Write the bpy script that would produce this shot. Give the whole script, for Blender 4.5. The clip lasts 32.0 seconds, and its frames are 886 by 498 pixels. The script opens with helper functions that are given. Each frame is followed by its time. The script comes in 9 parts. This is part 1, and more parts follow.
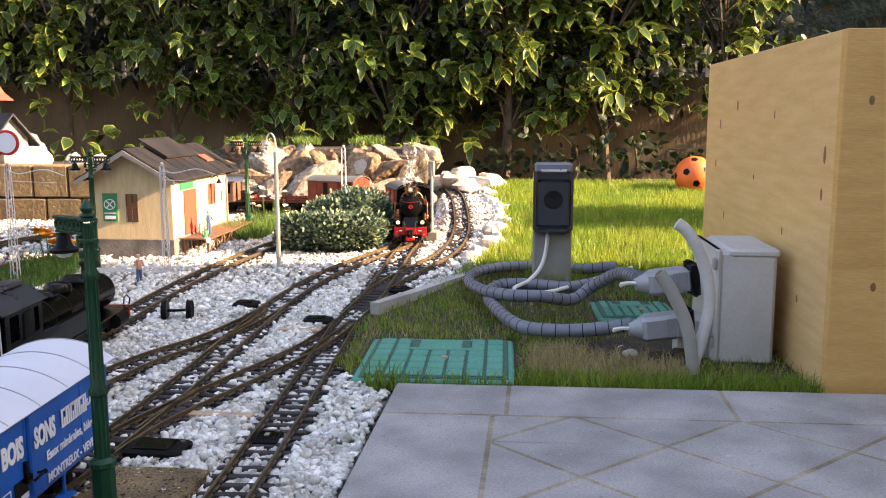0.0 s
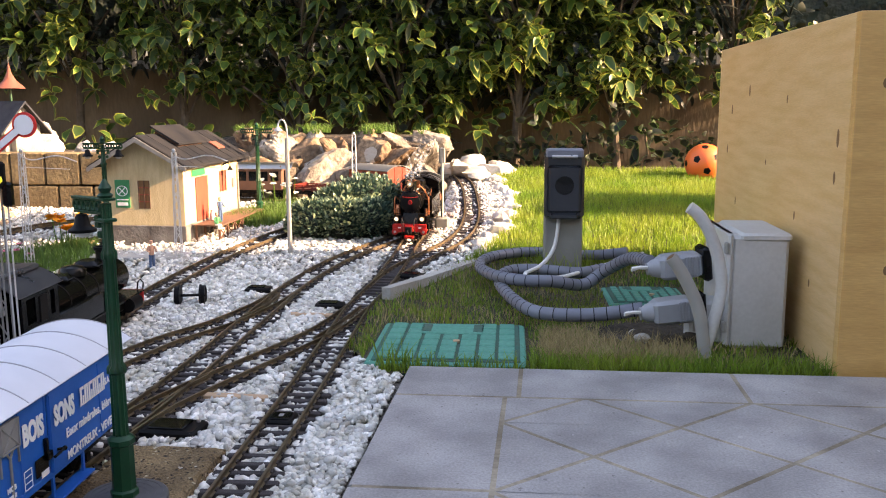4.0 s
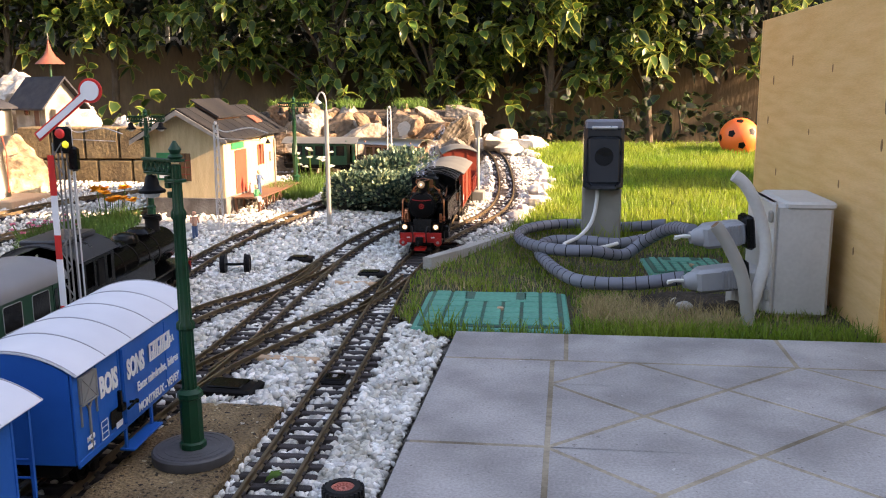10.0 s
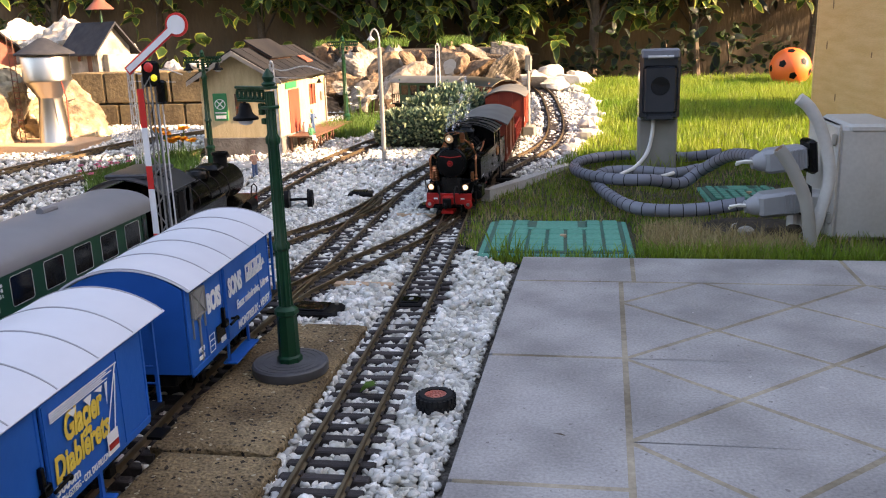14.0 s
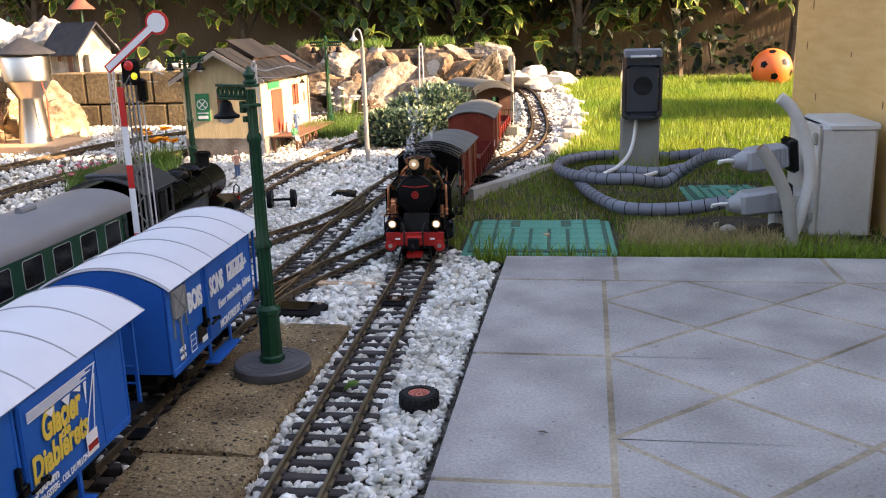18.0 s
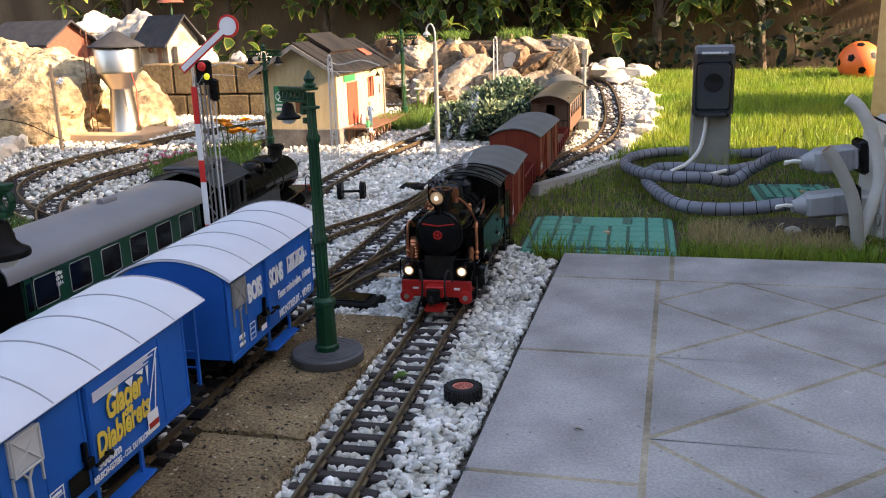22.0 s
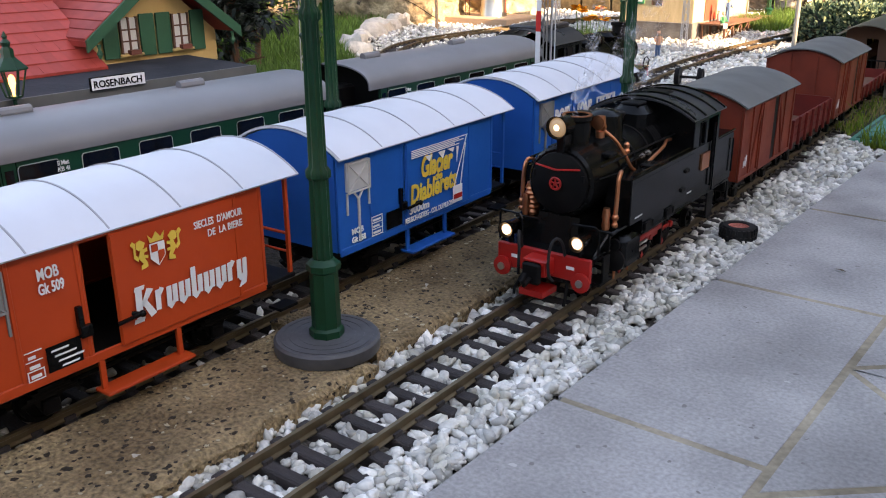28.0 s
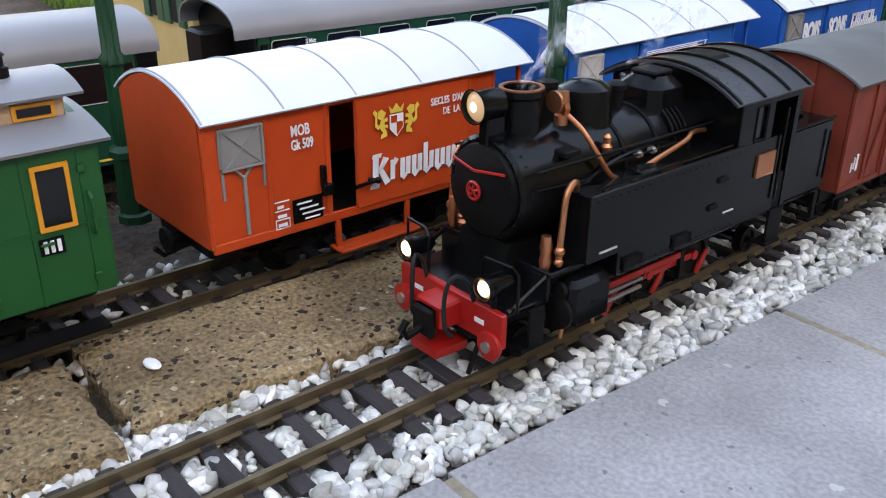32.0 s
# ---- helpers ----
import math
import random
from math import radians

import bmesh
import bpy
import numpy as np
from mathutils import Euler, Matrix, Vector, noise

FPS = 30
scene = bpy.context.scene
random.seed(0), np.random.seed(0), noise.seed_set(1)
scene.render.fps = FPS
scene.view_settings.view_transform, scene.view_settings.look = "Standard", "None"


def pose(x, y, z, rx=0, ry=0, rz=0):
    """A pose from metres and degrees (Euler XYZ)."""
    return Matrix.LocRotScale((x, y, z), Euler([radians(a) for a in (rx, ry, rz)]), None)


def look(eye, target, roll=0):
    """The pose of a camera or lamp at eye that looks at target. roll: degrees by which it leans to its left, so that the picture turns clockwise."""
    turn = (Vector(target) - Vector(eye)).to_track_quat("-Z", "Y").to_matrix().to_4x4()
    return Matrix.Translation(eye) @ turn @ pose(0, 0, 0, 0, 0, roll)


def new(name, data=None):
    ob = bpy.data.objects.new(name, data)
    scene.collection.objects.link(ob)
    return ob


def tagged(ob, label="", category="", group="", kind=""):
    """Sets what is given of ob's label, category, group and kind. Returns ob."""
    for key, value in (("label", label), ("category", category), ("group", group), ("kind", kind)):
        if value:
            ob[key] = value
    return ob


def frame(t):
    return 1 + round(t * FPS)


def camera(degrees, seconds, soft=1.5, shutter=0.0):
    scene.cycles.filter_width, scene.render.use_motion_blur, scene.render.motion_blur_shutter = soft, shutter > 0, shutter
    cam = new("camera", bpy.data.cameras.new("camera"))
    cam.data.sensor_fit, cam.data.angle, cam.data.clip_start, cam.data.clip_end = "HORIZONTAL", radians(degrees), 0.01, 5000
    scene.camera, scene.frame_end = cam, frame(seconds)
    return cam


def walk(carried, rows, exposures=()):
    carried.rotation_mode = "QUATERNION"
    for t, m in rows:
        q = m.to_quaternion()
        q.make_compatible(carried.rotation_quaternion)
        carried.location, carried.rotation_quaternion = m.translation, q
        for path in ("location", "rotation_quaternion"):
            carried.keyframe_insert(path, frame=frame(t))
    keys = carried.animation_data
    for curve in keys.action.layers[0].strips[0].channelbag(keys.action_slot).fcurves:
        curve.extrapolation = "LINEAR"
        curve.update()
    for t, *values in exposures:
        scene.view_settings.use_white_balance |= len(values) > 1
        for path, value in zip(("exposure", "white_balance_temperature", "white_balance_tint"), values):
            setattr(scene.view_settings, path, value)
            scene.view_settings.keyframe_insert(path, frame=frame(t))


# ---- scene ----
# ---- the camera and its way ----
PATH = [
    (0.0, 0.1840, -1.2883, 0.4065, 81.34, 0.14, 4.85),
    (0.5, 0.1830, -1.2892, 0.4045, 81.13, 0.16, 4.99),
    (1.0, 0.1845, -1.2897, 0.4010, 80.91, 0.27, 5.10),
    (1.5, 0.1832, -1.2915, 0.4003, 80.75, 0.23, 5.11),
    (2.0, 0.1835, -1.2907, 0.4012, 80.70, 0.17, 5.07),
    (2.5, 0.1805, -1.2912, 0.4022, 80.87, 0.16, 5.11),
    (3.0, 0.1796, -1.2938, 0.3985, 80.89, 0.23, 5.33),
    (3.5, 0.1789, -1.2956, 0.3976, 80.81, 0.22, 5.40),
    (5.5, 0.1775, -1.2955, 0.3940, 80.44, 0.10, 5.38),
    (6.0, 0.1762, -1.2972, 0.3902, 80.46, 0.06, 5.62),
    (6.5, 0.1786, -1.2966, 0.3907, 80.41, 0.03, 5.67),
    (7.0, 0.1765, -1.2983, 0.3901, 80.45, -0.12, 5.67),
    (7.5, 0.1773, -1.2956, 0.3948, 80.74, 0.11, 5.57),
    (8.0, 0.1766, -1.2948, 0.3957, 80.91, 0.25, 5.44),
    (8.5, 0.1758, -1.2980, 0.3906, 80.73, 0.35, 5.39),
    (9.0, 0.1747, -1.2998, 0.3852, 80.40, 0.35, 5.46),
    (9.5, 0.1649, -1.3077, 0.3815, 80.12, 0.22, 5.72),
    (10.0, 0.1461, -1.3225, 0.3827, 79.30, 0.35, 7.00),
    (10.5, 0.1130, -1.3513, 0.3831, 78.59, 1.00, 9.09),
    (11.0, 0.1036, -1.3654, 0.3840, 78.06, 1.46, 9.45),
    (11.5, 0.0982, -1.3690, 0.3794, 77.04, 1.69, 8.95),
    (12.0, 0.0950, -1.3733, 0.3770, 76.68, 1.78, 9.33),
    (12.5, 0.0978, -1.3713, 0.3767, 76.48, 1.97, 9.30),
    (13.0, 0.0975, -1.3713, 0.3761, 76.21, 1.89, 9.22),
    (13.5, 0.0976, -1.3708, 0.3702, 75.96, 1.86, 9.23),
    (14.0, 0.1014, -1.3712, 0.3667, 75.63, 1.72, 9.11),
    (14.5, 0.1010, -1.3705, 0.3654, 75.30, 1.62, 8.87),
    (15.0, 0.1022, -1.3694, 0.3666, 75.16, 1.51, 8.72),
    (15.5, 0.1015, -1.3702, 0.3658, 75.35, 1.44, 8.64),
    (17.5, 0.1024, -1.3693, 0.3650, 75.93, 1.73, 8.22),
    (18.0, 0.1030, -1.3697, 0.3629, 75.69, 1.65, 8.08),
    (18.5, 0.1031, -1.3694, 0.3616, 75.40, 1.66, 7.93),
    (19.0, 0.1002, -1.3704, 0.3643, 75.21, 1.70, 7.82),
    (19.5, 0.1004, -1.3714, 0.3631, 75.04, 1.68, 7.87),
    (20.0, 0.1019, -1.3729, 0.3597, 74.75, 1.73, 7.90),
    (20.5, 0.1118, -1.3707, 0.3630, 74.65, 1.73, 7.87),
    (21.0, 0.1165, -1.3796, 0.3730, 74.83, 2.07, 7.96),
    (21.5, 0.1291, -1.3875, 0.3764, 74.77, 2.30, 11.33),
    (22.0, 0.1429, -1.3928, 0.3812, 75.07, 1.69, 13.52),
    (22.5, 0.1495, -1.4058, 0.3762, 74.87, 1.23, 16.41),
    (23.0, 0.1666, -1.4131, 0.3674, 74.89, 1.27, 18.54),
    (23.5, 0.1740, -1.4227, 0.3523, 75.17, 0.41, 20.55),
    (24.0, 0.1789, -1.4263, 0.3314, 74.26, -0.24, 22.05),
    (24.5, 0.1877, -1.4168, 0.3272, 73.57, -0.69, 22.16),
    (26.5, 0.2321, -1.4737, 0.3157, 73.49, -0.20, 28.39),
    (27.0, 0.2417, -1.4833, 0.3127, 72.76, -0.29, 30.51),
    (27.5, 0.2482, -1.4913, 0.3115, 72.65, 0.31, 32.93),
    (28.0, 0.2562, -1.4936, 0.3052, 70.44, 0.35, 37.55),
    (28.5, 0.2502, -1.4916, 0.2987, 69.36, 0.44, 39.16),
    (29.0, 0.2443, -1.4934, 0.2935, 68.55, 1.13, 42.03),
    (29.5, 0.2441, -1.4958, 0.2962, 68.72, 0.89, 44.05),
    (30.0, 0.2468, -1.4984, 0.2945, 68.39, 0.47, 45.47),
    (30.5, 0.2465, -1.5026, 0.2913, 67.19, 0.42, 47.93),
    (31.0, 0.2427, -1.5105, 0.2837, 67.35, 0.72, 48.16),
    (31.5, 0.2451, -1.5113, 0.2855, 67.48, 1.16, 49.66),
    (32.0, 0.2534, -1.5194, 0.2806, 65.59, -0.44, 51.70),
]

cam = camera(54.0, 32.0, soft=1.1)
EXPOSURES = [(0.0, 2.65, 7900, 25), (9.0, 2.6, 7900, 25), (13.0, 2.5, 7900, 24), (20.0, 2.6, 7900, 24), (23.5, 2.25, 7600, 20), (28.0, 2.7, 8000, 21), (32.0, 3.3, 8200, 19)]
walk(cam, [(t, pose(*p)) for t, *p in PATH], EXPOSURES)

# ---- daylight: low sun from the east side, partly blocked by added walls ----
SUN = Vector((0.90, -0.06, 0.40)).normalized()
world = bpy.data.worlds.new("daylight")
scene.world = world
world.use_nodes = True
_nt = world.node_tree
_sky = _nt.nodes.new("ShaderNodeTexSky")
_sky.sky_type = "NISHITA"
_sky.sun_disc = False
_sky.sun_elevation = math.asin(SUN.z)
_sky.sun_rotation = math.atan2(SUN.x, SUN.y)
_sky.air_density, _sky.dust_density = 1.2, 1.5
_nt.nodes["Background"].inputs[1].default_value = 0.11
_nt.links.new(_sky.outputs[0], _nt.nodes["Background"].inputs[0])
sun = new("sun", bpy.data.lights.new("sun", "SUN"))
sun.data.energy, sun.data.angle, sun.data.color = 4.0, radians(0.6), (1.0, 0.80, 0.56)
sun.matrix_world = look(SUN * 20, (0, 0, 0))

# ---- materials ----
def mat(name, col, rough=0.5, metal=0.0, col2=None, scale=20.0, amount=0.5, bump=0.0, bscale=150.0, rand=0.0, island=0.0,
        coat=0.0, stretch=None, detail=4.0, fine=0.0, emit=0.0, trans=0.0, spec=0.5, transl=0.0, spots=(), thin=0.0):
    m = bpy.data.materials.new(name)
    m.use_nodes = True
    nt = m.node_tree
    N, L = nt.nodes, nt.links
    b = N["Principled BSDF"]
    c2 = col2 or tuple(c * 0.72 for c in col)
    tc = N.new("ShaderNodeTexCoord")
    mp = N.new("ShaderNodeMapping")
    L.new(tc.outputs["Object"], mp.inputs[0])
    if stretch:
        mp.inputs["Scale"].default_value = stretch
    n1 = N.new("ShaderNodeTexNoise")
    n1.inputs["Scale"].default_value, n1.inputs["Detail"].default_value = scale, detail
    L.new(mp.outputs[0], n1.inputs["Vector"])
    ramp = N.new("ShaderNodeMapRange")
    ramp.inputs["From Min"].default_value, ramp.inputs["From Max"].default_value = 0.35, 0.65
    ramp.inputs["To Max"].default_value = amount
    L.new(n1.outputs["Fac"], ramp.inputs["Value"])
    mix = N.new("ShaderNodeMix")
    mix.data_type = "RGBA"
    mix.inputs["A"].default_value, mix.inputs["B"].default_value = (*col, 1), (*c2, 1)
    L.new(ramp.outputs[0], mix.inputs["Factor"])
    out = mix.outputs["Result"]
    n2 = N.new("ShaderNodeTexNoise")
    n2.inputs["Scale"].default_value, n2.inputs["Detail"].default_value = bscale, 3.0
    L.new(mp.outputs[0], n2.inputs["Vector"])
    if fine:
        hsv = N.new("ShaderNodeHueSaturation")
        mr = N.new("ShaderNodeMapRange")
        mr.inputs["From Min"].default_value, mr.inputs["From Max"].default_value = 0.3, 0.7
        mr.inputs["To Min"].default_value, mr.inputs["To Max"].default_value = 1 - fine, 1 + fine
        L.new(n2.outputs["Fac"], mr.inputs["Value"])
        L.new(mr.outputs[0], hsv.inputs["Value"])
        L.new(out, hsv.inputs["Color"])
        out = hsv.outputs[0]
    for k, (sscale, radius, share, scol) in enumerate(spots):
        vo = N.new("ShaderNodeTexVoronoi")
        vo.inputs["Scale"].default_value = sscale
        off = N.new("ShaderNodeVectorMath")
        off.inputs[1].default_value = (3.1 * k, 1.7 * k, 0.4)
        rag = N.new("ShaderNodeTexNoise")
        rag.inputs["Scale"].default_value, rag.inputs["Detail"].default_value = sscale * 1.4, 3.0
        L.new(mp.outputs[0], rag.inputs["Vector"])
        far = N.new("ShaderNodeVectorMath")
        far.operation = "MULTIPLY_ADD"
        far.inputs[1].default_value = (0.9 / sscale,) * 3
        L.new(rag.outputs["Color"], far.inputs[0])
        L.new(mp.outputs[0], far.inputs[2])
        L.new(far.outputs[0], off.inputs[0])
        L.new(off.outputs[0], vo.inputs["Vector"])
        sep = N.new("ShaderNodeSeparateColor")
        L.new(vo.outputs["Color"], sep.inputs[0])
        size = N.new("ShaderNodeMapRange")
        size.inputs["From Min"].default_value, size.inputs["From Max"].default_value = 1 - share, 1
        size.inputs["To Min"].default_value, size.inputs["To Max"].default_value = 0.0, radius
        L.new(sep.outputs[0], size.inputs["Value"])
        cmp = N.new("ShaderNodeMath")
        cmp.operation = "LESS_THAN"
        L.new(vo.outputs["Distance"], cmp.inputs[0])
        L.new(size.outputs[0], cmp.inputs[1])
        sm = N.new("ShaderNodeMix")
        sm.data_type = "RGBA"
        sm.inputs["B"].default_value = (*scol, 1)
        L.new(cmp.outputs[0], sm.inputs["Factor"])
        L.new(out, sm.inputs["A"])
        out = sm.outputs["Result"]
    if rand or island:
        hsv = N.new("ShaderNodeHueSaturation")
        src = N.new("ShaderNodeObjectInfo").outputs["Random"] if rand else N.new("ShaderNodeNewGeometry").outputs["Random Per Island"]
        mr = N.new("ShaderNodeMapRange")
        a = rand or island
        mr.inputs["To Min"].default_value, mr.inputs["To Max"].default_value = 1 - a, 1 + a
        L.new(src, mr.inputs["Value"])
        L.new(mr.outputs[0], hsv.inputs["Value"])
        L.new(out, hsv.inputs["Color"])
        out = hsv.outputs[0]
    L.new(out, b.inputs["Base Color"])
    rr = N.new("ShaderNodeMapRange")
    rr.inputs["To Min"].default_value, rr.inputs["To Max"].default_value = max(0.02, rough - 0.1), min(1, rough + 0.1)
    L.new(n1.outputs["Fac"], rr.inputs["Value"])
    L.new(rr.outputs[0], b.inputs["Roughness"])
    b.inputs["Metallic"].default_value = metal
    b.inputs["Specular IOR Level"].default_value = spec
    b.inputs["Coat Weight"].default_value = coat
    if trans:
        b.inputs["Transmission Weight"].default_value = trans
    if emit:
        b.inputs["Emission Color"].default_value = (*col, 1)
        b.inputs["Emission Strength"].default_value = emit
    if bump:
        bp = N.new("ShaderNodeBump")
        bp.inputs["Distance"].default_value = bump
        L.new(n2.outputs["Fac"], bp.inputs["Height"])
        L.new(bp.outputs[0], b.inputs["Normal"])
    if transl:
        tr = N.new("ShaderNodeBsdfTranslucent")
        L.new(out, tr.inputs["Color"])
        ms = N.new("ShaderNodeMixShader")
        ms.inputs[0].default_value = transl
        L.new(b.outputs[0], ms.inputs[1])
        L.new(tr.outputs[0], ms.inputs[2])
        L.new(ms.outputs[0], N["Material Output"].inputs["Surface"])
    if thin:
        # a veil: cover broken up by soft noise
        cl = N.new("ShaderNodeTexNoise")
        cl.inputs["Scale"].default_value, cl.inputs["Detail"].default_value, cl.inputs["Distortion"].default_value = 60, 3, 1.6
        L.new(tc.outputs["Object"], cl.inputs["Vector"])
        al = N.new("ShaderNodeMapRange")
        al.inputs["From Min"].default_value, al.inputs["From Max"].default_value = 0.47, 0.72
        al.inputs["To Max"].default_value = thin * 3.5
        L.new(cl.outputs["Fac"], al.inputs["Value"])
        L.new(al.outputs[0], b.inputs["Alpha"])
        b.inputs["Subsurface Weight"].default_value = 0.0
    return m


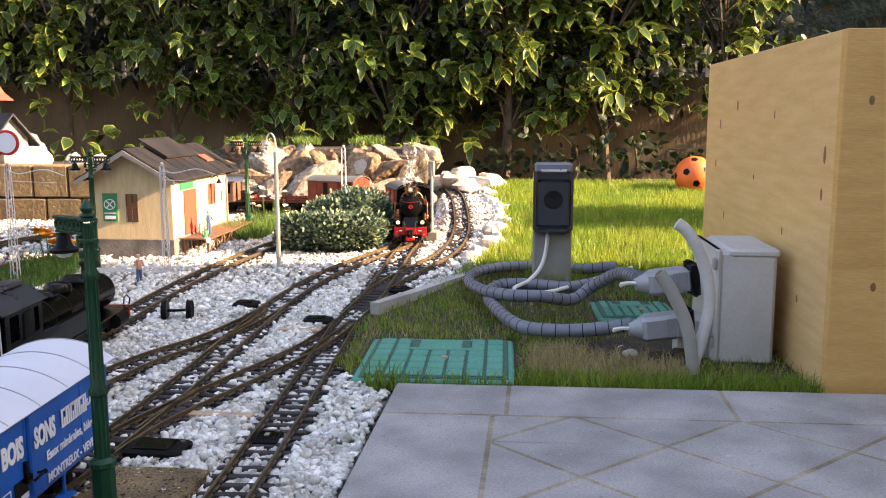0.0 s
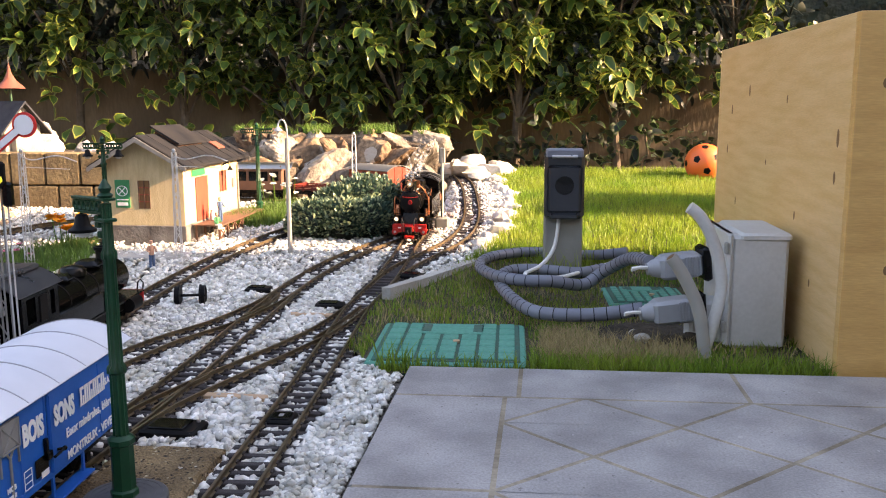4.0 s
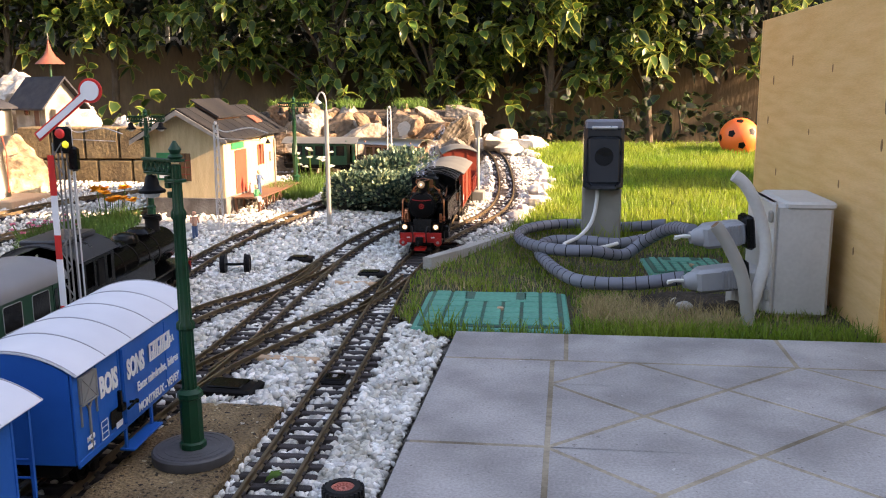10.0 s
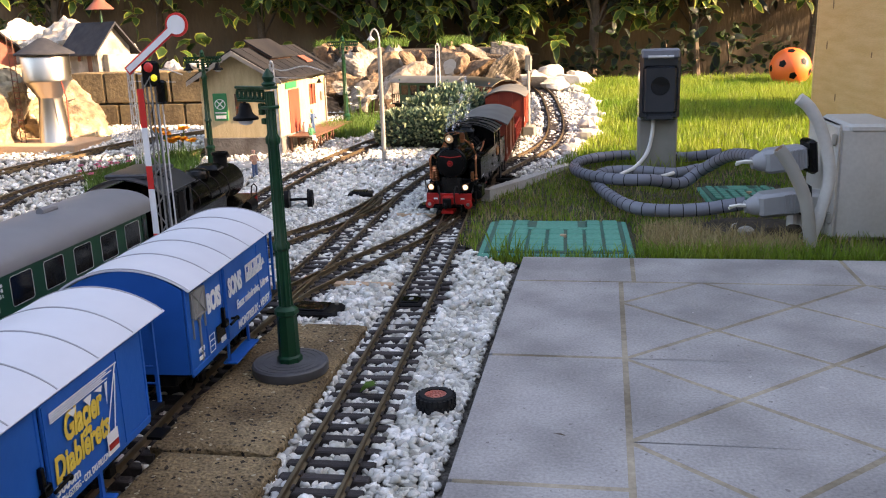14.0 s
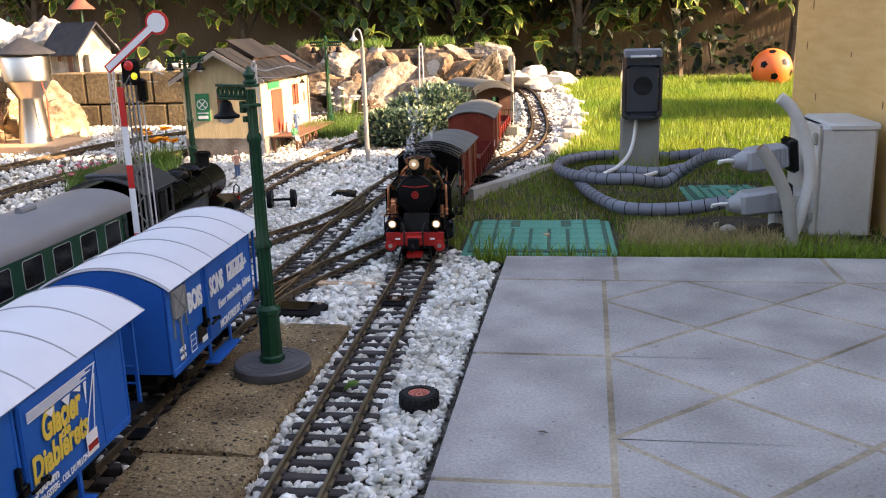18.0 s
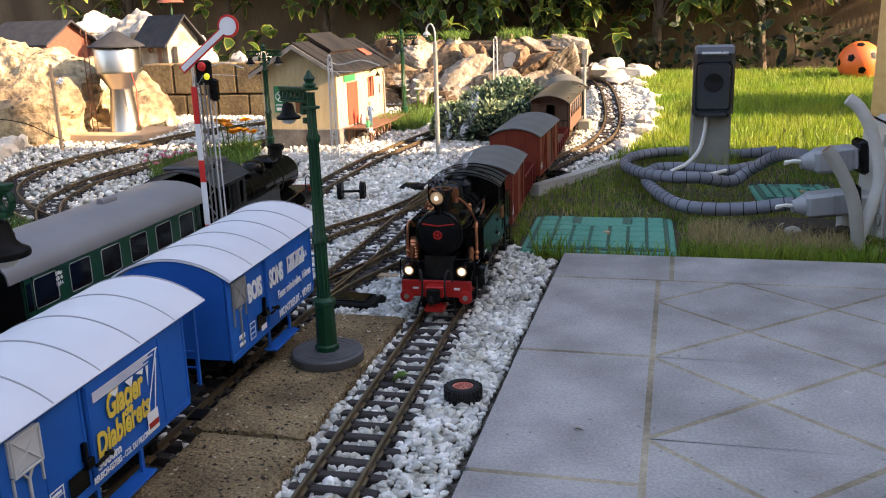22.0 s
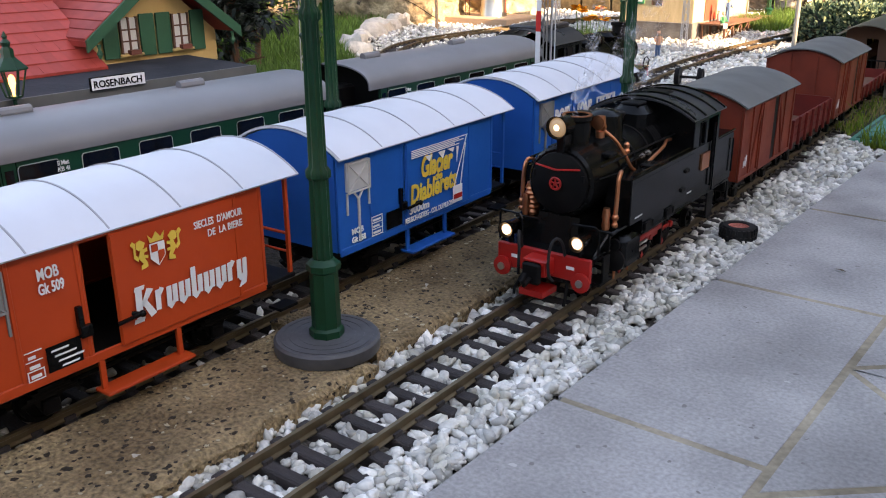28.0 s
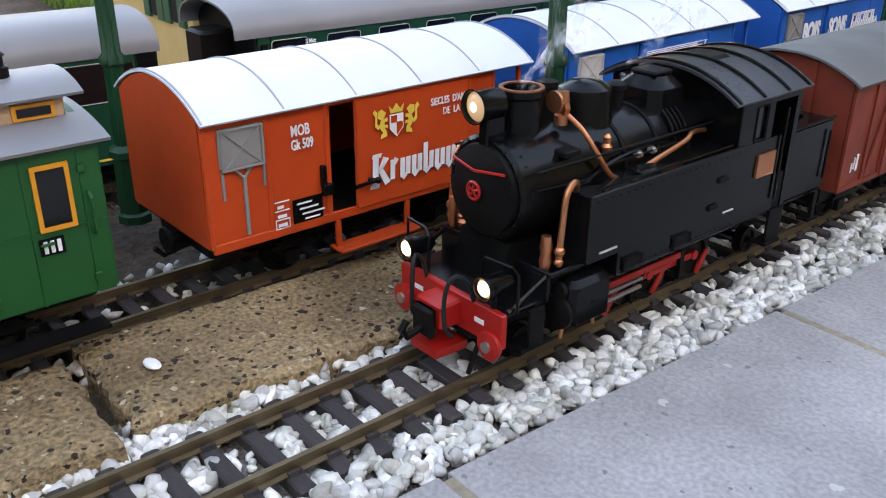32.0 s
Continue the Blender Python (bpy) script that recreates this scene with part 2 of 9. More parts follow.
M = dict(
    soil=mat("soil", (0.075, 0.055, 0.038), 0.95, col2=(0.04, 0.03, 0.022), scale=9, amount=1, bump=0.01, bscale=120, fine=0.4),
    turf=mat("turf", (0.034, 0.046, 0.014), 0.95, col2=(0.078, 0.060, 0.032), scale=9, amount=1, bump=0.012, bscale=160, fine=0.45),
    grit=mat("grit", (0.20, 0.18, 0.155), 0.9, col2=(0.055, 0.048, 0.04), scale=45, amount=1, bump=0.006, bscale=220, fine=0.5),
    grass=mat("grass", (0.125, 0.240, 0.018), 0.55, col2=(0.23, 0.30, 0.034), scale=5, amount=1, island=0.4, transl=0.45),
    straw=mat("straw", (0.42, 0.33, 0.16), 0.8, col2=(0.30, 0.22, 0.10), scale=15, amount=1, island=0.3, transl=0.2),
    pebble=mat("pebble", (0.72, 0.71, 0.675), 0.45, col2=(0.42, 0.405, 0.34), scale=40, amount=1.0, island=0.40, bump=0.0008, bscale=300, fine=0.12),
    slab=mat("slab", (0.365, 0.350, 0.338), 0.6, col2=(0.225, 0.213, 0.206), scale=9, amount=1, bump=0.0007, bscale=320, rand=0.07, fine=0.20, detail=15, spots=((60, 0.2, 0.08, (0.44, 0.42, 0.40)), (150, 0.30, 0.10, (0.17, 0.155, 0.145)))),
    grout=mat("grout", (0.38, 0.325, 0.235), 0.95, col2=(0.15, 0.12, 0.08), scale=9, amount=1, bump=0.001, fine=0.2, detail=8),
    concrete=mat("concrete", (0.40, 0.385, 0.35), 0.9, col2=(0.30, 0.28, 0.25), scale=12, amount=0.8, bump=0.002, bscale=200, fine=0.1),
    block=mat("block", (0.29, 0.205, 0.106), 0.95, col2=(0.125, 0.082, 0.039), scale=12, amount=1, bump=0.005, bscale=300, fine=0.5, detail=12, spots=((190, 0.46, 0.5, (0.028, 0.018, 0.009)), (160, 0.36, 0.28, (0.46, 0.39, 0.26)), (95, 0.30, 0.26, (0.024, 0.016, 0.008)), (60, 0.20, 0.09, (0.50, 0.46, 0.38)), (9, 0.22, 0.10, (0.10, 0.095, 0.028)))),
    rail=mat("rail", (0.235, 0.175, 0.105), 0.42, 0.75, col2=(0.13, 0.095, 0.055), scale=30, amount=0.8, bump=0.0004),
    sleeper=mat("sleeper", (0.032, 0.026, 0.027), 0.75, col2=(0.055, 0.046, 0.043), scale=60, amount=0.8, stretch=(1, 6, 1), bump=0.0012, bscale=250, rand=0.25),
    wood=mat("wood", (0.66, 0.430, 0.200), 0.5, col2=(0.58, 0.350, 0.140), scale=7, amount=0.8, stretch=(1, 1, 9), bump=0.0005, bscale=60, fine=0.06, detail=7),
    # same wood as the sides, darker and more orange for how light falls there
    wood_front_shade=mat("wood_front_shade", (0.60, 0.345, 0.115), 0.45, col2=(0.50, 0.27, 0.08), scale=6, amount=0.9, stretch=(1, 1, 7), bump=0.0005, bscale=60, fine=0.08, detail=7),
    knot=mat("knot", (0.20, 0.10, 0.035), 0.6),
    plank=mat("plank", (0.50, 0.33, 0.20), 0.7, stretch=(1, 8, 8), bump=0.0005),
    cover=mat("cover", (0.045, 0.245, 0.175), 0.6, col2=(0.065, 0.28, 0.205), scale=14, amount=0.9, bump=0.0005, fine=0.15, spots=((40, 0.3, 0.15, (0.13, 0.15, 0.10)),)),
    # darker cover green: groove dirt and the shade between ribs, both put into colour
    cover_dk=mat("cover_dk", (0.020, 0.115, 0.085), 0.75, col2=(0.05, 0.10, 0.07), scale=30, amount=1, bump=0.0006, fine=0.2),
    smoke=mat("smoke", (0.80, 0.82, 0.86), 0.9, spec=0.0, thin=0.100),
    pvc=mat("pvc", (0.52, 0.515, 0.49), 0.5, col2=(0.42, 0.41, 0.38), scale=9, amount=0.8, bump=0.0004, fine=0.05),
    pvc_dk=mat("pvc_dk", (0.33, 0.32, 0.29), 0.6, col2=(0.25, 0.24, 0.21), scale=12, amount=0.8),
    post=mat("post", (0.24, 0.235, 0.205), 0.75, col2=(0.17, 0.165, 0.14), scale=14, amount=0.8, bump=0.0006),
    hose=mat("hose", (0.17, 0.18, 0.215), 0.5, col2=(0.12, 0.13, 0.155), scale=14, amount=0.7),
    cable=mat("cable", (0.74, 0.74, 0.70), 0.5),
    smoked=mat("smoked", (0.02, 0.024, 0.03), 0.12, col2=(0.03, 0.034, 0.04), coat=0.3),
    black=mat("black", (0.0035, 0.0035, 0.004), 0.20, col2=(0.006, 0.006, 0.0055), scale=40, amount=0.8, spec=0.16),
    matt=mat("matt", (0.0045, 0.0045, 0.005), 0.5, col2=(0.009, 0.008, 0.0075), scale=60, amount=0.8, spec=0.10),
    # engine black lifted to blue-grey, the sky's reflection partly put into the colour
    roof_black=mat("roof_black", (0.030, 0.032, 0.037), 0.30, col2=(0.042, 0.044, 0.050), scale=30, amount=0.8, spec=0.6),
    foot_grey=mat("foot_grey", (0.085, 0.086, 0.092), 0.55, col2=(0.06, 0.06, 0.064), scale=40, amount=0.8, bump=0.0003, fine=0.1),
    shell_grey=mat("shell_grey", (0.30, 0.31, 0.325), 0.4, col2=(0.24, 0.25, 0.265), scale=20, amount=0.7),
    mast_grey=mat("mast_grey", (0.20, 0.20, 0.19), 0.6, col2=(0.13, 0.125, 0.115), scale=50, amount=0.9),
    block_pale=mat("block_pale", (0.38, 0.27, 0.142), 0.95, col2=(0.18, 0.12, 0.059), scale=12, amount=1, bump=0.005, bscale=300, fine=0.5, detail=12, spots=((190, 0.46, 0.5, (0.028, 0.018, 0.009)), (160, 0.36, 0.28, (0.46, 0.39, 0.26)), (95, 0.30, 0.26, (0.024, 0.016, 0.008)), (60, 0.20, 0.09, (0.50, 0.46, 0.38)), (9, 0.22, 0.10, (0.10, 0.095, 0.028)))),
    rubber=mat("rubber", (0.010, 0.010, 0.011), 0.7, col2=(0.018, 0.018, 0.018), scale=80, spec=0.3),
    red=mat("red", (0.42, 0.012, 0.008), 0.42, col2=(0.32, 0.009, 0.006), scale=30),
    signal_red=mat("signal_red", (0.72, 0.03, 0.025), 0.45),
    white=mat("white", (0.80, 0.80, 0.80), 0.5, col2=(0.72, 0.72, 0.72), scale=30, amount=0.6),
    roof_white=mat("roof_white", (0.63, 0.66, 0.72), 0.42, col2=(0.56, 0.59, 0.65), scale=14, amount=0.8),
    roof_seam=mat("roof_seam", (0.36, 0.37, 0.40), 0.5),
    blue=mat("blue", (0.002, 0.105, 0.43), 0.42, col2=(0.002, 0.088, 0.36), scale=22, amount=0.8, bump=0.0002, spec=0.25),
    orange=mat("orange", (0.53, 0.062, 0.014), 0.45, col2=(0.46, 0.05, 0.011), scale=22, amount=0.8, bump=0.0002, spec=0.3),
    yellow=mat("yellow", (0.80, 0.55, 0.08), 0.5),
    grey=mat("grey", (0.22, 0.22, 0.215), 0.5, col2=(0.17, 0.17, 0.165), scale=30),
    silver=mat("silver", (0.50, 0.50, 0.49), 0.45, col2=(0.42, 0.42, 0.41), scale=30),
    copper=mat("copper", (0.60, 0.235, 0.115), 0.33, 0.9, col2=(0.48, 0.17, 0.08), scale=60),
    steel=mat("steel", (0.52, 0.51, 0.49), 0.3, 0.9),
    van_brown=mat("van_brown", (0.21, 0.034, 0.017), 0.5, col2=(0.155, 0.025, 0.013), scale=30, amount=0.9, bump=0.0003, spec=0.3),
    wag_red=mat("wag_red", (0.15, 0.016, 0.011), 0.5, col2=(0.11, 0.012, 0.009), scale=30, amount=0.9, spec=0.3),
    roof_grey=mat("roof_grey", (0.125, 0.13, 0.125), 0.6, col2=(0.085, 0.088, 0.085), scale=16, amount=0.8),
    coach_green=mat("coach_green", (0.004, 0.050, 0.026), 0.35, col2=(0.003, 0.040, 0.020), scale=25, spec=0.35),
    coach_roof=mat("coach_roof", (0.20, 0.203, 0.215), 0.42, col2=(0.165, 0.167, 0.174), scale=8, amount=0.8, spec=0.4),
    wagon_green=mat("wagon_green", (0.006, 0.085, 0.022), 0.4, col2=(0.005, 0.068, 0.018), scale=25, spec=0.35),
    lamp_green=mat("lamp_green", (0.0025, 0.046, 0.019), 0.40, col2=(0.004, 0.033, 0.014), scale=60, amount=0.7, spec=0.30),
    glass=mat("glass", (0.008, 0.009, 0.010), 0.08, spec=0.35),
    bulb=mat("bulb", (1.0, 0.78, 0.52), 0.3, emit=0.55),
    lens=mat("lens", (0.62, 0.42, 0.24), 0.12, emit=0.05, coat=0.4),
    frame_y=mat("frame_y", (0.75, 0.30, 0.02), 0.45),
    flame=mat("flame", (1.0, 0.50, 0.12), 0.3, emit=1.2),
    lens_y=mat("lens_y", (0.85, 0.80, 0.05), 0.3, emit=0.1),
    frost=mat("frost", (0.70, 0.70, 0.66), 0.4),
    cream=mat("cream", (0.56, 0.44, 0.25), 0.8, col2=(0.46, 0.35, 0.19), scale=18, amount=0.8, stretch=(6, 6, 1), bump=0.0008, bscale=120, fine=0.06),
    tin=mat("tin", (0.013, 0.0145, 0.018), 0.8, col2=(0.024, 0.024, 0.026), scale=14, amount=1, bump=0.0006, bscale=80, spec=0.08),
    plinth=mat("plinth", (0.085, 0.075, 0.066), 0.85, col2=(0.17, 0.16, 0.15), scale=26, amount=1, bump=0.002),
    rust_door=mat("rust_door", (0.34, 0.055, 0.03), 0.65, col2=(0.26, 0.04, 0.022), scale=16),
    deckwood=mat("deckwood", (0.13, 0.062, 0.036), 0.75, col2=(0.085, 0.04, 0.025), scale=30),
    rock=mat("rock", (0.235, 0.160, 0.096), 0.9, col2=(0.080, 0.050, 0.030), scale=10, amount=1, bump=0.006, bscale=60, fine=0.45, rand=0.4, detail=12, spots=((9, 0.5, 0.22, (0.30, 0.26, 0.21)), (45, 0.45, 0.2, (0.04, 0.030, 0.021)))),
    rock_pale=mat("rock_pale", (0.27, 0.240, 0.200), 0.9, col2=(0.11, 0.090, 0.068), scale=10, amount=1, bump=0.006, bscale=60, fine=0.4, rand=0.35, detail=12, spots=((24, 0.45, 0.22, (0.06, 0.047, 0.035)),)),
    boulder=mat("boulder", (0.43, 0.34, 0.205), 0.9, col2=(0.14, 0.10, 0.06), scale=7, amount=1, bump=0.018, bscale=34, fine=0.45, detail=10, spots=((7, 0.5, 0.25, (0.50, 0.44, 0.34)), (38, 0.36, 0.25, (0.06, 0.045, 0.03)))),
    stone_white=mat("stone_white", (0.60, 0.57, 0.51), 0.8, col2=(0.36, 0.32, 0.26), scale=16, amount=0.9, bump=0.004, bscale=60, rand=0.2, fine=0.2),
    tufa=mat("tufa", (0.205, 0.148, 0.072), 0.9, col2=(0.115, 0.080, 0.040), scale=9, amount=1, bump=0.004, bscale=90, fine=0.3),
    wall=mat("wall", (0.150, 0.108, 0.064), 0.9, col2=(0.080, 0.055, 0.031), scale=2.5, amount=1, bump=0.003, bscale=40, fine=0.12, stretch=(2, 1, 0.5)),
    house=mat("house", (0.42, 0.36, 0.27), 0.9, col2=(0.34, 0.29, 0.22), scale=3, amount=0.8, bump=0.002),
    bark=mat("bark", (0.105, 0.078, 0.052), 0.9, col2=(0.06, 0.045, 0.03), scale=25, amount=1, bump=0.005, bscale=60),
    leaf=mat("leaf", (0.050, 0.104, 0.019), 0.38, col2=(0.024, 0.058, 0.013), scale=6, amount=1, island=0.5, transl=0.26),
    leaf_edge=mat("leaf_edge", (0.29, 0.30, 0.052), 0.45, col2=(0.12, 0.155, 0.028), scale=3, amount=1, island=0.4, transl=0.28),
    # near-black leaf: carries painted inner shade, and serves the dark trees and shoots
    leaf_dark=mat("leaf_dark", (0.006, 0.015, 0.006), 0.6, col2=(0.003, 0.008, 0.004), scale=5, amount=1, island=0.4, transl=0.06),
    bush=mat("bush", (0.060, 0.120, 0.082), 0.6, col2=(0.036, 0.078, 0.056), scale=12, amount=1, island=0.4, transl=0.15),
    bush_tip=mat("bush_tip", (0.34, 0.42, 0.25), 0.6, island=0.3, transl=0.2),
    wild=mat("wild", (0.105, 0.205, 0.030), 0.6, col2=(0.065, 0.135, 0.022), scale=8, amount=1, island=0.4, transl=0.38),
    ball=mat("ball", (0.88, 0.16, 0.035), 0.45, col2=(0.80, 0.13, 0.03), scale=10),
    pink=mat("pink", (0.60, 0.20, 0.15), 0.55),
    tile_red=mat("tile_red", (0.36, 0.042, 0.028), 0.55, col2=(0.28, 0.032, 0.022), scale=40, amount=0.8, rand=0.12),
    station=mat("station", (0.62, 0.43, 0.17), 0.75, col2=(0.54, 0.36, 0.135), scale=20, amount=0.7),
    shutter=mat("shutter", (0.018, 0.10, 0.048), 0.55),
    slate=mat("slate", (0.026, 0.029, 0.036), 0.75, col2=(0.044, 0.046, 0.052), scale=30, amount=1, spec=0.12, bump=0.0005),
    plaster=mat("plaster", (0.34, 0.32, 0.275), 0.85, col2=(0.16, 0.145, 0.115), scale=22, amount=0.9, bump=0.001),
    brickred=mat("brickred", (0.20, 0.060, 0.038), 0.8, col2=(0.13, 0.042, 0.027), scale=50, bump=0.0006),
    tank=mat("tank", (0.60, 0.585, 0.55), 0.30, 1.0, col2=(0.50, 0.475, 0.43), scale=10, amount=0.8, stretch=(1, 1, 0.2)),
    fig_skin=mat("fig_skin", (0.50, 0.27, 0.18), 0.6),
    fig_blue=mat("fig_blue", (0.05, 0.10, 0.20), 0.6),
    fig_green=mat("fig_green", (0.03, 0.20, 0.08), 0.6),
    bloom=mat("bloom", (0.85, 0.36, 0.02), 0.6, island=0.2, transl=0.2),
    bloom_w=mat("bloom_w", (0.78, 0.78, 0.72), 0.6, island=0.1, transl=0.2),
    bloom_p=mat("bloom_p", (0.62, 0.16, 0.24), 0.6, island=0.3, transl=0.2),
    sign_green=mat("sign_green", (0.015, 0.22, 0.085), 0.45),
    foliage_shade=mat("foliage_shade", (0.010, 0.020, 0.008), 0.85, col2=(0.004, 0.008, 0.004), scale=5, amount=1, bump=0.08, bscale=9),
    fence=mat("fence", (0.42, 0.44, 0.46), 0.5),
)

# ---- mesh helpers ----
class Geo:
    def __init__(self):
        self.v, self.f, self.mi, self.slot = [], [], [], 0

    def add(self, verts, faces):
        k = len(self.v)
        self.v += [tuple(p) for p in verts]
        self.f += [tuple(k + i for i in f) for f in faces]
        self.mi += [self.slot] * len(faces)
        return self

    def box(self, x0, x1, y0, y1, z0, z1, b=0.0):
        if b <= 0:
            v = [(x, y, z) for z in (z0, z1) for x, y in ((x0, y0), (x1, y0), (x1, y1), (x0, y1))]
            return self.add(v, [(3, 2, 1, 0), (4, 5, 6, 7)] + [(i, (i + 1) % 4, 4 + (i + 1) % 4, 4 + i) for i in range(4)])
        v = []
        for z, c in ((z0, b), (z0 + b, 0), (z1 - b, 0), (z1, b)):
            a0, a1, c0, c1 = x0 + c, x1 - c, y0 + c, y1 - c
            v += [(a0 + b, c0, z), (a1 - b, c0, z), (a1, c0 + b, z), (a1, c1 - b, z), (a1 - b, c1, z), (a0 + b, c1, z), (a0, c1 - b, z), (a0, c0 + b, z)]
        f = [tuple(range(7, -1, -1)), tuple(range(24, 32))]
        f += [(8 * k + i, 8 * k + (i + 1) % 8, 8 * k + 8 + (i + 1) % 8, 8 * k + 8 + i) for k in range(3) for i in range(8)]
        return self.add(v, f)

    def tube(self, pts, r, n=8, caps=True):
        pts = [Vector(p) for p in pts]
        rs = r if isinstance(r, (list, tuple)) else [r] * len(pts)
        v, up = [], None
        for i, p in enumerate(pts):
            d = (pts[min(i + 1, len(pts) - 1)] - pts[max(i - 1, 0)]).normalized()
            if up is None:
                up = d.orthogonal().normalized()
            up = (up - d * up.dot(d)).normalized()
            w = d.cross(up)
            v += [p + rs[i] * (math.cos(2 * math.pi * k / n) * up + math.sin(2 * math.pi * k / n) * w) for k in range(n)]
        f = [(a * n + k, a * n + (k + 1) % n, a * n + n + (k + 1) % n, a * n + n + k) for a in range(len(pts) - 1) for k in range(n)]
        if caps:
            f += [tuple(range(n - 1, -1, -1)), tuple(range(len(pts) * n - n, len(pts) * n))]
        return self.add(v, f)

    def cyl(self, p0, p1, r0, r1=None, n=12):
        return self.tube([p0, p1], [r0, r0 if r1 is None else r1], n)

    def lathe(self, prof, n=24, at=(0, 0, 0), turn=None, flute=0.0, part_of=None):
        """prof: (radius, height) from bottom to top about the z axis; flute: depth of grooves."""
        v = []
        for r, z in prof:
            for k in range(n):
                a = 2 * math.pi * k / n
                q = Vector((r * (1 - flute * (k % 2)) * math.cos(a), r * (1 - flute * (k % 2)) * math.sin(a), z))
                v.append((turn @ q if turn else q) + Vector(at))
        f = [(a * n + k, a * n + (k + 1) % n, a * n + n + (k + 1) % n, a * n + n + k) for a in range(len(prof) - 1) for k in range(n)]
        if len(prof) == 4 and prof[0][0] == prof[3][0] < max(p[0] for p in prof):
            f += [(3 * n + k, 3 * n + (k + 1) % n, (k + 1) % n, k) for k in range(n)]
        else:
            f += [tuple(range(n - 1, -1, -1)), tuple(range(len(prof) * n - n, len(prof) * n))]
        return self.add(v, f)

    def ext(self, poly, axis, a, b):
        """poly in the other two axes, in order, pushed along axis from a to b."""
        n, k = len(poly), "xyz".index(axis)
        v = [tuple(np.insert(p, k, c)) for c in (a, b) for p in poly]
        return self.add(v, [tuple(range(n - 1, -1, -1)), tuple(range(n, 2 * n))] + [(i, (i + 1) % n, n + (i + 1) % n, n + i) for i in range(n)])

    def shell(self, arc, axis, a, b, t):
        """A bent sheet of thickness t: arc is an open line of points."""
        out = []
        for i, p in enumerate(arc):
            d = np.subtract(arc[min(i + 1, len(arc) - 1)], arc[max(i - 1, 0)])
            nrm = np.array([-d[1], d[0]]) / (np.hypot(*d) + 1e-9)
            out.append(tuple(np.array(p) + t * nrm))
        n, k = len(arc), "xyz".index(axis)
        v = [tuple(np.insert(p, k, c)) for c in (a, b) for p in list(arc) + out]
        f = []
        for i in range(n - 1):
            f += [(i, i + 1, 2 * n + i + 1, 2 * n + i), (n + i, 3 * n + i, 3 * n + i + 1, n + i + 1), (i, n + i, n + i + 1, i + 1), (2 * n + i, 2 * n + i + 1, 3 * n + i + 1, 3 * n + i)]
        f += [(0, 2 * n, 3 * n, n), (n - 1, 2 * n - 1, 4 * n - 1, 3 * n - 1)]
        return self.add(v, f)

    def ball(self, c, r, n=12, m=8, sq=(1, 1, 1)):
        v = [(c[0] + r * sq[0] * math.sin(math.pi * j / m) * math.cos(2 * math.pi * i / n), c[1] + r * sq[1] * math.sin(math.pi * j / m) * math.sin(2 * math.pi * i / n), c[2] - r * sq[2] * math.cos(math.pi * j / m)) for j in range(1, m) for i in range(n)]
        f = [(j * n + i, j * n + (i + 1) % n, j * n + n + (i + 1) % n, j * n + n + i) for j in range(m - 2) for i in range(n)]
        v += [(c[0], c[1], c[2] - r * sq[2]), (c[0], c[1], c[2] + r * sq[2])]
        k = (m - 1) * n
        f += [(k, (i + 1) % n, i) for i in range(n)] + [(k + 1, (m - 2) * n + i, (m - 2) * n + (i + 1) % n) for i in range(n)]
        return self.add(v, f)

    def loop(self, pts, r, n=5):
        """A closed ring of round wire through pts."""
        return self.tube(list(pts) + [pts[0]], r, n, False)

    def moved(self, m, start=0):
        self.v[start:] = [tuple(m @ Vector(p)) for p in self.v[start:]]
        return self

    def mesh(self, name, mats, smooth=True):
        me = bpy.data.meshes.new(name)
        me.from_pydata(self.v, [], self.f)
        for m in mats:
            me.materials.append(m)
        me.polygons.foreach_set("material_index", self.mi)
        if smooth:
            me.polygons.foreach_set("use_smooth", [True] * len(me.polygons))
            me.set_sharp_from_angle(angle=radians(35))
        me.update()
        return me


def part(name, geo, material, parent=None, label="", m=None, smooth=True):
    mats = [M[k] for k in material.split()]
    data = geo if isinstance(geo, bpy.types.Mesh) else geo.mesh(name, mats, smooth)
    ob = new(name, data)
    if parent is not None:
        ob.parent = parent
    if m is not None:
        ob.matrix_basis = m
    if label:
        ob["label"] = label
    return ob


def thing(name, label, category, m=None, group="", kind=""):
    ob = new(name)
    ob.empty_display_size = 0.02
    ob.matrix_basis = m if m is not None else Matrix()
    return tagged(ob, label, category, group, kind)


def solid(name, geo, material, label, category="", m=None, group="", kind="", smooth=True):
    return tagged(part(name, geo, material, None, "", m, smooth), label, category, group, kind)


def raw_mesh(name, verts, tris, mats, index=None, smooth=False):
    """A mesh from numpy arrays of points and triangles."""
    me = bpy.data.meshes.new(name)
    verts, tris = np.asarray(verts, np.float32), np.asarray(tris, np.int32)
    me.vertices.add(len(verts))
    me.vertices.foreach_set("co", verts.ravel())
    me.loops.add(tris.size)
    me.loops.foreach_set("vertex_index", tris.ravel())
    me.polygons.add(len(tris))
    me.polygons.foreach_set("loop_start", np.arange(0, tris.size, tris.shape[1], dtype=np.int32))
    for k in mats.split():
        me.materials.append(M[k])
    if index is not None:
        me.polygons.foreach_set("material_index", np.asarray(index, np.int32))
    if smooth:
        me.polygons.foreach_set("use_smooth", np.ones(len(tris), bool))
    me.update(calc_edges=True)
    me.validate()
    return me


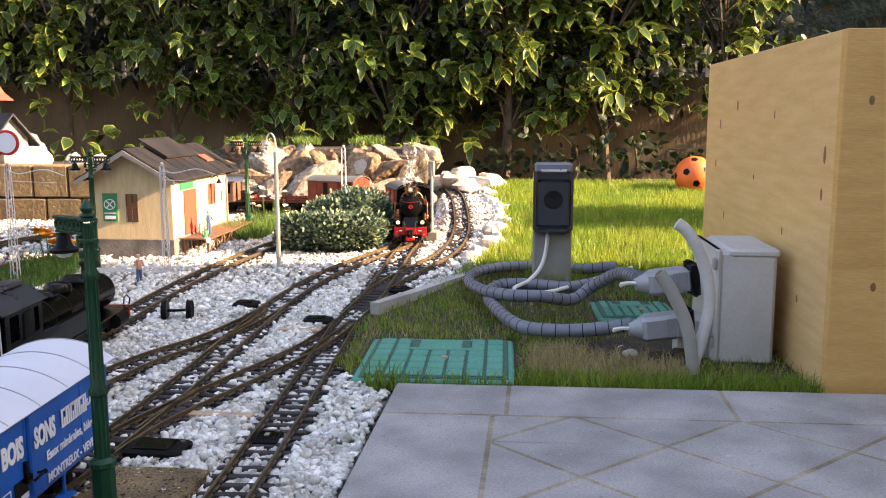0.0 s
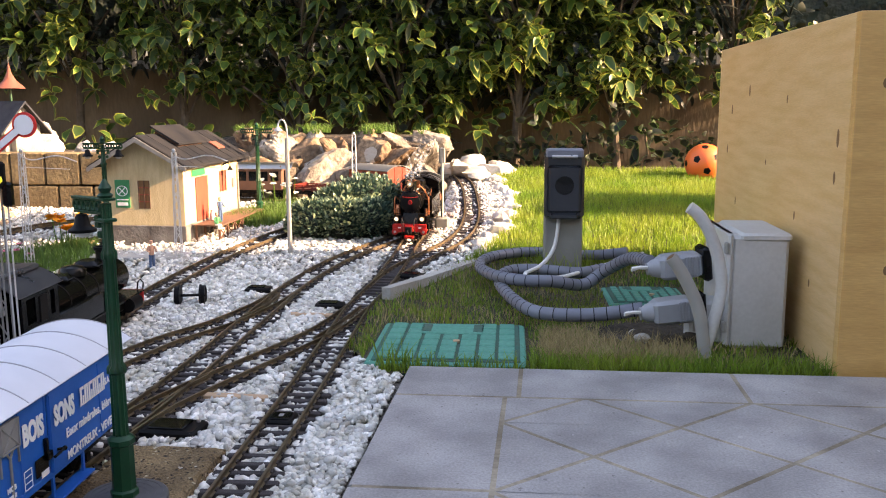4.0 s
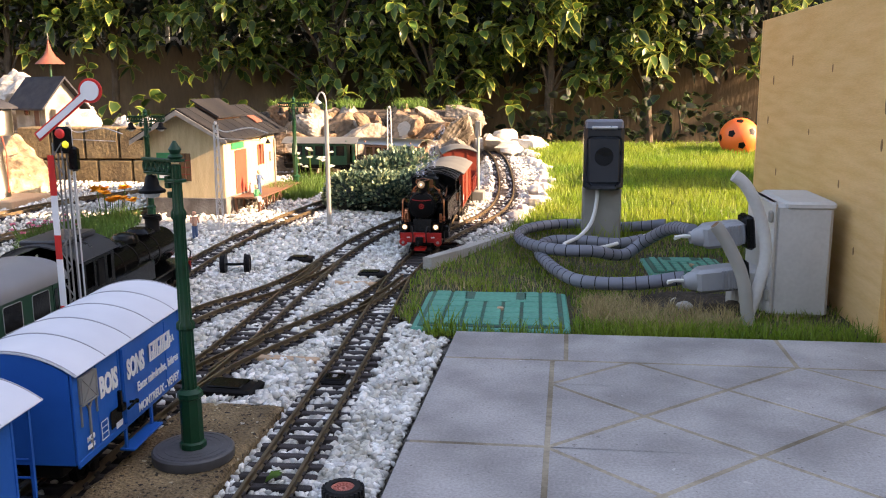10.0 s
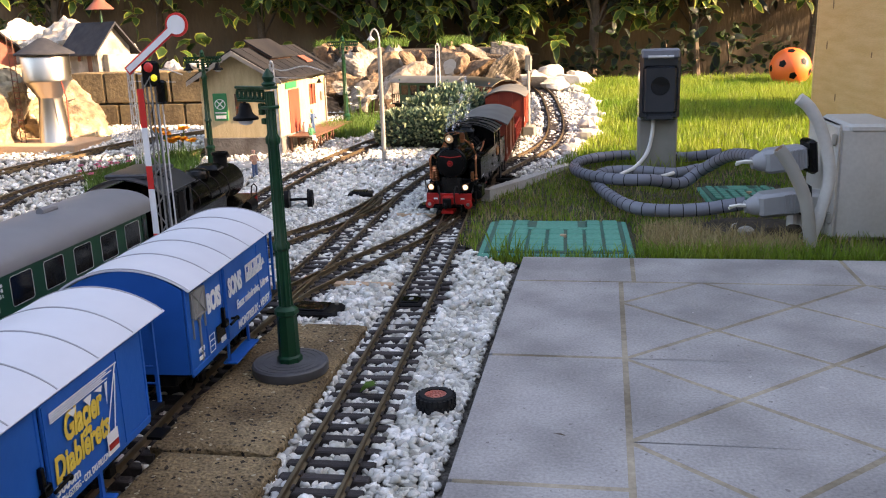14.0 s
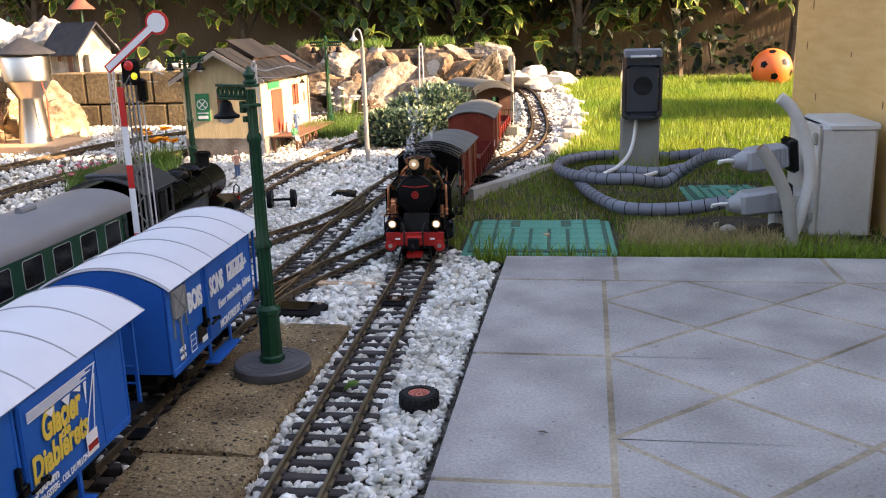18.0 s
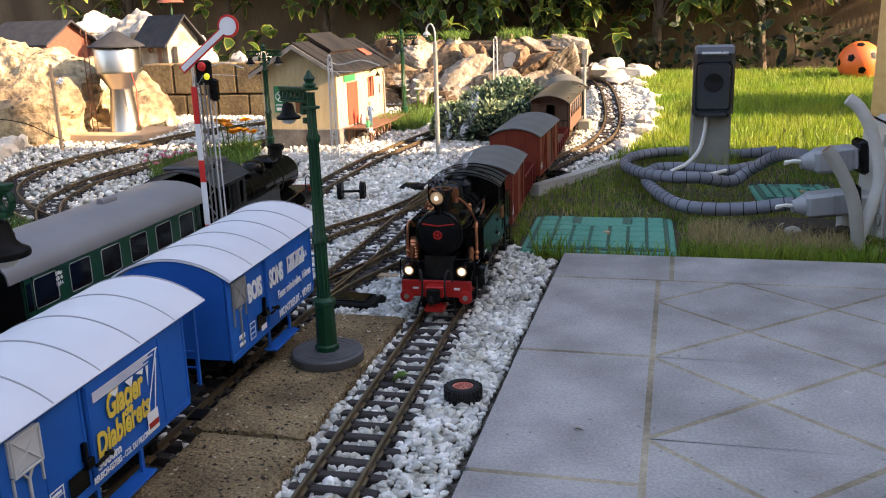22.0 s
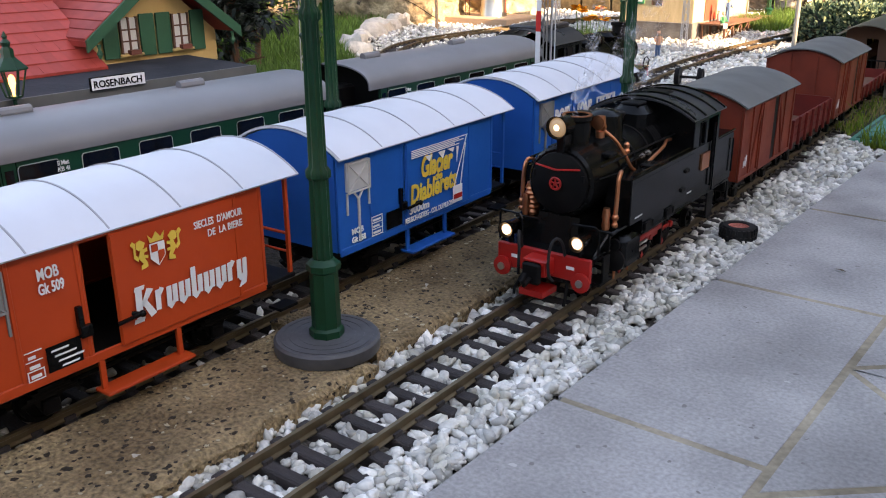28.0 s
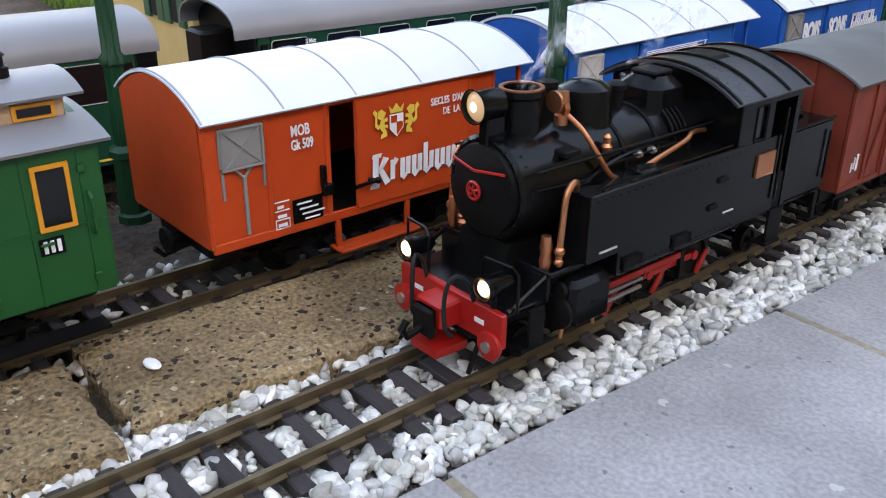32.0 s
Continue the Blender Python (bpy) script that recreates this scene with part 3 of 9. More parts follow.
def lettering(text, size, material, parent, m, shear=0.0, squeeze=1.0, bold=0.0, width=0.0, rise=0.0, name="lettering"):
    """Raised letters, lying in the x-y plane of m, as one mesh."""
    cu = bpy.data.curves.new("letters", "FONT")
    cu.body, cu.size, cu.shear, cu.extrude, cu.offset, cu.resolution_u = text, size, shear, 0.0003, bold, 3
    ob = bpy.data.objects.new("letters", cu)
    scene.collection.objects.link(ob)
    me = bpy.data.meshes.new_from_object(ob.evaluated_get(bpy.context.evaluated_depsgraph_get()))
    bpy.data.objects.remove(ob)
    me.materials.clear()
    me.materials.append(M[material])
    if width:
        xs = [v.co.x for v in me.vertices]
        me.transform(Matrix.Translation((-min(xs), 0, 0)))
        squeeze = width / (max(xs) - min(xs))
    me.transform(Matrix.Diagonal((squeeze, 1, 1, 1)))
    if rise:
        me.transform(Matrix(((1, 0, 0, 0), (rise, 1, 0, 0), (0, 0, 1, 0), (0, 0, 0, 1))))
    return part(name, me, material, parent, "", m)


def smooth_line(pts, step):
    """Points at even steps on a smooth curve through pts."""
    P = [Vector(p) for p in pts]
    P = [2 * P[0] - P[1]] + P + [2 * P[-1] - P[-2]]
    fine = []
    for i in range(1, len(P) - 2):
        for k in range(24):
            t = k / 24
            a, b, c, d = P[i - 1], P[i], P[i + 1], P[i + 2]
            fine.append(0.5 * (2 * b + (c - a) * t + (2 * a - 5 * b + 4 * c - d) * t * t + (3 * b - a - 3 * c + d) * t ** 3))
    fine.append(P[-2])
    out, left = [fine[0]], step
    for a, b in zip(fine, fine[1:]):
        seg = (b - a).length
        while seg > 1e-9 and left <= seg:
            a = a + (b - a) * (left / seg)
            out.append(a)
            seg = (b - a).length
            left = step
        left -= seg
    return out

# ---- the lie of the land ----
def gz(x, y):
    """Ground height: flat by the terrace, rising northwards; the outer curve climbs on its own bank."""
    low = -0.020 + 0.055 * (min(max(y, 0.45), 1.25) - 0.45)
    high = -0.020 + 0.055 * (min(max(y, 0.45), 2.6) - 0.45)
    k = min(1.0, max(0.0, (x - float(np.interp(y, BANK_Y, BANK_X)) + 0.085) / 0.04))
    return low + (high - low) * k


BANK_Y, BANK_X = (1.0, 1.37, 1.77, 2.33, 2.85), (-0.05, 0.008, -0.012, -0.08, -0.24)


def rail_z(y, climb=False):
    return -0.005 + 0.055 * (min(max(y, 0.45), 2.6 if climb else 1.25) - 0.45)


def lin(pts, v):
    return float(np.interp(v, [p[0] for p in pts], [p[1] for p in pts]))


LAWN_EDGE = [(-0.02, -0.02), (0.13, -0.12), (0.5, -0.125), (0.63, -0.06), (0.9, 0.05), (1.1, 0.10), (1.3, 0.135), (1.8, 0.15), (2.3, 0.08), (2.7, -0.05)]


def line_x(y):
    """The middle of the main track beside the paving."""
    return -0.123 - 0.0284 * (y + 0.697)


def yard_x(y):
    """The middle of the track on which the goods vans stand."""
    return -0.3075 - 0.045 * (y + 1.3)


xs = [-400, -60, -14, -6] + [-4 + 0.1 * i for i in range(71)] + [4, 6, 14, 60, 400]
ys = [-400, -60, -12, -5] + [-2.6 + 0.1 * i for i in range(57)] + [4, 8, 20, 90, 700]
g = Geo()
g.add([(x, y, gz(x, y) - (0.012 if abs(x) < 10 else 0.3) + 0.006 * noise.noise((x * 3, y * 3, 0))) for y in ys for x in xs],
      [(j * len(xs) + i, j * len(xs) + i + 1, (j + 1) * len(xs) + i + 1, (j + 1) * len(xs) + i) for j in range(len(ys) - 1) for i in range(len(xs) - 1)])
solid("ground", g, "soil", "bare brown garden soil under beds and gravel", "ground", kind="structure")

# ballast bed under the white stones
LOOP_EDGE = [(0.0, -0.95), (0.19, -1.29), (0.40, -1.52), (0.58, -1.70), (1.0, -1.80)]
g = Geo()
rows = [-2.2 + 0.05 * i for i in range(97)]
v = []
for y in rows:
    x1 = lin(LAWN_EDGE, y) if y > 0 else 0.01 + 0.019 * y
    x0 = -0.19 if y < -0.42 else (-0.80 if y < 0 else lin(LOOP_EDGE, y))
    for k in range(31):
        x = x0 + (x1 - x0) * k / 30
        v.append((x, y, gz(x, y) - 0.002 + 0.003 * noise.noise((x * 14, y * 14, 2))))
g.add(v, [(j * 31 + i, j * 31 + i + 1, j * 31 + i + 32, j * 31 + i + 31) for j in range(len(rows) - 1) for i in range(30)])
solid("gravel_bed", g, "grit", "pale crushed stone bed of the tracks", "gravel bed", kind="structure")

# lawn
g = Geo()
rows = [0.0 + 0.05 * i for i in range(54)]
v = []
for y in rows:
    x0 = lin(LAWN_EDGE, y)
    for k in range(41):
        x = x0 + (2.6 - x0) * k / 40
        v.append((x, y, gz(x, y) + 0.006 + 0.006 * noise.noise((x * 5, y * 5, 7)) * min(1, y * 4)))
g.add(v, [(j * 41 + i, j * 41 + i + 1, j * 41 + i + 42, j * 41 + i + 41) for j in range(len(rows) - 1) for i in range(40)])
solid("lawn", g, "turf", "thin turf with dry patches beside the paving", "lawn", kind="structure")

# yard ground between the left hand tracks
g = Geo()
g.add([(x, y, gz(x, y) - 0.004 + 0.003 * noise.noise((x * 9, y * 9, 4))) for y in [-2.4 + 0.08 * i for i in range(36)] for x in [-0.80 + 0.05 * i for i in range(14)]],
      [(j * 14 + i, j * 14 + i + 1, j * 14 + i + 15, j * 14 + i + 14) for j in range(35) for i in range(13)])
solid("yard_ground", g, "soil", "dark trodden ground between the yard tracks", "ground", kind="structure")

# ---- plain unseen walls, the east one added to shade the near half, and the garden's far wall ----
g = Geo().box(2.6, 2.9, -6, 0.70, -0.3, 2.3)
solid("wall_house_east", g, "house", "unseen plain wall added to shade the near half", "wall", kind="structure")
g = Geo().box(-7, 2.9, -6.3, -6.0, -0.3, 2.4)
solid("wall_house_south", g, "house", "unseen plain wall added to shade the near half behind the terrace", "wall", kind="structure")
# added out of view, sized to lay a band of shade across the lawn
g = Geo().box(2.6, 2.9, 1.32, 1.75, -0.3, 1.13, 0.01)
solid("wall_garden_pier", g, "house", "unseen pier added to cast the lawn's shade band", "wall", kind="structure")
g = Geo().box(-7, 5, 3.25, 3.45, -0.3, 0.60, 0.008)
solid("wall_north", g, "wall", "weathered brown rendered garden wall", "wall", kind="structure")
g = Geo().box(-7.2, -7, -6, 3.45, -0.3, 1.4)
solid("wall_west", g, "wall", "plain rendered boundary wall", "wall", kind="structure")

# fence on the wall
fence = thing("slat_fence", "pale slatted fence on top of the garden wall", "fence", pose(0, 3.35, 0.6))
slat = Geo().box(-0.012, 0.012, -0.006, 0.006, 0, 0.17, 0.002).mesh("slat", [M["fence"]])
for i in range(70):
    part("slat", slat, "fence", fence, m=pose(-3.4 + i * 0.066 + random.uniform(-.006, .006), 0, 0))
for z in (0.03, 0.12):
    part("fence_rail", Geo().box(-3.5, 1.3, 0.008, 0.02, z, z + 0.02), "fence", fence)
# sheet behind the fence; the shade of dense planting is put into its colour
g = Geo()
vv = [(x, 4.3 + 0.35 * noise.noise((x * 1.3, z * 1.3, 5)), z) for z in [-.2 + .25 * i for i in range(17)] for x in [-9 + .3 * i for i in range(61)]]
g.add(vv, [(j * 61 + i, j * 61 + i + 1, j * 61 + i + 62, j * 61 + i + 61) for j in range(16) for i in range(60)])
solid("backdrop", g, "foliage_shade", "near-black sheet for shaded greenery beyond the fence", "greenery", kind="structure")

# ---- tracks ----
A_LINE = [(line_x(y), y) for y in (-2.3, -1.6, -1.0, -0.4)] + [(-0.140, -0.1), (-0.152, 0.2), (-0.161, 0.42), (-0.152, 0.54), (-0.143, 0.66), (-0.139, 0.85), (-0.137, 1.1), (-0.130, 1.25), (-0.140, 1.45), (-0.20, 1.70), (-0.36, 1.91), (-0.64, 2.035), (-1.05, 2.05), (-1.6, 2.00)]
E_LINE = [(-0.152, 0.55), (-0.125, 0.75), (-0.062, 0.95), (-0.012, 1.12), (0.008, 1.37), (-0.012, 1.77), (-0.08, 2.33), (-0.24, 2.85), (-0.6, 3.1)]
B_LINE = [(-0.160, 0.44), (-0.184, 0.253), (-0.216, 0.136), (-0.258, 0.012), (-0.301, -0.116), (-0.328, -0.225), (-0.343, -0.42)] + [(yard_x(y), y) for y in (-0.62, -1.0, -1.6, -2.3)]
C_LINE = [(-0.138, 1.26), (-0.188, 1.13), (-0.250, 0.98), (-0.297, 0.83), (-0.328, 0.67), (-0.354, 0.47), (-0.394, 0.28), (-0.456, 0.12), (-0.490, -0.1), (-0.480, -0.35)]
S_LINE = [(-0.341, 0.57), (-0.346, 0.44), (-0.343, 0.24), (-0.338, 0.04), (-0.337, -0.14), (-0.341, -0.36)]
D_LINE = [(-0.565, -2.3), (-0.572, -1.6), (-0.576, -0.9), (-0.583, -0.3), (-0.622, 0.2), (-0.638, 0.5), (-0.610, 0.84), (-0.552, 1.13), (-0.47, 1.42), (-0.36, 1.75)]
F_LINE = [(-0.86, -0.1), (-1.05, 0.10), (-1.27, 0.27), (-1.46, 0.47), (-1.525, 0.68), (-1.46, 0.92), (-1.35, 1.2), (-1.2, 1.5), (-1.0, 1.8)]
G_LINE = [(-0.95, 0.02), (-1.12, 0.18), (-1.235, 0.36), (-1.275, 0.54), (-1.235, 0.74), (-1.10, 0.98), (-0.95, 1.2)]
PITCH, HALF = 0.0249, 0.0239

g = Geo().box(-0.041, 0.041, -0.0052, 0.0052, -0.012, 0, 0.0012)
for sx in (-1, 1):
    for o in (-0.0032, 0.0032):
        g.box(sx * HALF + o - 0.0012, sx * HALF + o + 0.0012, -0.004, 0.004, -0.001, 0.003)
SLEEPER = g.mesh("sleeper", [M["sleeper"]], False)
SLEEPERS = []


def rail_geo(line, side, climb=False):
    prof = [(-0.0033, 0), (0.0033, 0), (0.0033, 0.001), (0.0007, 0.0018), (0.0007, 0.0055), (0.0016, 0.0062), (0.0016, 0.0083), (-0.0016, 0.0083), (-0.0016, 0.0062), (-0.0007, 0.0055), (-0.0007, 0.0018), (-0.0033, 0.001)]
    v, n = [], len(prof)
    for i, p in enumerate(line):
        d = (line[min(i + 1, len(line) - 1)] - line[max(i - 1, 0)]).normalized()
        w = Vector((d.y, -d.x, 0))
        for a, z in prof:
            q = p + w * (side * HALF + a)
            v.append((q.x, q.y, rail_z(p.y, climb) - 0.0083 + z))
    f = [(a * n + k, a * n + (k + 1) % n, a * n + n + (k + 1) % n, a * n + n + k) for a in range(len(line) - 1) for k in range(n)]
    return Geo().add(v, f + [tuple(range(n - 1, -1, -1)), tuple(range(len(line) * n - n, len(line) * n))])


def track(pts, label, skip=None, climb=False):
    t = thing("track", label, "railway track", group="garden railway tracks")
    line = smooth_line([(x, y, 0) for x, y in pts], PITCH)
    for side in (-1, 1):
        part("rail", rail_geo(line, side, climb), "rail", t, "tarnished brass rail")
    made = 0
    for i, p in enumerate(line):
        d = (line[min(i + 1, len(line) - 1)] - line[max(i - 1, 0)]).normalized()
        rot = math.degrees(math.atan2(-d.x, d.y))
        SLEEPERS.append((p.x, p.y, d.x, d.y))
        if skip and skip(p):
            continue
        part("sleeper", SLEEPER, "sleeper", t, m=pose(p.x, p.y, rail_z(p.y, climb) - 0.0083, math.degrees(math.atan(0.055 * d.y if 0.45 < p.y < (2.6 if climb else 1.25) else 0)), 0, rot + random.uniform(-.8, .8)))
        made += 1
    return t


track(A_LINE, "straight brass-railed model track with dark sleepers in white gravel")
track(E_LINE, "curved model track rising towards the far wall", lambda p: p.y < 0.72, True)
track(B_LINE, "turnout and siding under the goods vans", lambda p: p.y > 0.40)
track(C_LINE, "curved siding leaving the main track", lambda p: p.y > 1.14)
track(S_LINE, "straight link between the curved siding and the van track", lambda p: p.y > 0.40 or p.y < -0.24)
track(D_LINE, "platform track in front of the cream goods shed")
track(F_LINE, "outer loop of model track before the rocks")
track(G_LINE, "inner loop of model track with rusty rails")

# switch blades and check rails inside the turnouts
for pts in ([(-0.156, 0.43), (-0.170, 0.30), (-0.192, 0.17)], [(-0.352, 0.52), (-0.356, 0.40), (-0.370, 0.30)], [(-0.322, -0.21), (-0.315, -0.12), (-0.300, -0.05)]):
    solid("turnout_blade", rail_geo(smooth_line([(x, y, 0) for x, y in pts], 0.02), 0), "rail", "slim tarnished switch blade inside the turnout", "rail")

# point motors and small boxes beside the tracks
def point_motor(x, y, rz, s=1.0):
    t = thing("point_motor", "black plastic turnout motor box beside the rails", "point motor", pose(x, y, gz(x, y) + 0.002, 0, 0, rz), "turnout motors")
    part("housing", Geo().box(-.030 * s, .030 * s, -.020 * s, .020 * s, 0, .013, .003), "matt", t)
    part("lid", Geo().box(-.022 * s, .016 * s, -.014 * s, .014 * s, .013, .0155, .001), "black", t)
    part("screw", Geo().cyl((.022 * s, .012 * s, .012), (.022 * s, .012 * s, .0145), .003, n=8), "steel", t)
    part("lug", Geo().box(-.040 * s, -.030 * s, -.006, .006, 0, .006, .001), "matt", t)


for args in ((-0.268, -0.267, -4, 1.25), (-0.412, 0.56, 6, 0.95), (-0.224, 0.443, 4, 1.0), (-0.085, 0.70, -12, 1.0)):
    point_motor(*args)
t = thing("track_sensor", "black plastic box between the rails", "track sensor", pose(-0.141, -0.215, -0.016))
part("housing", Geo().box(-.018, .018, -.020, .020, 0, .007, .002), "matt", t)
part("lid", Geo().box(-.013, .013, -.013, .013, .007, .009, .001), "black", t)
part("badge", Geo().box(-.003, .003, -.005, .005, .009, .0095), "grey", t)
for x, y, l in ((-0.232, -0.132, .046), (-0.244, 0.367, .046)):
    solid("wood_strip", Geo().box(-l, l, -.008, .008, 0, .006, .001), "plank", "thin bare wood strip laid across the gravel", "wood strip", pose(x, y, gz(x, y) + .004, 0, 0, -3))


# ---- white stones ----
SP = np.array(SLEEPERS)


def pebbles(name, n, region, rmin, rmax, fine, lift, label, left=-0.176, round_stones=False):
    rng = np.random.default_rng(len(name) * 7 + n)
    x0, x1, y0, y1 = region
    x, y = rng.uniform(x0, x1, n), rng.uniform(y0, y1, n)
    r = rng.uniform(rmin, rmax, n)
    keep = np.ones(n, bool)
    edge = np.where(y < 0, -0.006 + 0.019 * y, np.interp(y, [p[0] for p in LAWN_EDGE], [p[1] for p in LAWN_EDGE]))
    keep &= x < edge - r * 0.9
    keep &= x > np.where(y < -0.33, left, np.interp(y, [p[0] for p in LOOP_EDGE], [p[1] for p in LOOP_EDGE]))
    low = np.zeros(n)
    for a in range(0, n, 2000):
        s = slice(a, a + 2000)
        dx, dy = x[s, None] - SP[None, :, 0], y[s, None] - SP[None, :, 1]
        along, across = dx * SP[:, 2] + dy * SP[:, 3], dx * SP[:, 3] - dy * SP[:, 2]
        on = (np.abs(along) < 0.0055 + r[s, None] * 0.35) & (np.abs(across) < 0.043)
        near_rail = (np.abs(along) < 0.02) & (np.abs(np.abs(across) - HALF) < 0.0035 + r[s, None] * 0.6)
        low[s] = ((np.abs(along) < 0.02) & (np.abs(across) < 0.046)).any(1)
        keep[s] &= ~(on & (rng.random(on.shape) < 0.97)).any(1) & ~near_rail.any(1)
    x, y, r, low = x[keep], y[keep], r[keep], low[keep]
    n = len(x)
    z = np.array([gz(a, b) for a, b in zip(x, y)]) + r * rng.uniform(0.15, 0.8, n) + lift * (1 - low) * rng.uniform(0.2, 1, n)
    if fine:
        p = (1 + 5 ** 0.5) / 2
        base = np.array([(-1, p, 0), (1, p, 0), (-1, -p, 0), (1, -p, 0), (0, -1, p), (0, 1, p), (0, -1, -p), (0, 1, -p), (p, 0, -1), (p, 0, 1), (-p, 0, -1), (-p, 0, 1)]) / 1.9
        tri = np.array([(0, 11, 5), (0, 5, 1), (0, 1, 7), (0, 7, 10), (0, 10, 11), (1, 5, 9), (5, 11, 4), (11, 10, 2), (10, 7, 6), (7, 1, 8), (3, 9, 4), (3, 4, 2), (3, 2, 6), (3, 6, 8), (3, 8, 9), (4, 9, 5), (2, 4, 11), (6, 2, 10), (8, 6, 7), (9, 8, 1)])
    else:
        base = np.array([(1, 0, 0), (0, 1, 0), (-1, 0, 0), (0, -1, 0), (0, 0, 1), (0, 0, -1), (.6, .6, .5), (-.6, -.6, .5)])
        tri = np.array([(0, 6, 4), (6, 1, 4), (1, 2, 4), (2, 7, 4), (7, 3, 4), (3, 0, 4), (1, 6, 0), (3, 7, 2), (0, 3, 5), (3, 2, 5), (2, 1, 5), (1, 0, 5)])
    if fine and round_stones:
        edge, extra = {}, list(base)
        finer = []
        for a, b, c in tri:
            mids = []
            for p, q in ((a, b), (b, c), (c, a)):
                key = (min(p, q), max(p, q))
                if key not in edge:
                    edge[key] = len(extra)
                    h = (base[p] + base[q]) / 2
                    extra.append(h / np.linalg.norm(h) * 0.97)
                mids.append(edge[key])
            finer += [(a, mids[0], mids[2]), (b, mids[1], mids[0]), (c, mids[2], mids[1]), tuple(mids)]
        base, tri = np.array(extra), np.array(finer)
    k = len(base)
    v = base[None] * rng.uniform(0.58, 1.32, (n, k, 1)) if not round_stones else base[None] * np.minimum(1.3, 0.62 / np.maximum(0.3, np.einsum("kd,npd->nkp", base, (lambda w: w / np.linalg.norm(w, axis=2, keepdims=True))(rng.normal(0, 1, (n, 9, 3)))).max(2)))[:, :, None] * rng.uniform(0.97, 1.03, (n, k, 1))
    v = v * (r[:, None, None] * rng.uniform(0.6, 1.5, (n, 1, 3)))
    v[:, :, 2] *= 0.75
    a = rng.uniform(0, 6.3, n)
    b = rng.uniform(-0.6, 0.6, n)
    ca, sa, cb, sb = np.cos(a)[:, None], np.sin(a)[:, None], np.cos(b)[:, None], np.sin(b)[:, None]
    v[:, :, 0], v[:, :, 2] = v[:, :, 0] * cb - v[:, :, 2] * sb, v[:, :, 0] * sb + v[:, :, 2] * cb
    v[:, :, 0], v[:, :, 1] = v[:, :, 0] * ca - v[:, :, 1] * sa, v[:, :, 0] * sa + v[:, :, 1] * ca
    v += np.stack([x, y, z], -1)[:, None]
    t = tri[None] + (np.arange(n) * k)[:, None, None]
    tagged(new(name, raw_mesh(name, v.reshape(-1, 3), t.reshape(-1, 3), "pebble")), label, "gravel", kind="stuff")


pebbles("white_gravel", 15500, (-0.18, 0.0, -1.85, -0.25), 0.0028, 0.0060, True, 0.0030, "coarse white marble chips beside the main track", round_stones=True)
pebbles("white_gravel", 21000, (-0.72, 0.0, -0.35, 0.75), 0.0036, 0.0070, True, 0.004, "coarse white marble chips between the turnouts")
pebbles("white_gravel", 20000, (-0.75, 0.16, 0.75, 2.3), 0.0045, 0.0078, False, 0.004, "white marble chips round the curved tracks")
pebbles("white_gravel", 13000, (-1.80, -0.7, 0.0, 2.2), 0.0055, 0.009, False, 0.004, "white marble chips along the loop tracks")

pebbles("stray_gravel", 2200, (-0.37, -0.235, -1.85, -0.33), 0.0032, 0.0062, True, 0.002, "stray white marble chips along the van track", -0.5, True)

# ---- terrace paving ----
SKEW = 0.0203
pave = tagged(part("pavement", Geo().ext([(-6.0 * SKEW + 0.045, -6.0), (2.5, -6.0), (2.5, -0.003), (0.004, -0.003)], "z", -0.12, -0.0004), "grout"), "grey tile terrace with sandy joints and a mitred border", "paving", kind="structure")


def tile(poly, gap=0.0030):
    """One slab with an eased edge, shrunk by the joint; the whole terrace lies a little askew."""
    poly = [(x + SKEW * y, y) for x, y in poly]
    c = Vector((sum(p[0] for p in poly) / len(poly), sum(p[1] for p in poly) / len(poly)))
    n = len(poly)
    inner = []
    for i, p in enumerate(poly):
        a, b = Vector(poly[i - 1]), Vector(poly[(i + 1) % n])
        p = Vector(p)
        u, w = (a - p).normalized(), (b - p).normalized()
        s = u + w
        k = gap / max(0.3, abs(u.cross(w)))
        inner.append((p + (u + w) * k) if s.length > 1e-4 else p + (c - p).normalized() * gap)
    dz = random.uniform(-.0001, .0002)
    top = [p + (c - p).normalized() * 0.0008 for p in inner]
    g = Geo()
    g.add([(p.x, p.y, -0.008) for p in inner] + [(p.x, p.y, -0.0007 + dz) for p in inner] + [(p.x, p.y, dz) for p in top],
          [tuple(range(2 * n, 3 * n))] + [(k * n + i, k * n + (i + 1) % n, (k + 1) * n + (i + 1) % n, (k + 1) * n + i) for k in (0, 1) for i in range(n)])
    part("tile", g, "slab", pave, smooth=False)


YJ = [-0.137] + [-0.437 - 0.2885 * i for i in range(8)]
XJ = [0.0, 0.1755, 0.489, 0.79, 1.09, 1.39, 1.69, 1.99, 2.29]
for k, (a, b) in enumerate(zip(YJ, YJ[1:])):
    tile([(0.002 * k, b), (0.1565, b), (0.1565, a), (0.002 * max(0, k - 1), a)])
for a, b in zip(XJ, XJ[1:]):
    tile([(a, -0.137), (b, -0.137), (b, 0), (a, 0)])


def clip(poly, keep):
    """Cuts a polygon by the half plane keep = (a, b, c): a x + b y + c >= 0."""
    out = []
    for p, q in zip(poly, poly[1:] + poly[:1]):
        dp, dq = keep[0] * p[0] + keep[1] * p[1] + keep[2], keep[0] * q[0] + keep[1] * q[1] + keep[2]
        if dp >= 0:
            out.append(p)
        if (dp > 0 > dq) or (dp < 0 < dq):
            k = dp / (dp - dq)
            out.append((p[0] + k * (q[0] - p[0]), p[1] + k * (q[1] - p[1])))
    return out


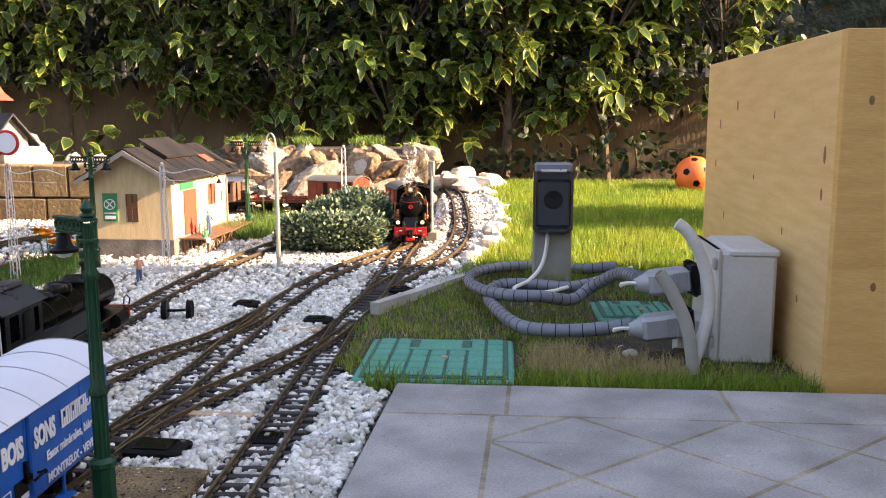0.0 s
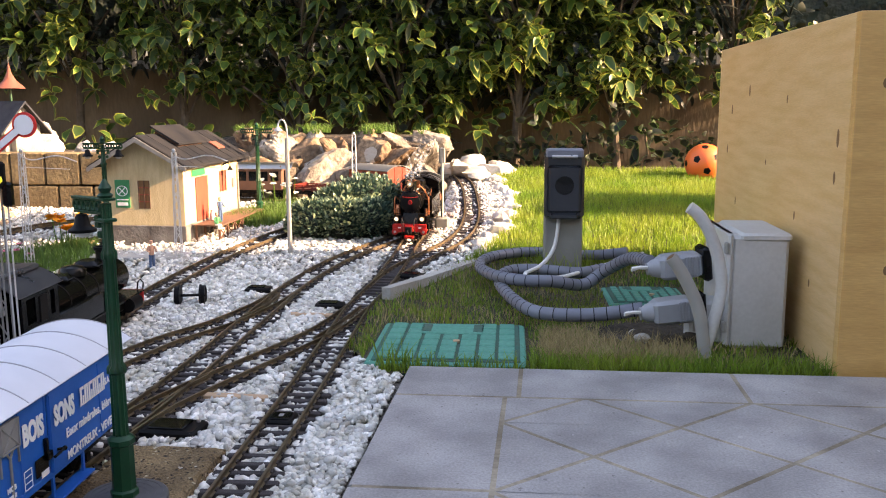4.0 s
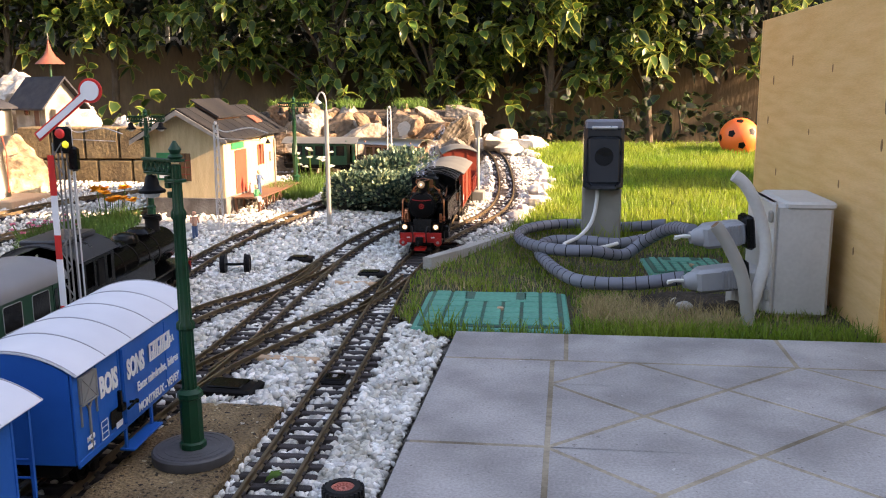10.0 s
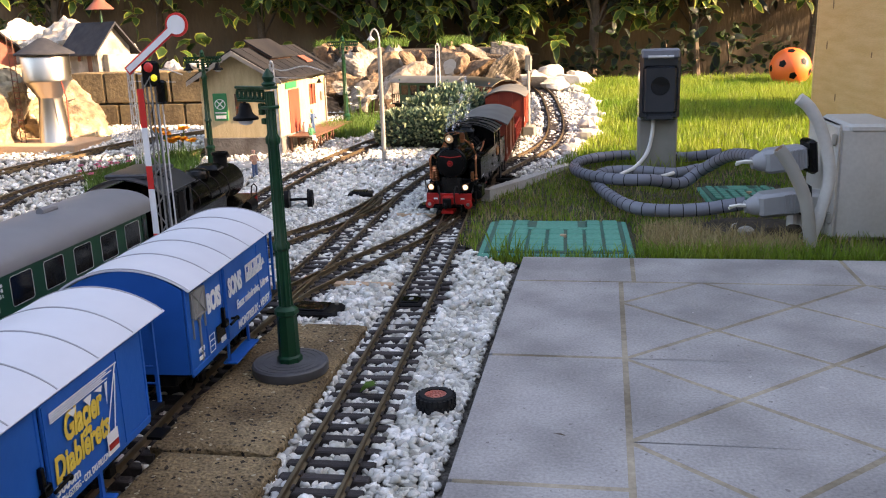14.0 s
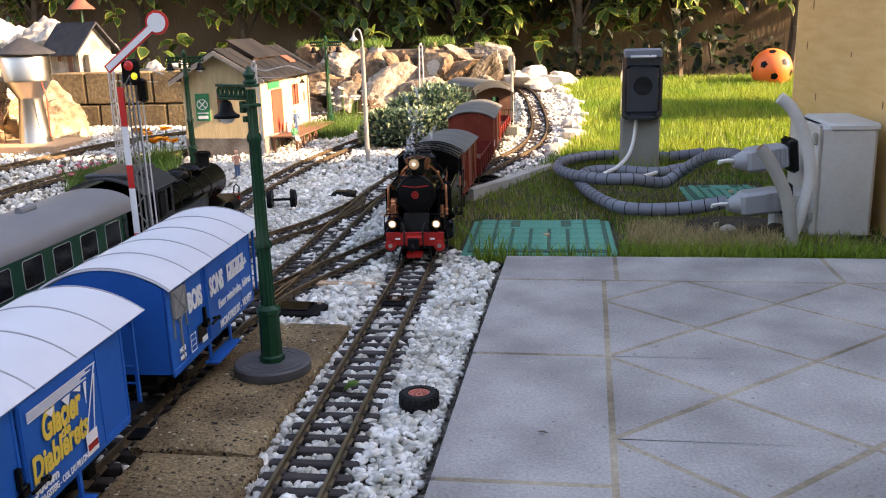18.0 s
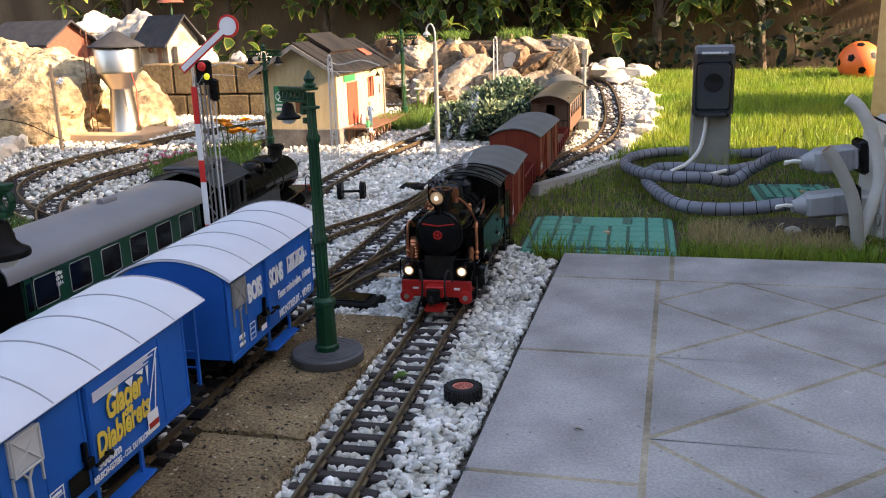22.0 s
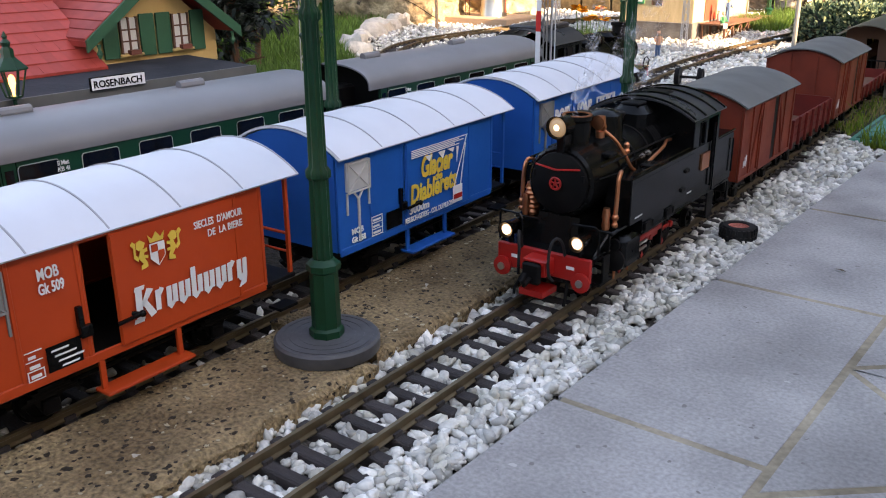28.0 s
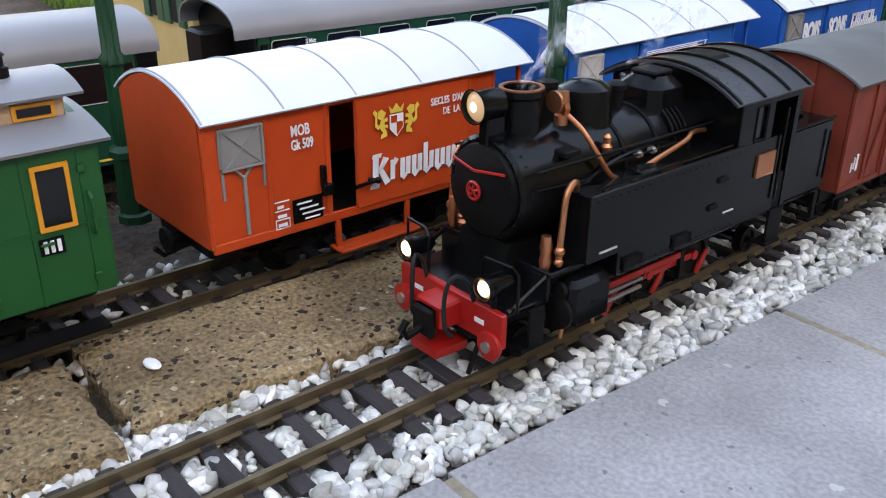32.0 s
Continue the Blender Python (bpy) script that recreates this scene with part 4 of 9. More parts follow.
DX, DY = 0.1115, 0.1015
for i in range(-2, 20):
    for j in range(-3, 26):
        if (i + j) % 2:
            continue
        x, y = 0.2675 + DX * (i + 1), -0.337 - DY * j
        poly = clip(clip([(x - DX, y), (x, y - DY), (x + DX, y), (x, y + DY)], (1, 0, -0.1565)), (0, -1, -0.137))
        area = 0.5 * abs(sum(p[0] * q[1] - q[0] * p[1] for p, q in zip(poly, poly[1:] + poly[:1]))) if len(poly) > 2 else 0
        if area > 0.0012 and x < 2.4:
            tile(poly)

# ---- rolling stock; local y runs along the track, z = 0 is the rail head ----
def arc(w, z0, h, n=14):
    """A shallow roof line of half width w that rises by h above z0."""
    r = (w * w + h * h) / (2 * h)
    a = math.asin(min(1, w / r))
    return [(r * math.sin(a - 2 * a * i / n), z0 + h - r + r * math.cos(a - 2 * a * i / n)) for i in range(n + 1)]


def wheelset(parent, y, r=0.0155, material="matt"):
    w = new("wheelset")
    w.parent = parent
    w.matrix_basis = pose(0, y, r)
    w.empty_display_size = .01
    part("axle", Geo().cyl((-.03, 0, 0), (.03, 0, 0), .0025, n=8), material, w)
    for s in (-1, 1):
        g = Geo().lathe([(0, -.002), (0.0, -.005), (r * .25, -.005), (r * .3, -.002), (r * .75, -.001), (r * .8, -.0035), (r, -.0035), (r, .002), (r * 1.13, .002), (r * 1.13, .0035), (0, .0035)], 20, (s * .0235, 0, 0), Euler((0, radians(-90 * s), 0)).to_matrix())
        part("wheel", g, material, w)
    return w


def running_gear(t, half, axles, z=0.046):
    part("underframe", Geo().box(-.040, .040, -half, half, z - .016, z, .002), "matt", t)
    for y in axles:
        wheelset(t, y)
        for s in (-1, 1):
            g = Geo().ext([(y - .018, z - .008), (y - .006, .012), (y + .006, .012), (y + .018, z - .008)], "x", s * .034, s * .037)
            g.box(s * .037 - .004, s * .037 + .004, y - .006, y + .006, .010, .021, .001)
            part("axle_guard", g, "matt", t)
            sp = Geo()
            for k in range(4):
                sp.box(s * .041 - .002, s * .041 + .002, y - .022 + k * .004, y + .022 - k * .004, .024 + k * .0022, .026 + k * .0022)
            part("leaf_spring", sp, "matt", t)
    for e in (-1, 1):
        g = Geo().box(-.004, .004, e * (half + .003) - .006, e * (half + .003) + .006, .028, .034, .001)
        g.tube([(0, e * half, .029), (0, e * (half + .016), .026), (0, e * (half + .022), .033)], .0022, 6)
        part("coupling_hook", g, "matt", t)
        part("buffer", Geo().cyl((0, e * (half - .002), .037), (0, e * (half + .012), .037), .004, n=10).cyl((0, e * (half + .012), .037), (0, e * (half + .0145), .037), .009, n=14), "matt", t)


def van(label, body, m, opened=0.0, group="goods vans on the siding", roof="roof_white", steps=None, L=0.260, vent="grey"):
    t = thing("goods_van", label, "railway van", m, group)
    h = L / 2
    a0, a1 = -h - .0125, h - .0215
    W, z0, z1 = .0585, .0475, .134
    running_gear(t, h + .006, (-.072, .072))
    # body shell with a real doorway
    d0, d1 = -.048, .062
    for s in (-1, 1):
        for a, b in ((a0, d0), (d1, a1)):
            part("side_wall", Geo().box(s * W - .002, s * W + .002, a, b, z0, z1), body, t)
        part("door_lintel", Geo().box(s * W - .002, s * W + .002, d0, d1, z1 - .006, z1), body, t)
    end = [(W, z0), (W, z1)] + arc(W, z1, .019)[1:-1] + [(-W, z1), (-W, z0)]
    for e in (a0, a1):
        part("end_wall", Geo().ext(end, "y", e - .002, e + .002), body, t)
    part("floor", Geo().box(-W, W, a0, a1, z0 - .003, z0 + .001), "matt", t)
    for s in (-1, 1):
        part("sill_beam", Geo().box(s * (W + .002) - .001, s * (W + .002) + .0012, a0, a1, z0 - .004, z0 + .003, .0006), body, t)
        for y in (a0, -.098, d0 - .003, d1 + .003, a1):
            part("upright", Geo().box(s * (W + .002) - .001, s * (W + .002) + .001, y - .0016, y + .0016, z0, z1, .0005), body, t)
    part("roof", Geo().shell(arc(.066, z1 - .002, .0215, 20), "y", a0 - .003, a1 + .039, -.0016), roof, t)
    for i in range(6):
        y = a0 - .0015 + (a1 - a0 + .039) * i / 5
        part("roof_seam", Geo().shell([(x, z + .0006) for x, z in arc(.0655, z1 - .001, .0215, 20)], "y", y - .0006, y + .0006, -.0010), "roof_seam" if roof == "roof_white" else roof, t)
    for s in (-1, 1):
        o = opened if s > 0 else 0
        y0, y1 = d0 + o, d1 + o
        door = part("sliding_door", Geo().box(s * (W + .0035) - .0015, s * (W + .0035) + .0015, y0, y1, z0 + .001, z1 - .004, .0006), body, t)
        for y in (y0 + .002, y1 - .002):
            part("door_frame", Geo().box(s * (W + .0052) - .0006, s * (W + .0052) + .0006, y - .0014, y + .0014, z0 + .002, z1 - .006), body, door)
        part("door_handle", Geo().tube([(s * (W + .005), y0 + .010, z0 + .022), (s * (W + .011), y0 + .014, z0 + .022), (s * (W + .011), y0 - .006, z0 + .021)], .0016, 6).ball((s * (W + .011), y0 + .014, z0 + .022), .0026, 8, 6), "black", door)
        part("door_rail", Geo().box(s * (W + .004) - .0022, s * (W + .004) + .0022, d0 - .006, min(d1 + .030, a1 - .006), z1 - .004, z1 - .001, .0006), body, t)
        # louvre hatch with its braces
        hatch = part("hatch", Geo().box(s * (W + .0032) - .0013, s * (W + .0032) + .0013, -.133, -.103, .1015, .1275, .0004), vent, t)
        q = Geo()
        for a, b in (((-.130, .101), (-.103, .126)), ((-.130, .126), (-.103, .101))):
            q.cyl((s * (W + .0049), *a), (s * (W + .0049), *b), .0007, n=5)
        for c, d in (((-.131, .100), (-.131, .127)), ((-.102, .100), (-.102, .127)), ((-.131, .1265), (-.102, .1265)), ((-.131, .1003), (-.102, .1003))):
            q.cyl((s * (W + .0047), *c), (s * (W + .0047), *d), .0011, n=5)
        part("hatch_frame", q, vent, hatch)
        q = Geo()
        for y, zb in ((-.1315, .080), (-.1015, .084)):
            q.box(s * (W + .0026) - .001, s * (W + .0026) + .001, y - .0008, y + .0008, zb, .1)
        q.box(s * (W + .003) - .001, s * (W + .003) + .001, -.1175, -.1150, .052, .094, .0004)
        q.cyl((s * (W + .003), -.1163, .092), (s * (W + .003), -.122, .099), .0011, n=5).cyl((s * (W + .003), -.1163, .092), (s * (W + .003), -.111, .099), .0011, n=5)
        part("hatch_lever", q, vent, t)
        part("door_lock", Geo().box(s * (W + .004) - .002, s * (W + .004) + .002, d0 - .010, d0 - .006, .072, .088, .0005).box(s * (W + .005) - .002, s * (W + .005) + .002, d0 - .010, d0 - .001, .066, .074, .0005), "black", t)
        # step board on hangers
        q = Geo().box(s * .062 - .008, s * .062 + .008, -.048, .026, .020, .0225, .0005)
        part("step_board", q, steps or body, t)
        for y in (-.044, .020):
            part("step_hanger", Geo().box(s * .060 - .0012, s * .060 + .0012, y - .002, y + .002, .022, .05), steps or body, t)
    # open brake platform under the long end of the roof
    part("platform_floor", Geo().box(-W, W, a1 + .002, a1 + .036, z0 - .004, z0, .0006), "matt", t)
    for s in (-1, 1):
        part("platform_post", Geo().box(s * .055 - .0015, s * .055 + .0015, a1 + .032, a1 + .035, z0, z1 + .004), body, t)
        part("platform_step", Geo().box(s * .056 - .007, s * .056 + .007, a1 + .012, a1 + .032, .020, .0225), "matt", t)
    part("platform_rail", Geo().cyl((-.055, a1 + .0335, z0 + .034), (.055, a1 + .0335, z0 + .034), .0014, n=6).cyl((-.055, a1 + .0335, z0 + .018), (.055, a1 + .0335, z0 + .018), .0011, n=6), body, t)
    part("brake_rod", Geo().cyl((.03, -.07, .022), (.03, .07, .022), .0015, n=6).box(-.03, .03, -.012, .012, .02, .034, .002), "matt", t)
    return t


def side_text(t, text, y, z, size, material="white", x=.0620, **kw):
    """Letters on the side that faces +x, starting at y."""
    return lettering(text, size, material, t, Matrix.Translation((x, y, z)) @ Matrix(((0, 0, 1, 0), (1, 0, 0, 0), (0, 1, 0, 0), (0, 0, 0, 1))), **kw)


def side_bars(t, name, bars, material, x=.0622):
    """Flat shapes on the side that faces +x: quads of four (y, z) corners, joined as one mark."""
    g = Geo()
    for b in bars:
        g.ext(b, "x", x, x + .0004)
    return part(name, g, material, t, smooth=False)


def quad(y, z, w, h, slant=0.0):
    return [(y, z), (y + w, z), (y + w + slant, z + h), (y + slant, z + h)]


def on_yard(y):
    return pose(yard_x(y), y, rail_z(y), 0, 0, math.degrees(math.atan(0.045)))


def fit_text(t, text, y0, y1, z, cap, material="white", **kw):
    """Letters of a given cap height, set to run from y0 to y1."""
    return side_text(t, text, y0, z, cap / 0.70, material, width=y1 - y0, **kw)


# orange beer van
t = van("orange-red goods van with white roof and half-open sliding door", "orange", on_yard(-1.1745), .020)
fit_text(t, "MOB", -.0795, -.0650, .1130, .0075, bold=.0002)
fit_text(t, "Gk 509", -.0800, -.0625, .1035, .0070, bold=.0002)
fit_text(t, "SIECLES  D'AMOUR", .040, .086, .1145, .0056, bold=.00006, x=.0652)
fit_text(t, "DE  LA BIERE", .052, .085, .1060, .0054, bold=.00006, x=.0652)
x = -.017
for i, (w, h) in enumerate(((.0165, .024), (.0085, .015), (.0100, .0145), (.0105, .0145), (.0105, .022), (.0105, .0145), (.0105, .0145), (.0085, .015), (.0105, .0145))):
    z = .0655
    bars = [quad(x, z, .0042, h, .0005), quad(x + w - .0048, z + .001, .0042, min(h, .0145) - .001, .0005), [(x + .001, z - .0005), (x + .0032, z - .003), (x + w - .002, z + .002), (x + w - .004, z + .0035)], [(x + .002, z + .011), (x + .005, z + .0105), (x + w - .0005, z + .0145), (x + w - .004, z + .0165)]]
    bars = bars[:1] + bars[3:] if i in (1, 7) else bars[:3]
    if i == 8:
        bars.append([(x + w - .0045, z + .001), (x + w - .0005, z + .001), (x + w - .002, z - .006), (x + .001, z - .008), (x + .003, z - .005)])
    if i == 0:
        bars = [quad(x + .001, z - .003, .0052, h, .001), quad(x - .0015, z - .004, .008, .003, .001), quad(x + .001, z + .019, .008, .003, .001), [(x + .005, z + .007), (x + .008, z + .007), (x + .0165, z + .017), (x + .0115, z + .019)], [(x + .006, z + .010), (x + .0125, z - .003), (x + .0175, z - .001), (x + .0095, z + .012)]]
    side_bars(t, "brand_mark", bars, "white", .0652)
    x += w + .0009
# coat of arms
cx, cz = .007, .108
side_bars(t, "shield", [[(cx - .0062, cz + .0065), (cx - .0062, cz - .004), (cx, cz - .0105), (cx + .0062, cz - .004), (cx + .0062, cz + .0065)]], "white", .0652)
side_bars(t, "shield_field", [quad(cx - .0052, cz + .0005, .0052, .0052), [(cx, cz + .0005), (cx, cz - .009), (cx + .0052, cz - .0036), (cx + .0052, cz + .0005)]], "orange", .0657)
side_bars(t, "crown", [[(cx - .0055, cz + .0075), (cx + .0055, cz + .0075), (cx + .007, cz + .0135), (cx + .0035, cz + .0100), (cx, cz + .0145), (cx - .0035, cz + .0100), (cx - .007, cz + .0135)]], "yellow", .0652)
for s in (-1, 1):
    beast = [[(cx + s * (a * 1.35 - .001), cz + b * 1.12 + .001) for a, b in q][::s] for q in (
        ((.0072, -.0085), (.0115, -.0095), (.0112, -.0070), (.0098, -.0060), (.0125, -.0015), (.0105, .0045), (.0085, .0030), (.0092, -.0020), (.0075, -.0055)),
        ((.0078, .0070), (.0105, .0095), (.0130, .0085), (.0132, .0045), (.0118, .0030), (.0090, .0040)),
        ((.0068, .0015), (.0095, .0010), (.0098, .0030), (.0070, .0038)), ((.0068, -.0030), (.0098, -.0025), (.0095, -.0005), (.0066, -.0012)),
        ((.0128, -.0035), (.0150, -.0010), (.0148, .0055), (.0165, .0080), (.0152, .0100), (.0135, .0080), (.0138, .0010), (.0120, -.0015)))]
    side_bars(t, "heraldic_beast", beast, "yellow", .0652)
side_bars(t, "chalk_board", [quad(-.082, .0505, .0245, .0175)], "black", .0618)
for i in range(4):
    side_bars(t, "chalk_line", [quad(-.079 + .002 * i, .0640 - .0040 * i, .012 + .003 * (i % 3), .0012, .0006)], "white", .0624)
side_bars(t, "weight_panel_marks", [quad(-.096, .0495 + .0065 * i, .0115, .0007) for i in range(4)] + [quad(-.096, .0495, .0007, .0065), quad(-.0852, .0495, .0007, .0065), quad(-.094, .0512, .007, .0022), quad(-.094, .0577, .007, .0022), quad(-.094, .0645, .005, .002)], "white", .0618)

# blue glacier van
t = van("bright blue goods van with a white roof and yellow glacier lettering", "blue", on_yard(-0.8325), 0.0, vent="silver")
fit_text(t, "Glacier", -.026, .028, .0925, .0200, "yellow", shear=.2, bold=.0010, x=.0652)
fit_text(t, "de", -.004, .009, .0845, .0080, "yellow", shear=.2, bold=.0004, x=.0652)
fit_text(t, "Diablerets", -.044, .034, .0690, .0185, "yellow", shear=.12, bold=.0008, rise=.03, x=.0653)
fit_text(t, "3000m", -.046, -.014, .0595, .0072, bold=.0003, x=.0652)
fit_text(t, "REUSCH-GSTEIG - COL DU PILLON", -.053, .028, .0515, .0052, bold=.0001, rise=.01, x=.0652)
side_bars(t, "mountain_line", [quad(-.042, .1205 - .0017 * i, .097 - .012 * (i % 2) - .004 * i, .0009) for i in range(5)], "white", .0652)
side_bars(t, "mountain_face", [[(-.020, .1120), (-.008, .1120), (-.013, .106)], [(.002, .1120), (.014, .1120), (.010, .104)], [(.018, .1120), (.030, .1120), (.028, .1075)]], "white", .0652)
side_bars(t, "cable_line", [[(.052, .1210), (.0535, .1210), (.0300, .0700), (.0288, .0700)], [(.050, .1130), (.0515, .1130), (.0420, .0700), (.0408, .0700)], [(.034, .1120), (.038, .1120), (.0345, .0950)]], "white", .0653)
side_bars(t, "cable_car", [quad(.0275, .0530, .0170, .0180)], "white", .0654)
side_bars(t, "cable_car_stripe", [quad(.0285, .0570, .0150, .0050)], "red", .0659)
side_text(t, "MOB", -.128, .0610, .0075, bold=.0002)
side_text(t, "Gk 558", -.128, .0530, .0075, squeeze=.85, bold=.0002)
side_bars(t, "route_board", [quad(-.078, .052, .024, .017)], "black", .0618)
side_bars(t, "weight_panel_marks", [quad(-.100, .0515 + .006 * i, .016, .0008) for i in range(4)] + [quad(-.100, .0515, .0008, .018), quad(-.085, .0515, .0008, .018), quad(-.098, .0535, .011, .002), quad(-.098, .0595, .009, .002), quad(-.098, .0655, .011, .002)], "white", .0618)

# blue drinks van
t = van("bright blue goods van with a white roof and white drinks lettering", "blue", on_yard(-0.4845), 0.0)
fit_text(t, "BOIS", -.093, -.055, .0940, .0195, bold=.0013, x=.0612)
fit_text(t, "SONS", -.042, .000, .0950, .0195, bold=.0013, x=.0652)
x = .013
for i in range(6):
    side_bars(t, "brand_mark", [quad(x, .0955, .0036, .0195, .0004), quad(x + .0052, .0955, .0030, .0195 if i % 2 else .010, .0004), quad(x, .1120, .0085, .0032), quad(x - .0005, .0955, .0050, .0018)], "white", .0652)
    x += .0098
fit_text(t, "S.A.", .080, .093, .0970, .0075, bold=.0003, x=.0612)
fit_text(t, "Eaux minérales, bières", -.020, .091, .0745, .0095, bold=.0003, x=.0652)
fit_text(t, "MONTREUX - VEVEY", -.020, .091, .0515, .0090, bold=.0003, x=.0652)
side_text(t, "MOB", -.126, .0625, .0068, bold=.0002)
side_bars(t, "stencil", [quad(-.126, .055, .014, .004)], "white", .0618)
side_bars(t, "route_board", [quad(-.077, .055, .024, .018)], "black", .0618)
side_bars(t, "weight_panel_marks", [quad(-.0985, .0525 + .006 * i, .014, .0008) for i in range(4)] + [quad(-.0985, .0525, .0008, .018), quad(-.0853, .0525, .0008, .018), quad(-.068, .052, .014, .006)], "white", .0624)


# green four-wheel coach at the near end
def small_coach(m):
    t = thing("branch_coach", "small green four-wheel coach with orange-framed windows and grey clerestory", "railway coach", m)
    L, W, z0, z1 = .30, .056, .042, .136
    running_gear(t, L / 2 - .006, (-.085, .085))
    for s in (-1, 1):
        part("side_wall", Geo().box(s * W - .002, s * W + .002, -L / 2, L / 2, z0, z1), "wagon_green", t)
        for i in range(5):
            y = L / 2 - .0275 - i * .0575
            part("window", Geo().box(s * (W + .002) - .0008, s * (W + .002) + .0008, y - .0085, y + .0085, .090, .124, .0004), "glass", t)
            q = Geo()
            for a, b, c, d in ((y - .0105, y - .0080, .0875, .1265), (y + .0080, y + .0105, .0875, .1265), (y - .0085, y + .0085, .0875, .0900), (y - .0085, y + .0085, .1240, .1265)):
                q.box(s * (W + .0025) - .0008, s * (W + .0025) + .0014, a, b, c, d)
            part("window_frame", q, "frame_y", t)
            part("door_edge", Geo().box(s * (W + .002) - .0005, s * (W + .002) + .001, y - .0155, y - .0140, z0, z1), "wagon_green", t)
            part("door_edge", Geo().box(s * (W + .002) - .0005, s * (W + .002) + .001, y + .0160, y + .0175, z0, z1), "wagon_green", t)
            part("door_hinge", Geo().box(s * (W + .003) - .001, s * (W + .003) + .0015, y + .0150, y + .0195, .050, .055, .0005).box(s * (W + .003) - .001, s * (W + .003) + .0015, y + .0150, y + .0195, .1185, .1235, .0005), "wagon_green", t)
            part("door_handle", Geo().box(s * (W + .004) - .001, s * (W + .004) + .001, y - .012, y - .004, .0795, .081, .0004), "wagon_green", t)
        part("waist_rail", Geo().box(s * (W + .002) - .0005, s * (W + .002) + .0010, -L / 2, L / 2, .0865, .0880), "wagon_green", t)
        for i in range(3):
            y = L / 2 - .008 - i * .115
            part("grab_handle", Geo().tube([(s * (W + .003), y, .080), (s * (W + .007), y, .083), (s * (W + .007), y, .103), (s * (W + .003), y, .106)], .0011, 6), "wagon_green", t)
        part("step_board", Geo().box(s * .060 - .007, s * .060 + .007, -L / 2 + .01, L / 2 - .01, .020, .0225), "matt", t)
    for i in range(2):
        y = L / 2 - .040 - i * .115
        cp = side_bars(t, "class_plate", [quad(y, .0730, .014, .0105)], "black", .0584)
        side_bars(cp, "class_number", [quad(y + .0022 + .0038 * k, .0745, .0022, .0075) for k in range(3)], "white", .0590)
    for e in (-1, 1):
        part("end_wall", Geo().ext([(W, z0), (W, z1)] + arc(W, z1, .012, 8)[1:-1] + [(-W, z1), (-W, z0)], "y", e * L / 2 - .002, e * L / 2 + .002), "wagon_green", t)
    part("roof", Geo().shell(arc(.063, z1 - .001, .010, 14), "y", -L / 2 - .008, L / 2 + .008, -.002), "coach_roof", t)
    cl = part("clerestory", Geo().box(-.030, .030, -L / 2 + .004, L / 2 - .004, z1 + .004, z1 + .022, .001), "plank", t)
    part("clerestory_roof", Geo().shell(arc(.036, z1 + .021, .008, 10), "y", -L / 2 - .006, L / 2 + .006, -.0018), "coach_roof", cl)
    for s in (-1, 1):
        for i in range(7):
            y = L / 2 - .022 - i * .042
            part("clerestory_light", Geo().box(s * .0305 - .001, s * .0305 + .001, y - .012, y + .012, z1 + .0095, z1 + .0185), "frame_y", cl)
            part("clerestory_pane", Geo().box(s * .0312 - .001, s * .0312 + .001, y - .0095, y + .0095, z1 + .0115, z1 + .0165), "glass", cl)
    part("lamp_chimney", Geo().lathe([(.006, 0), (.006, .008), (.004, .009), (.004, .014), (.0055, .015), (.002, .018)], 12, (.005, L / 2 - .03, z1 + .028)), "matt", cl)
    return t


small_coach(on_yard(-1.531))


# ---- long green express coaches and the black engine on the platform track ----
def d_pose(y):
    x = lin([(b, a) for a, b in D_LINE], y)
    x1 = lin([(b, a) for a, b in D_LINE], y + .05)
    return pose(x, y, rail_z(y), 0, 0, math.degrees(math.atan2(-(x1 - x), .05)))


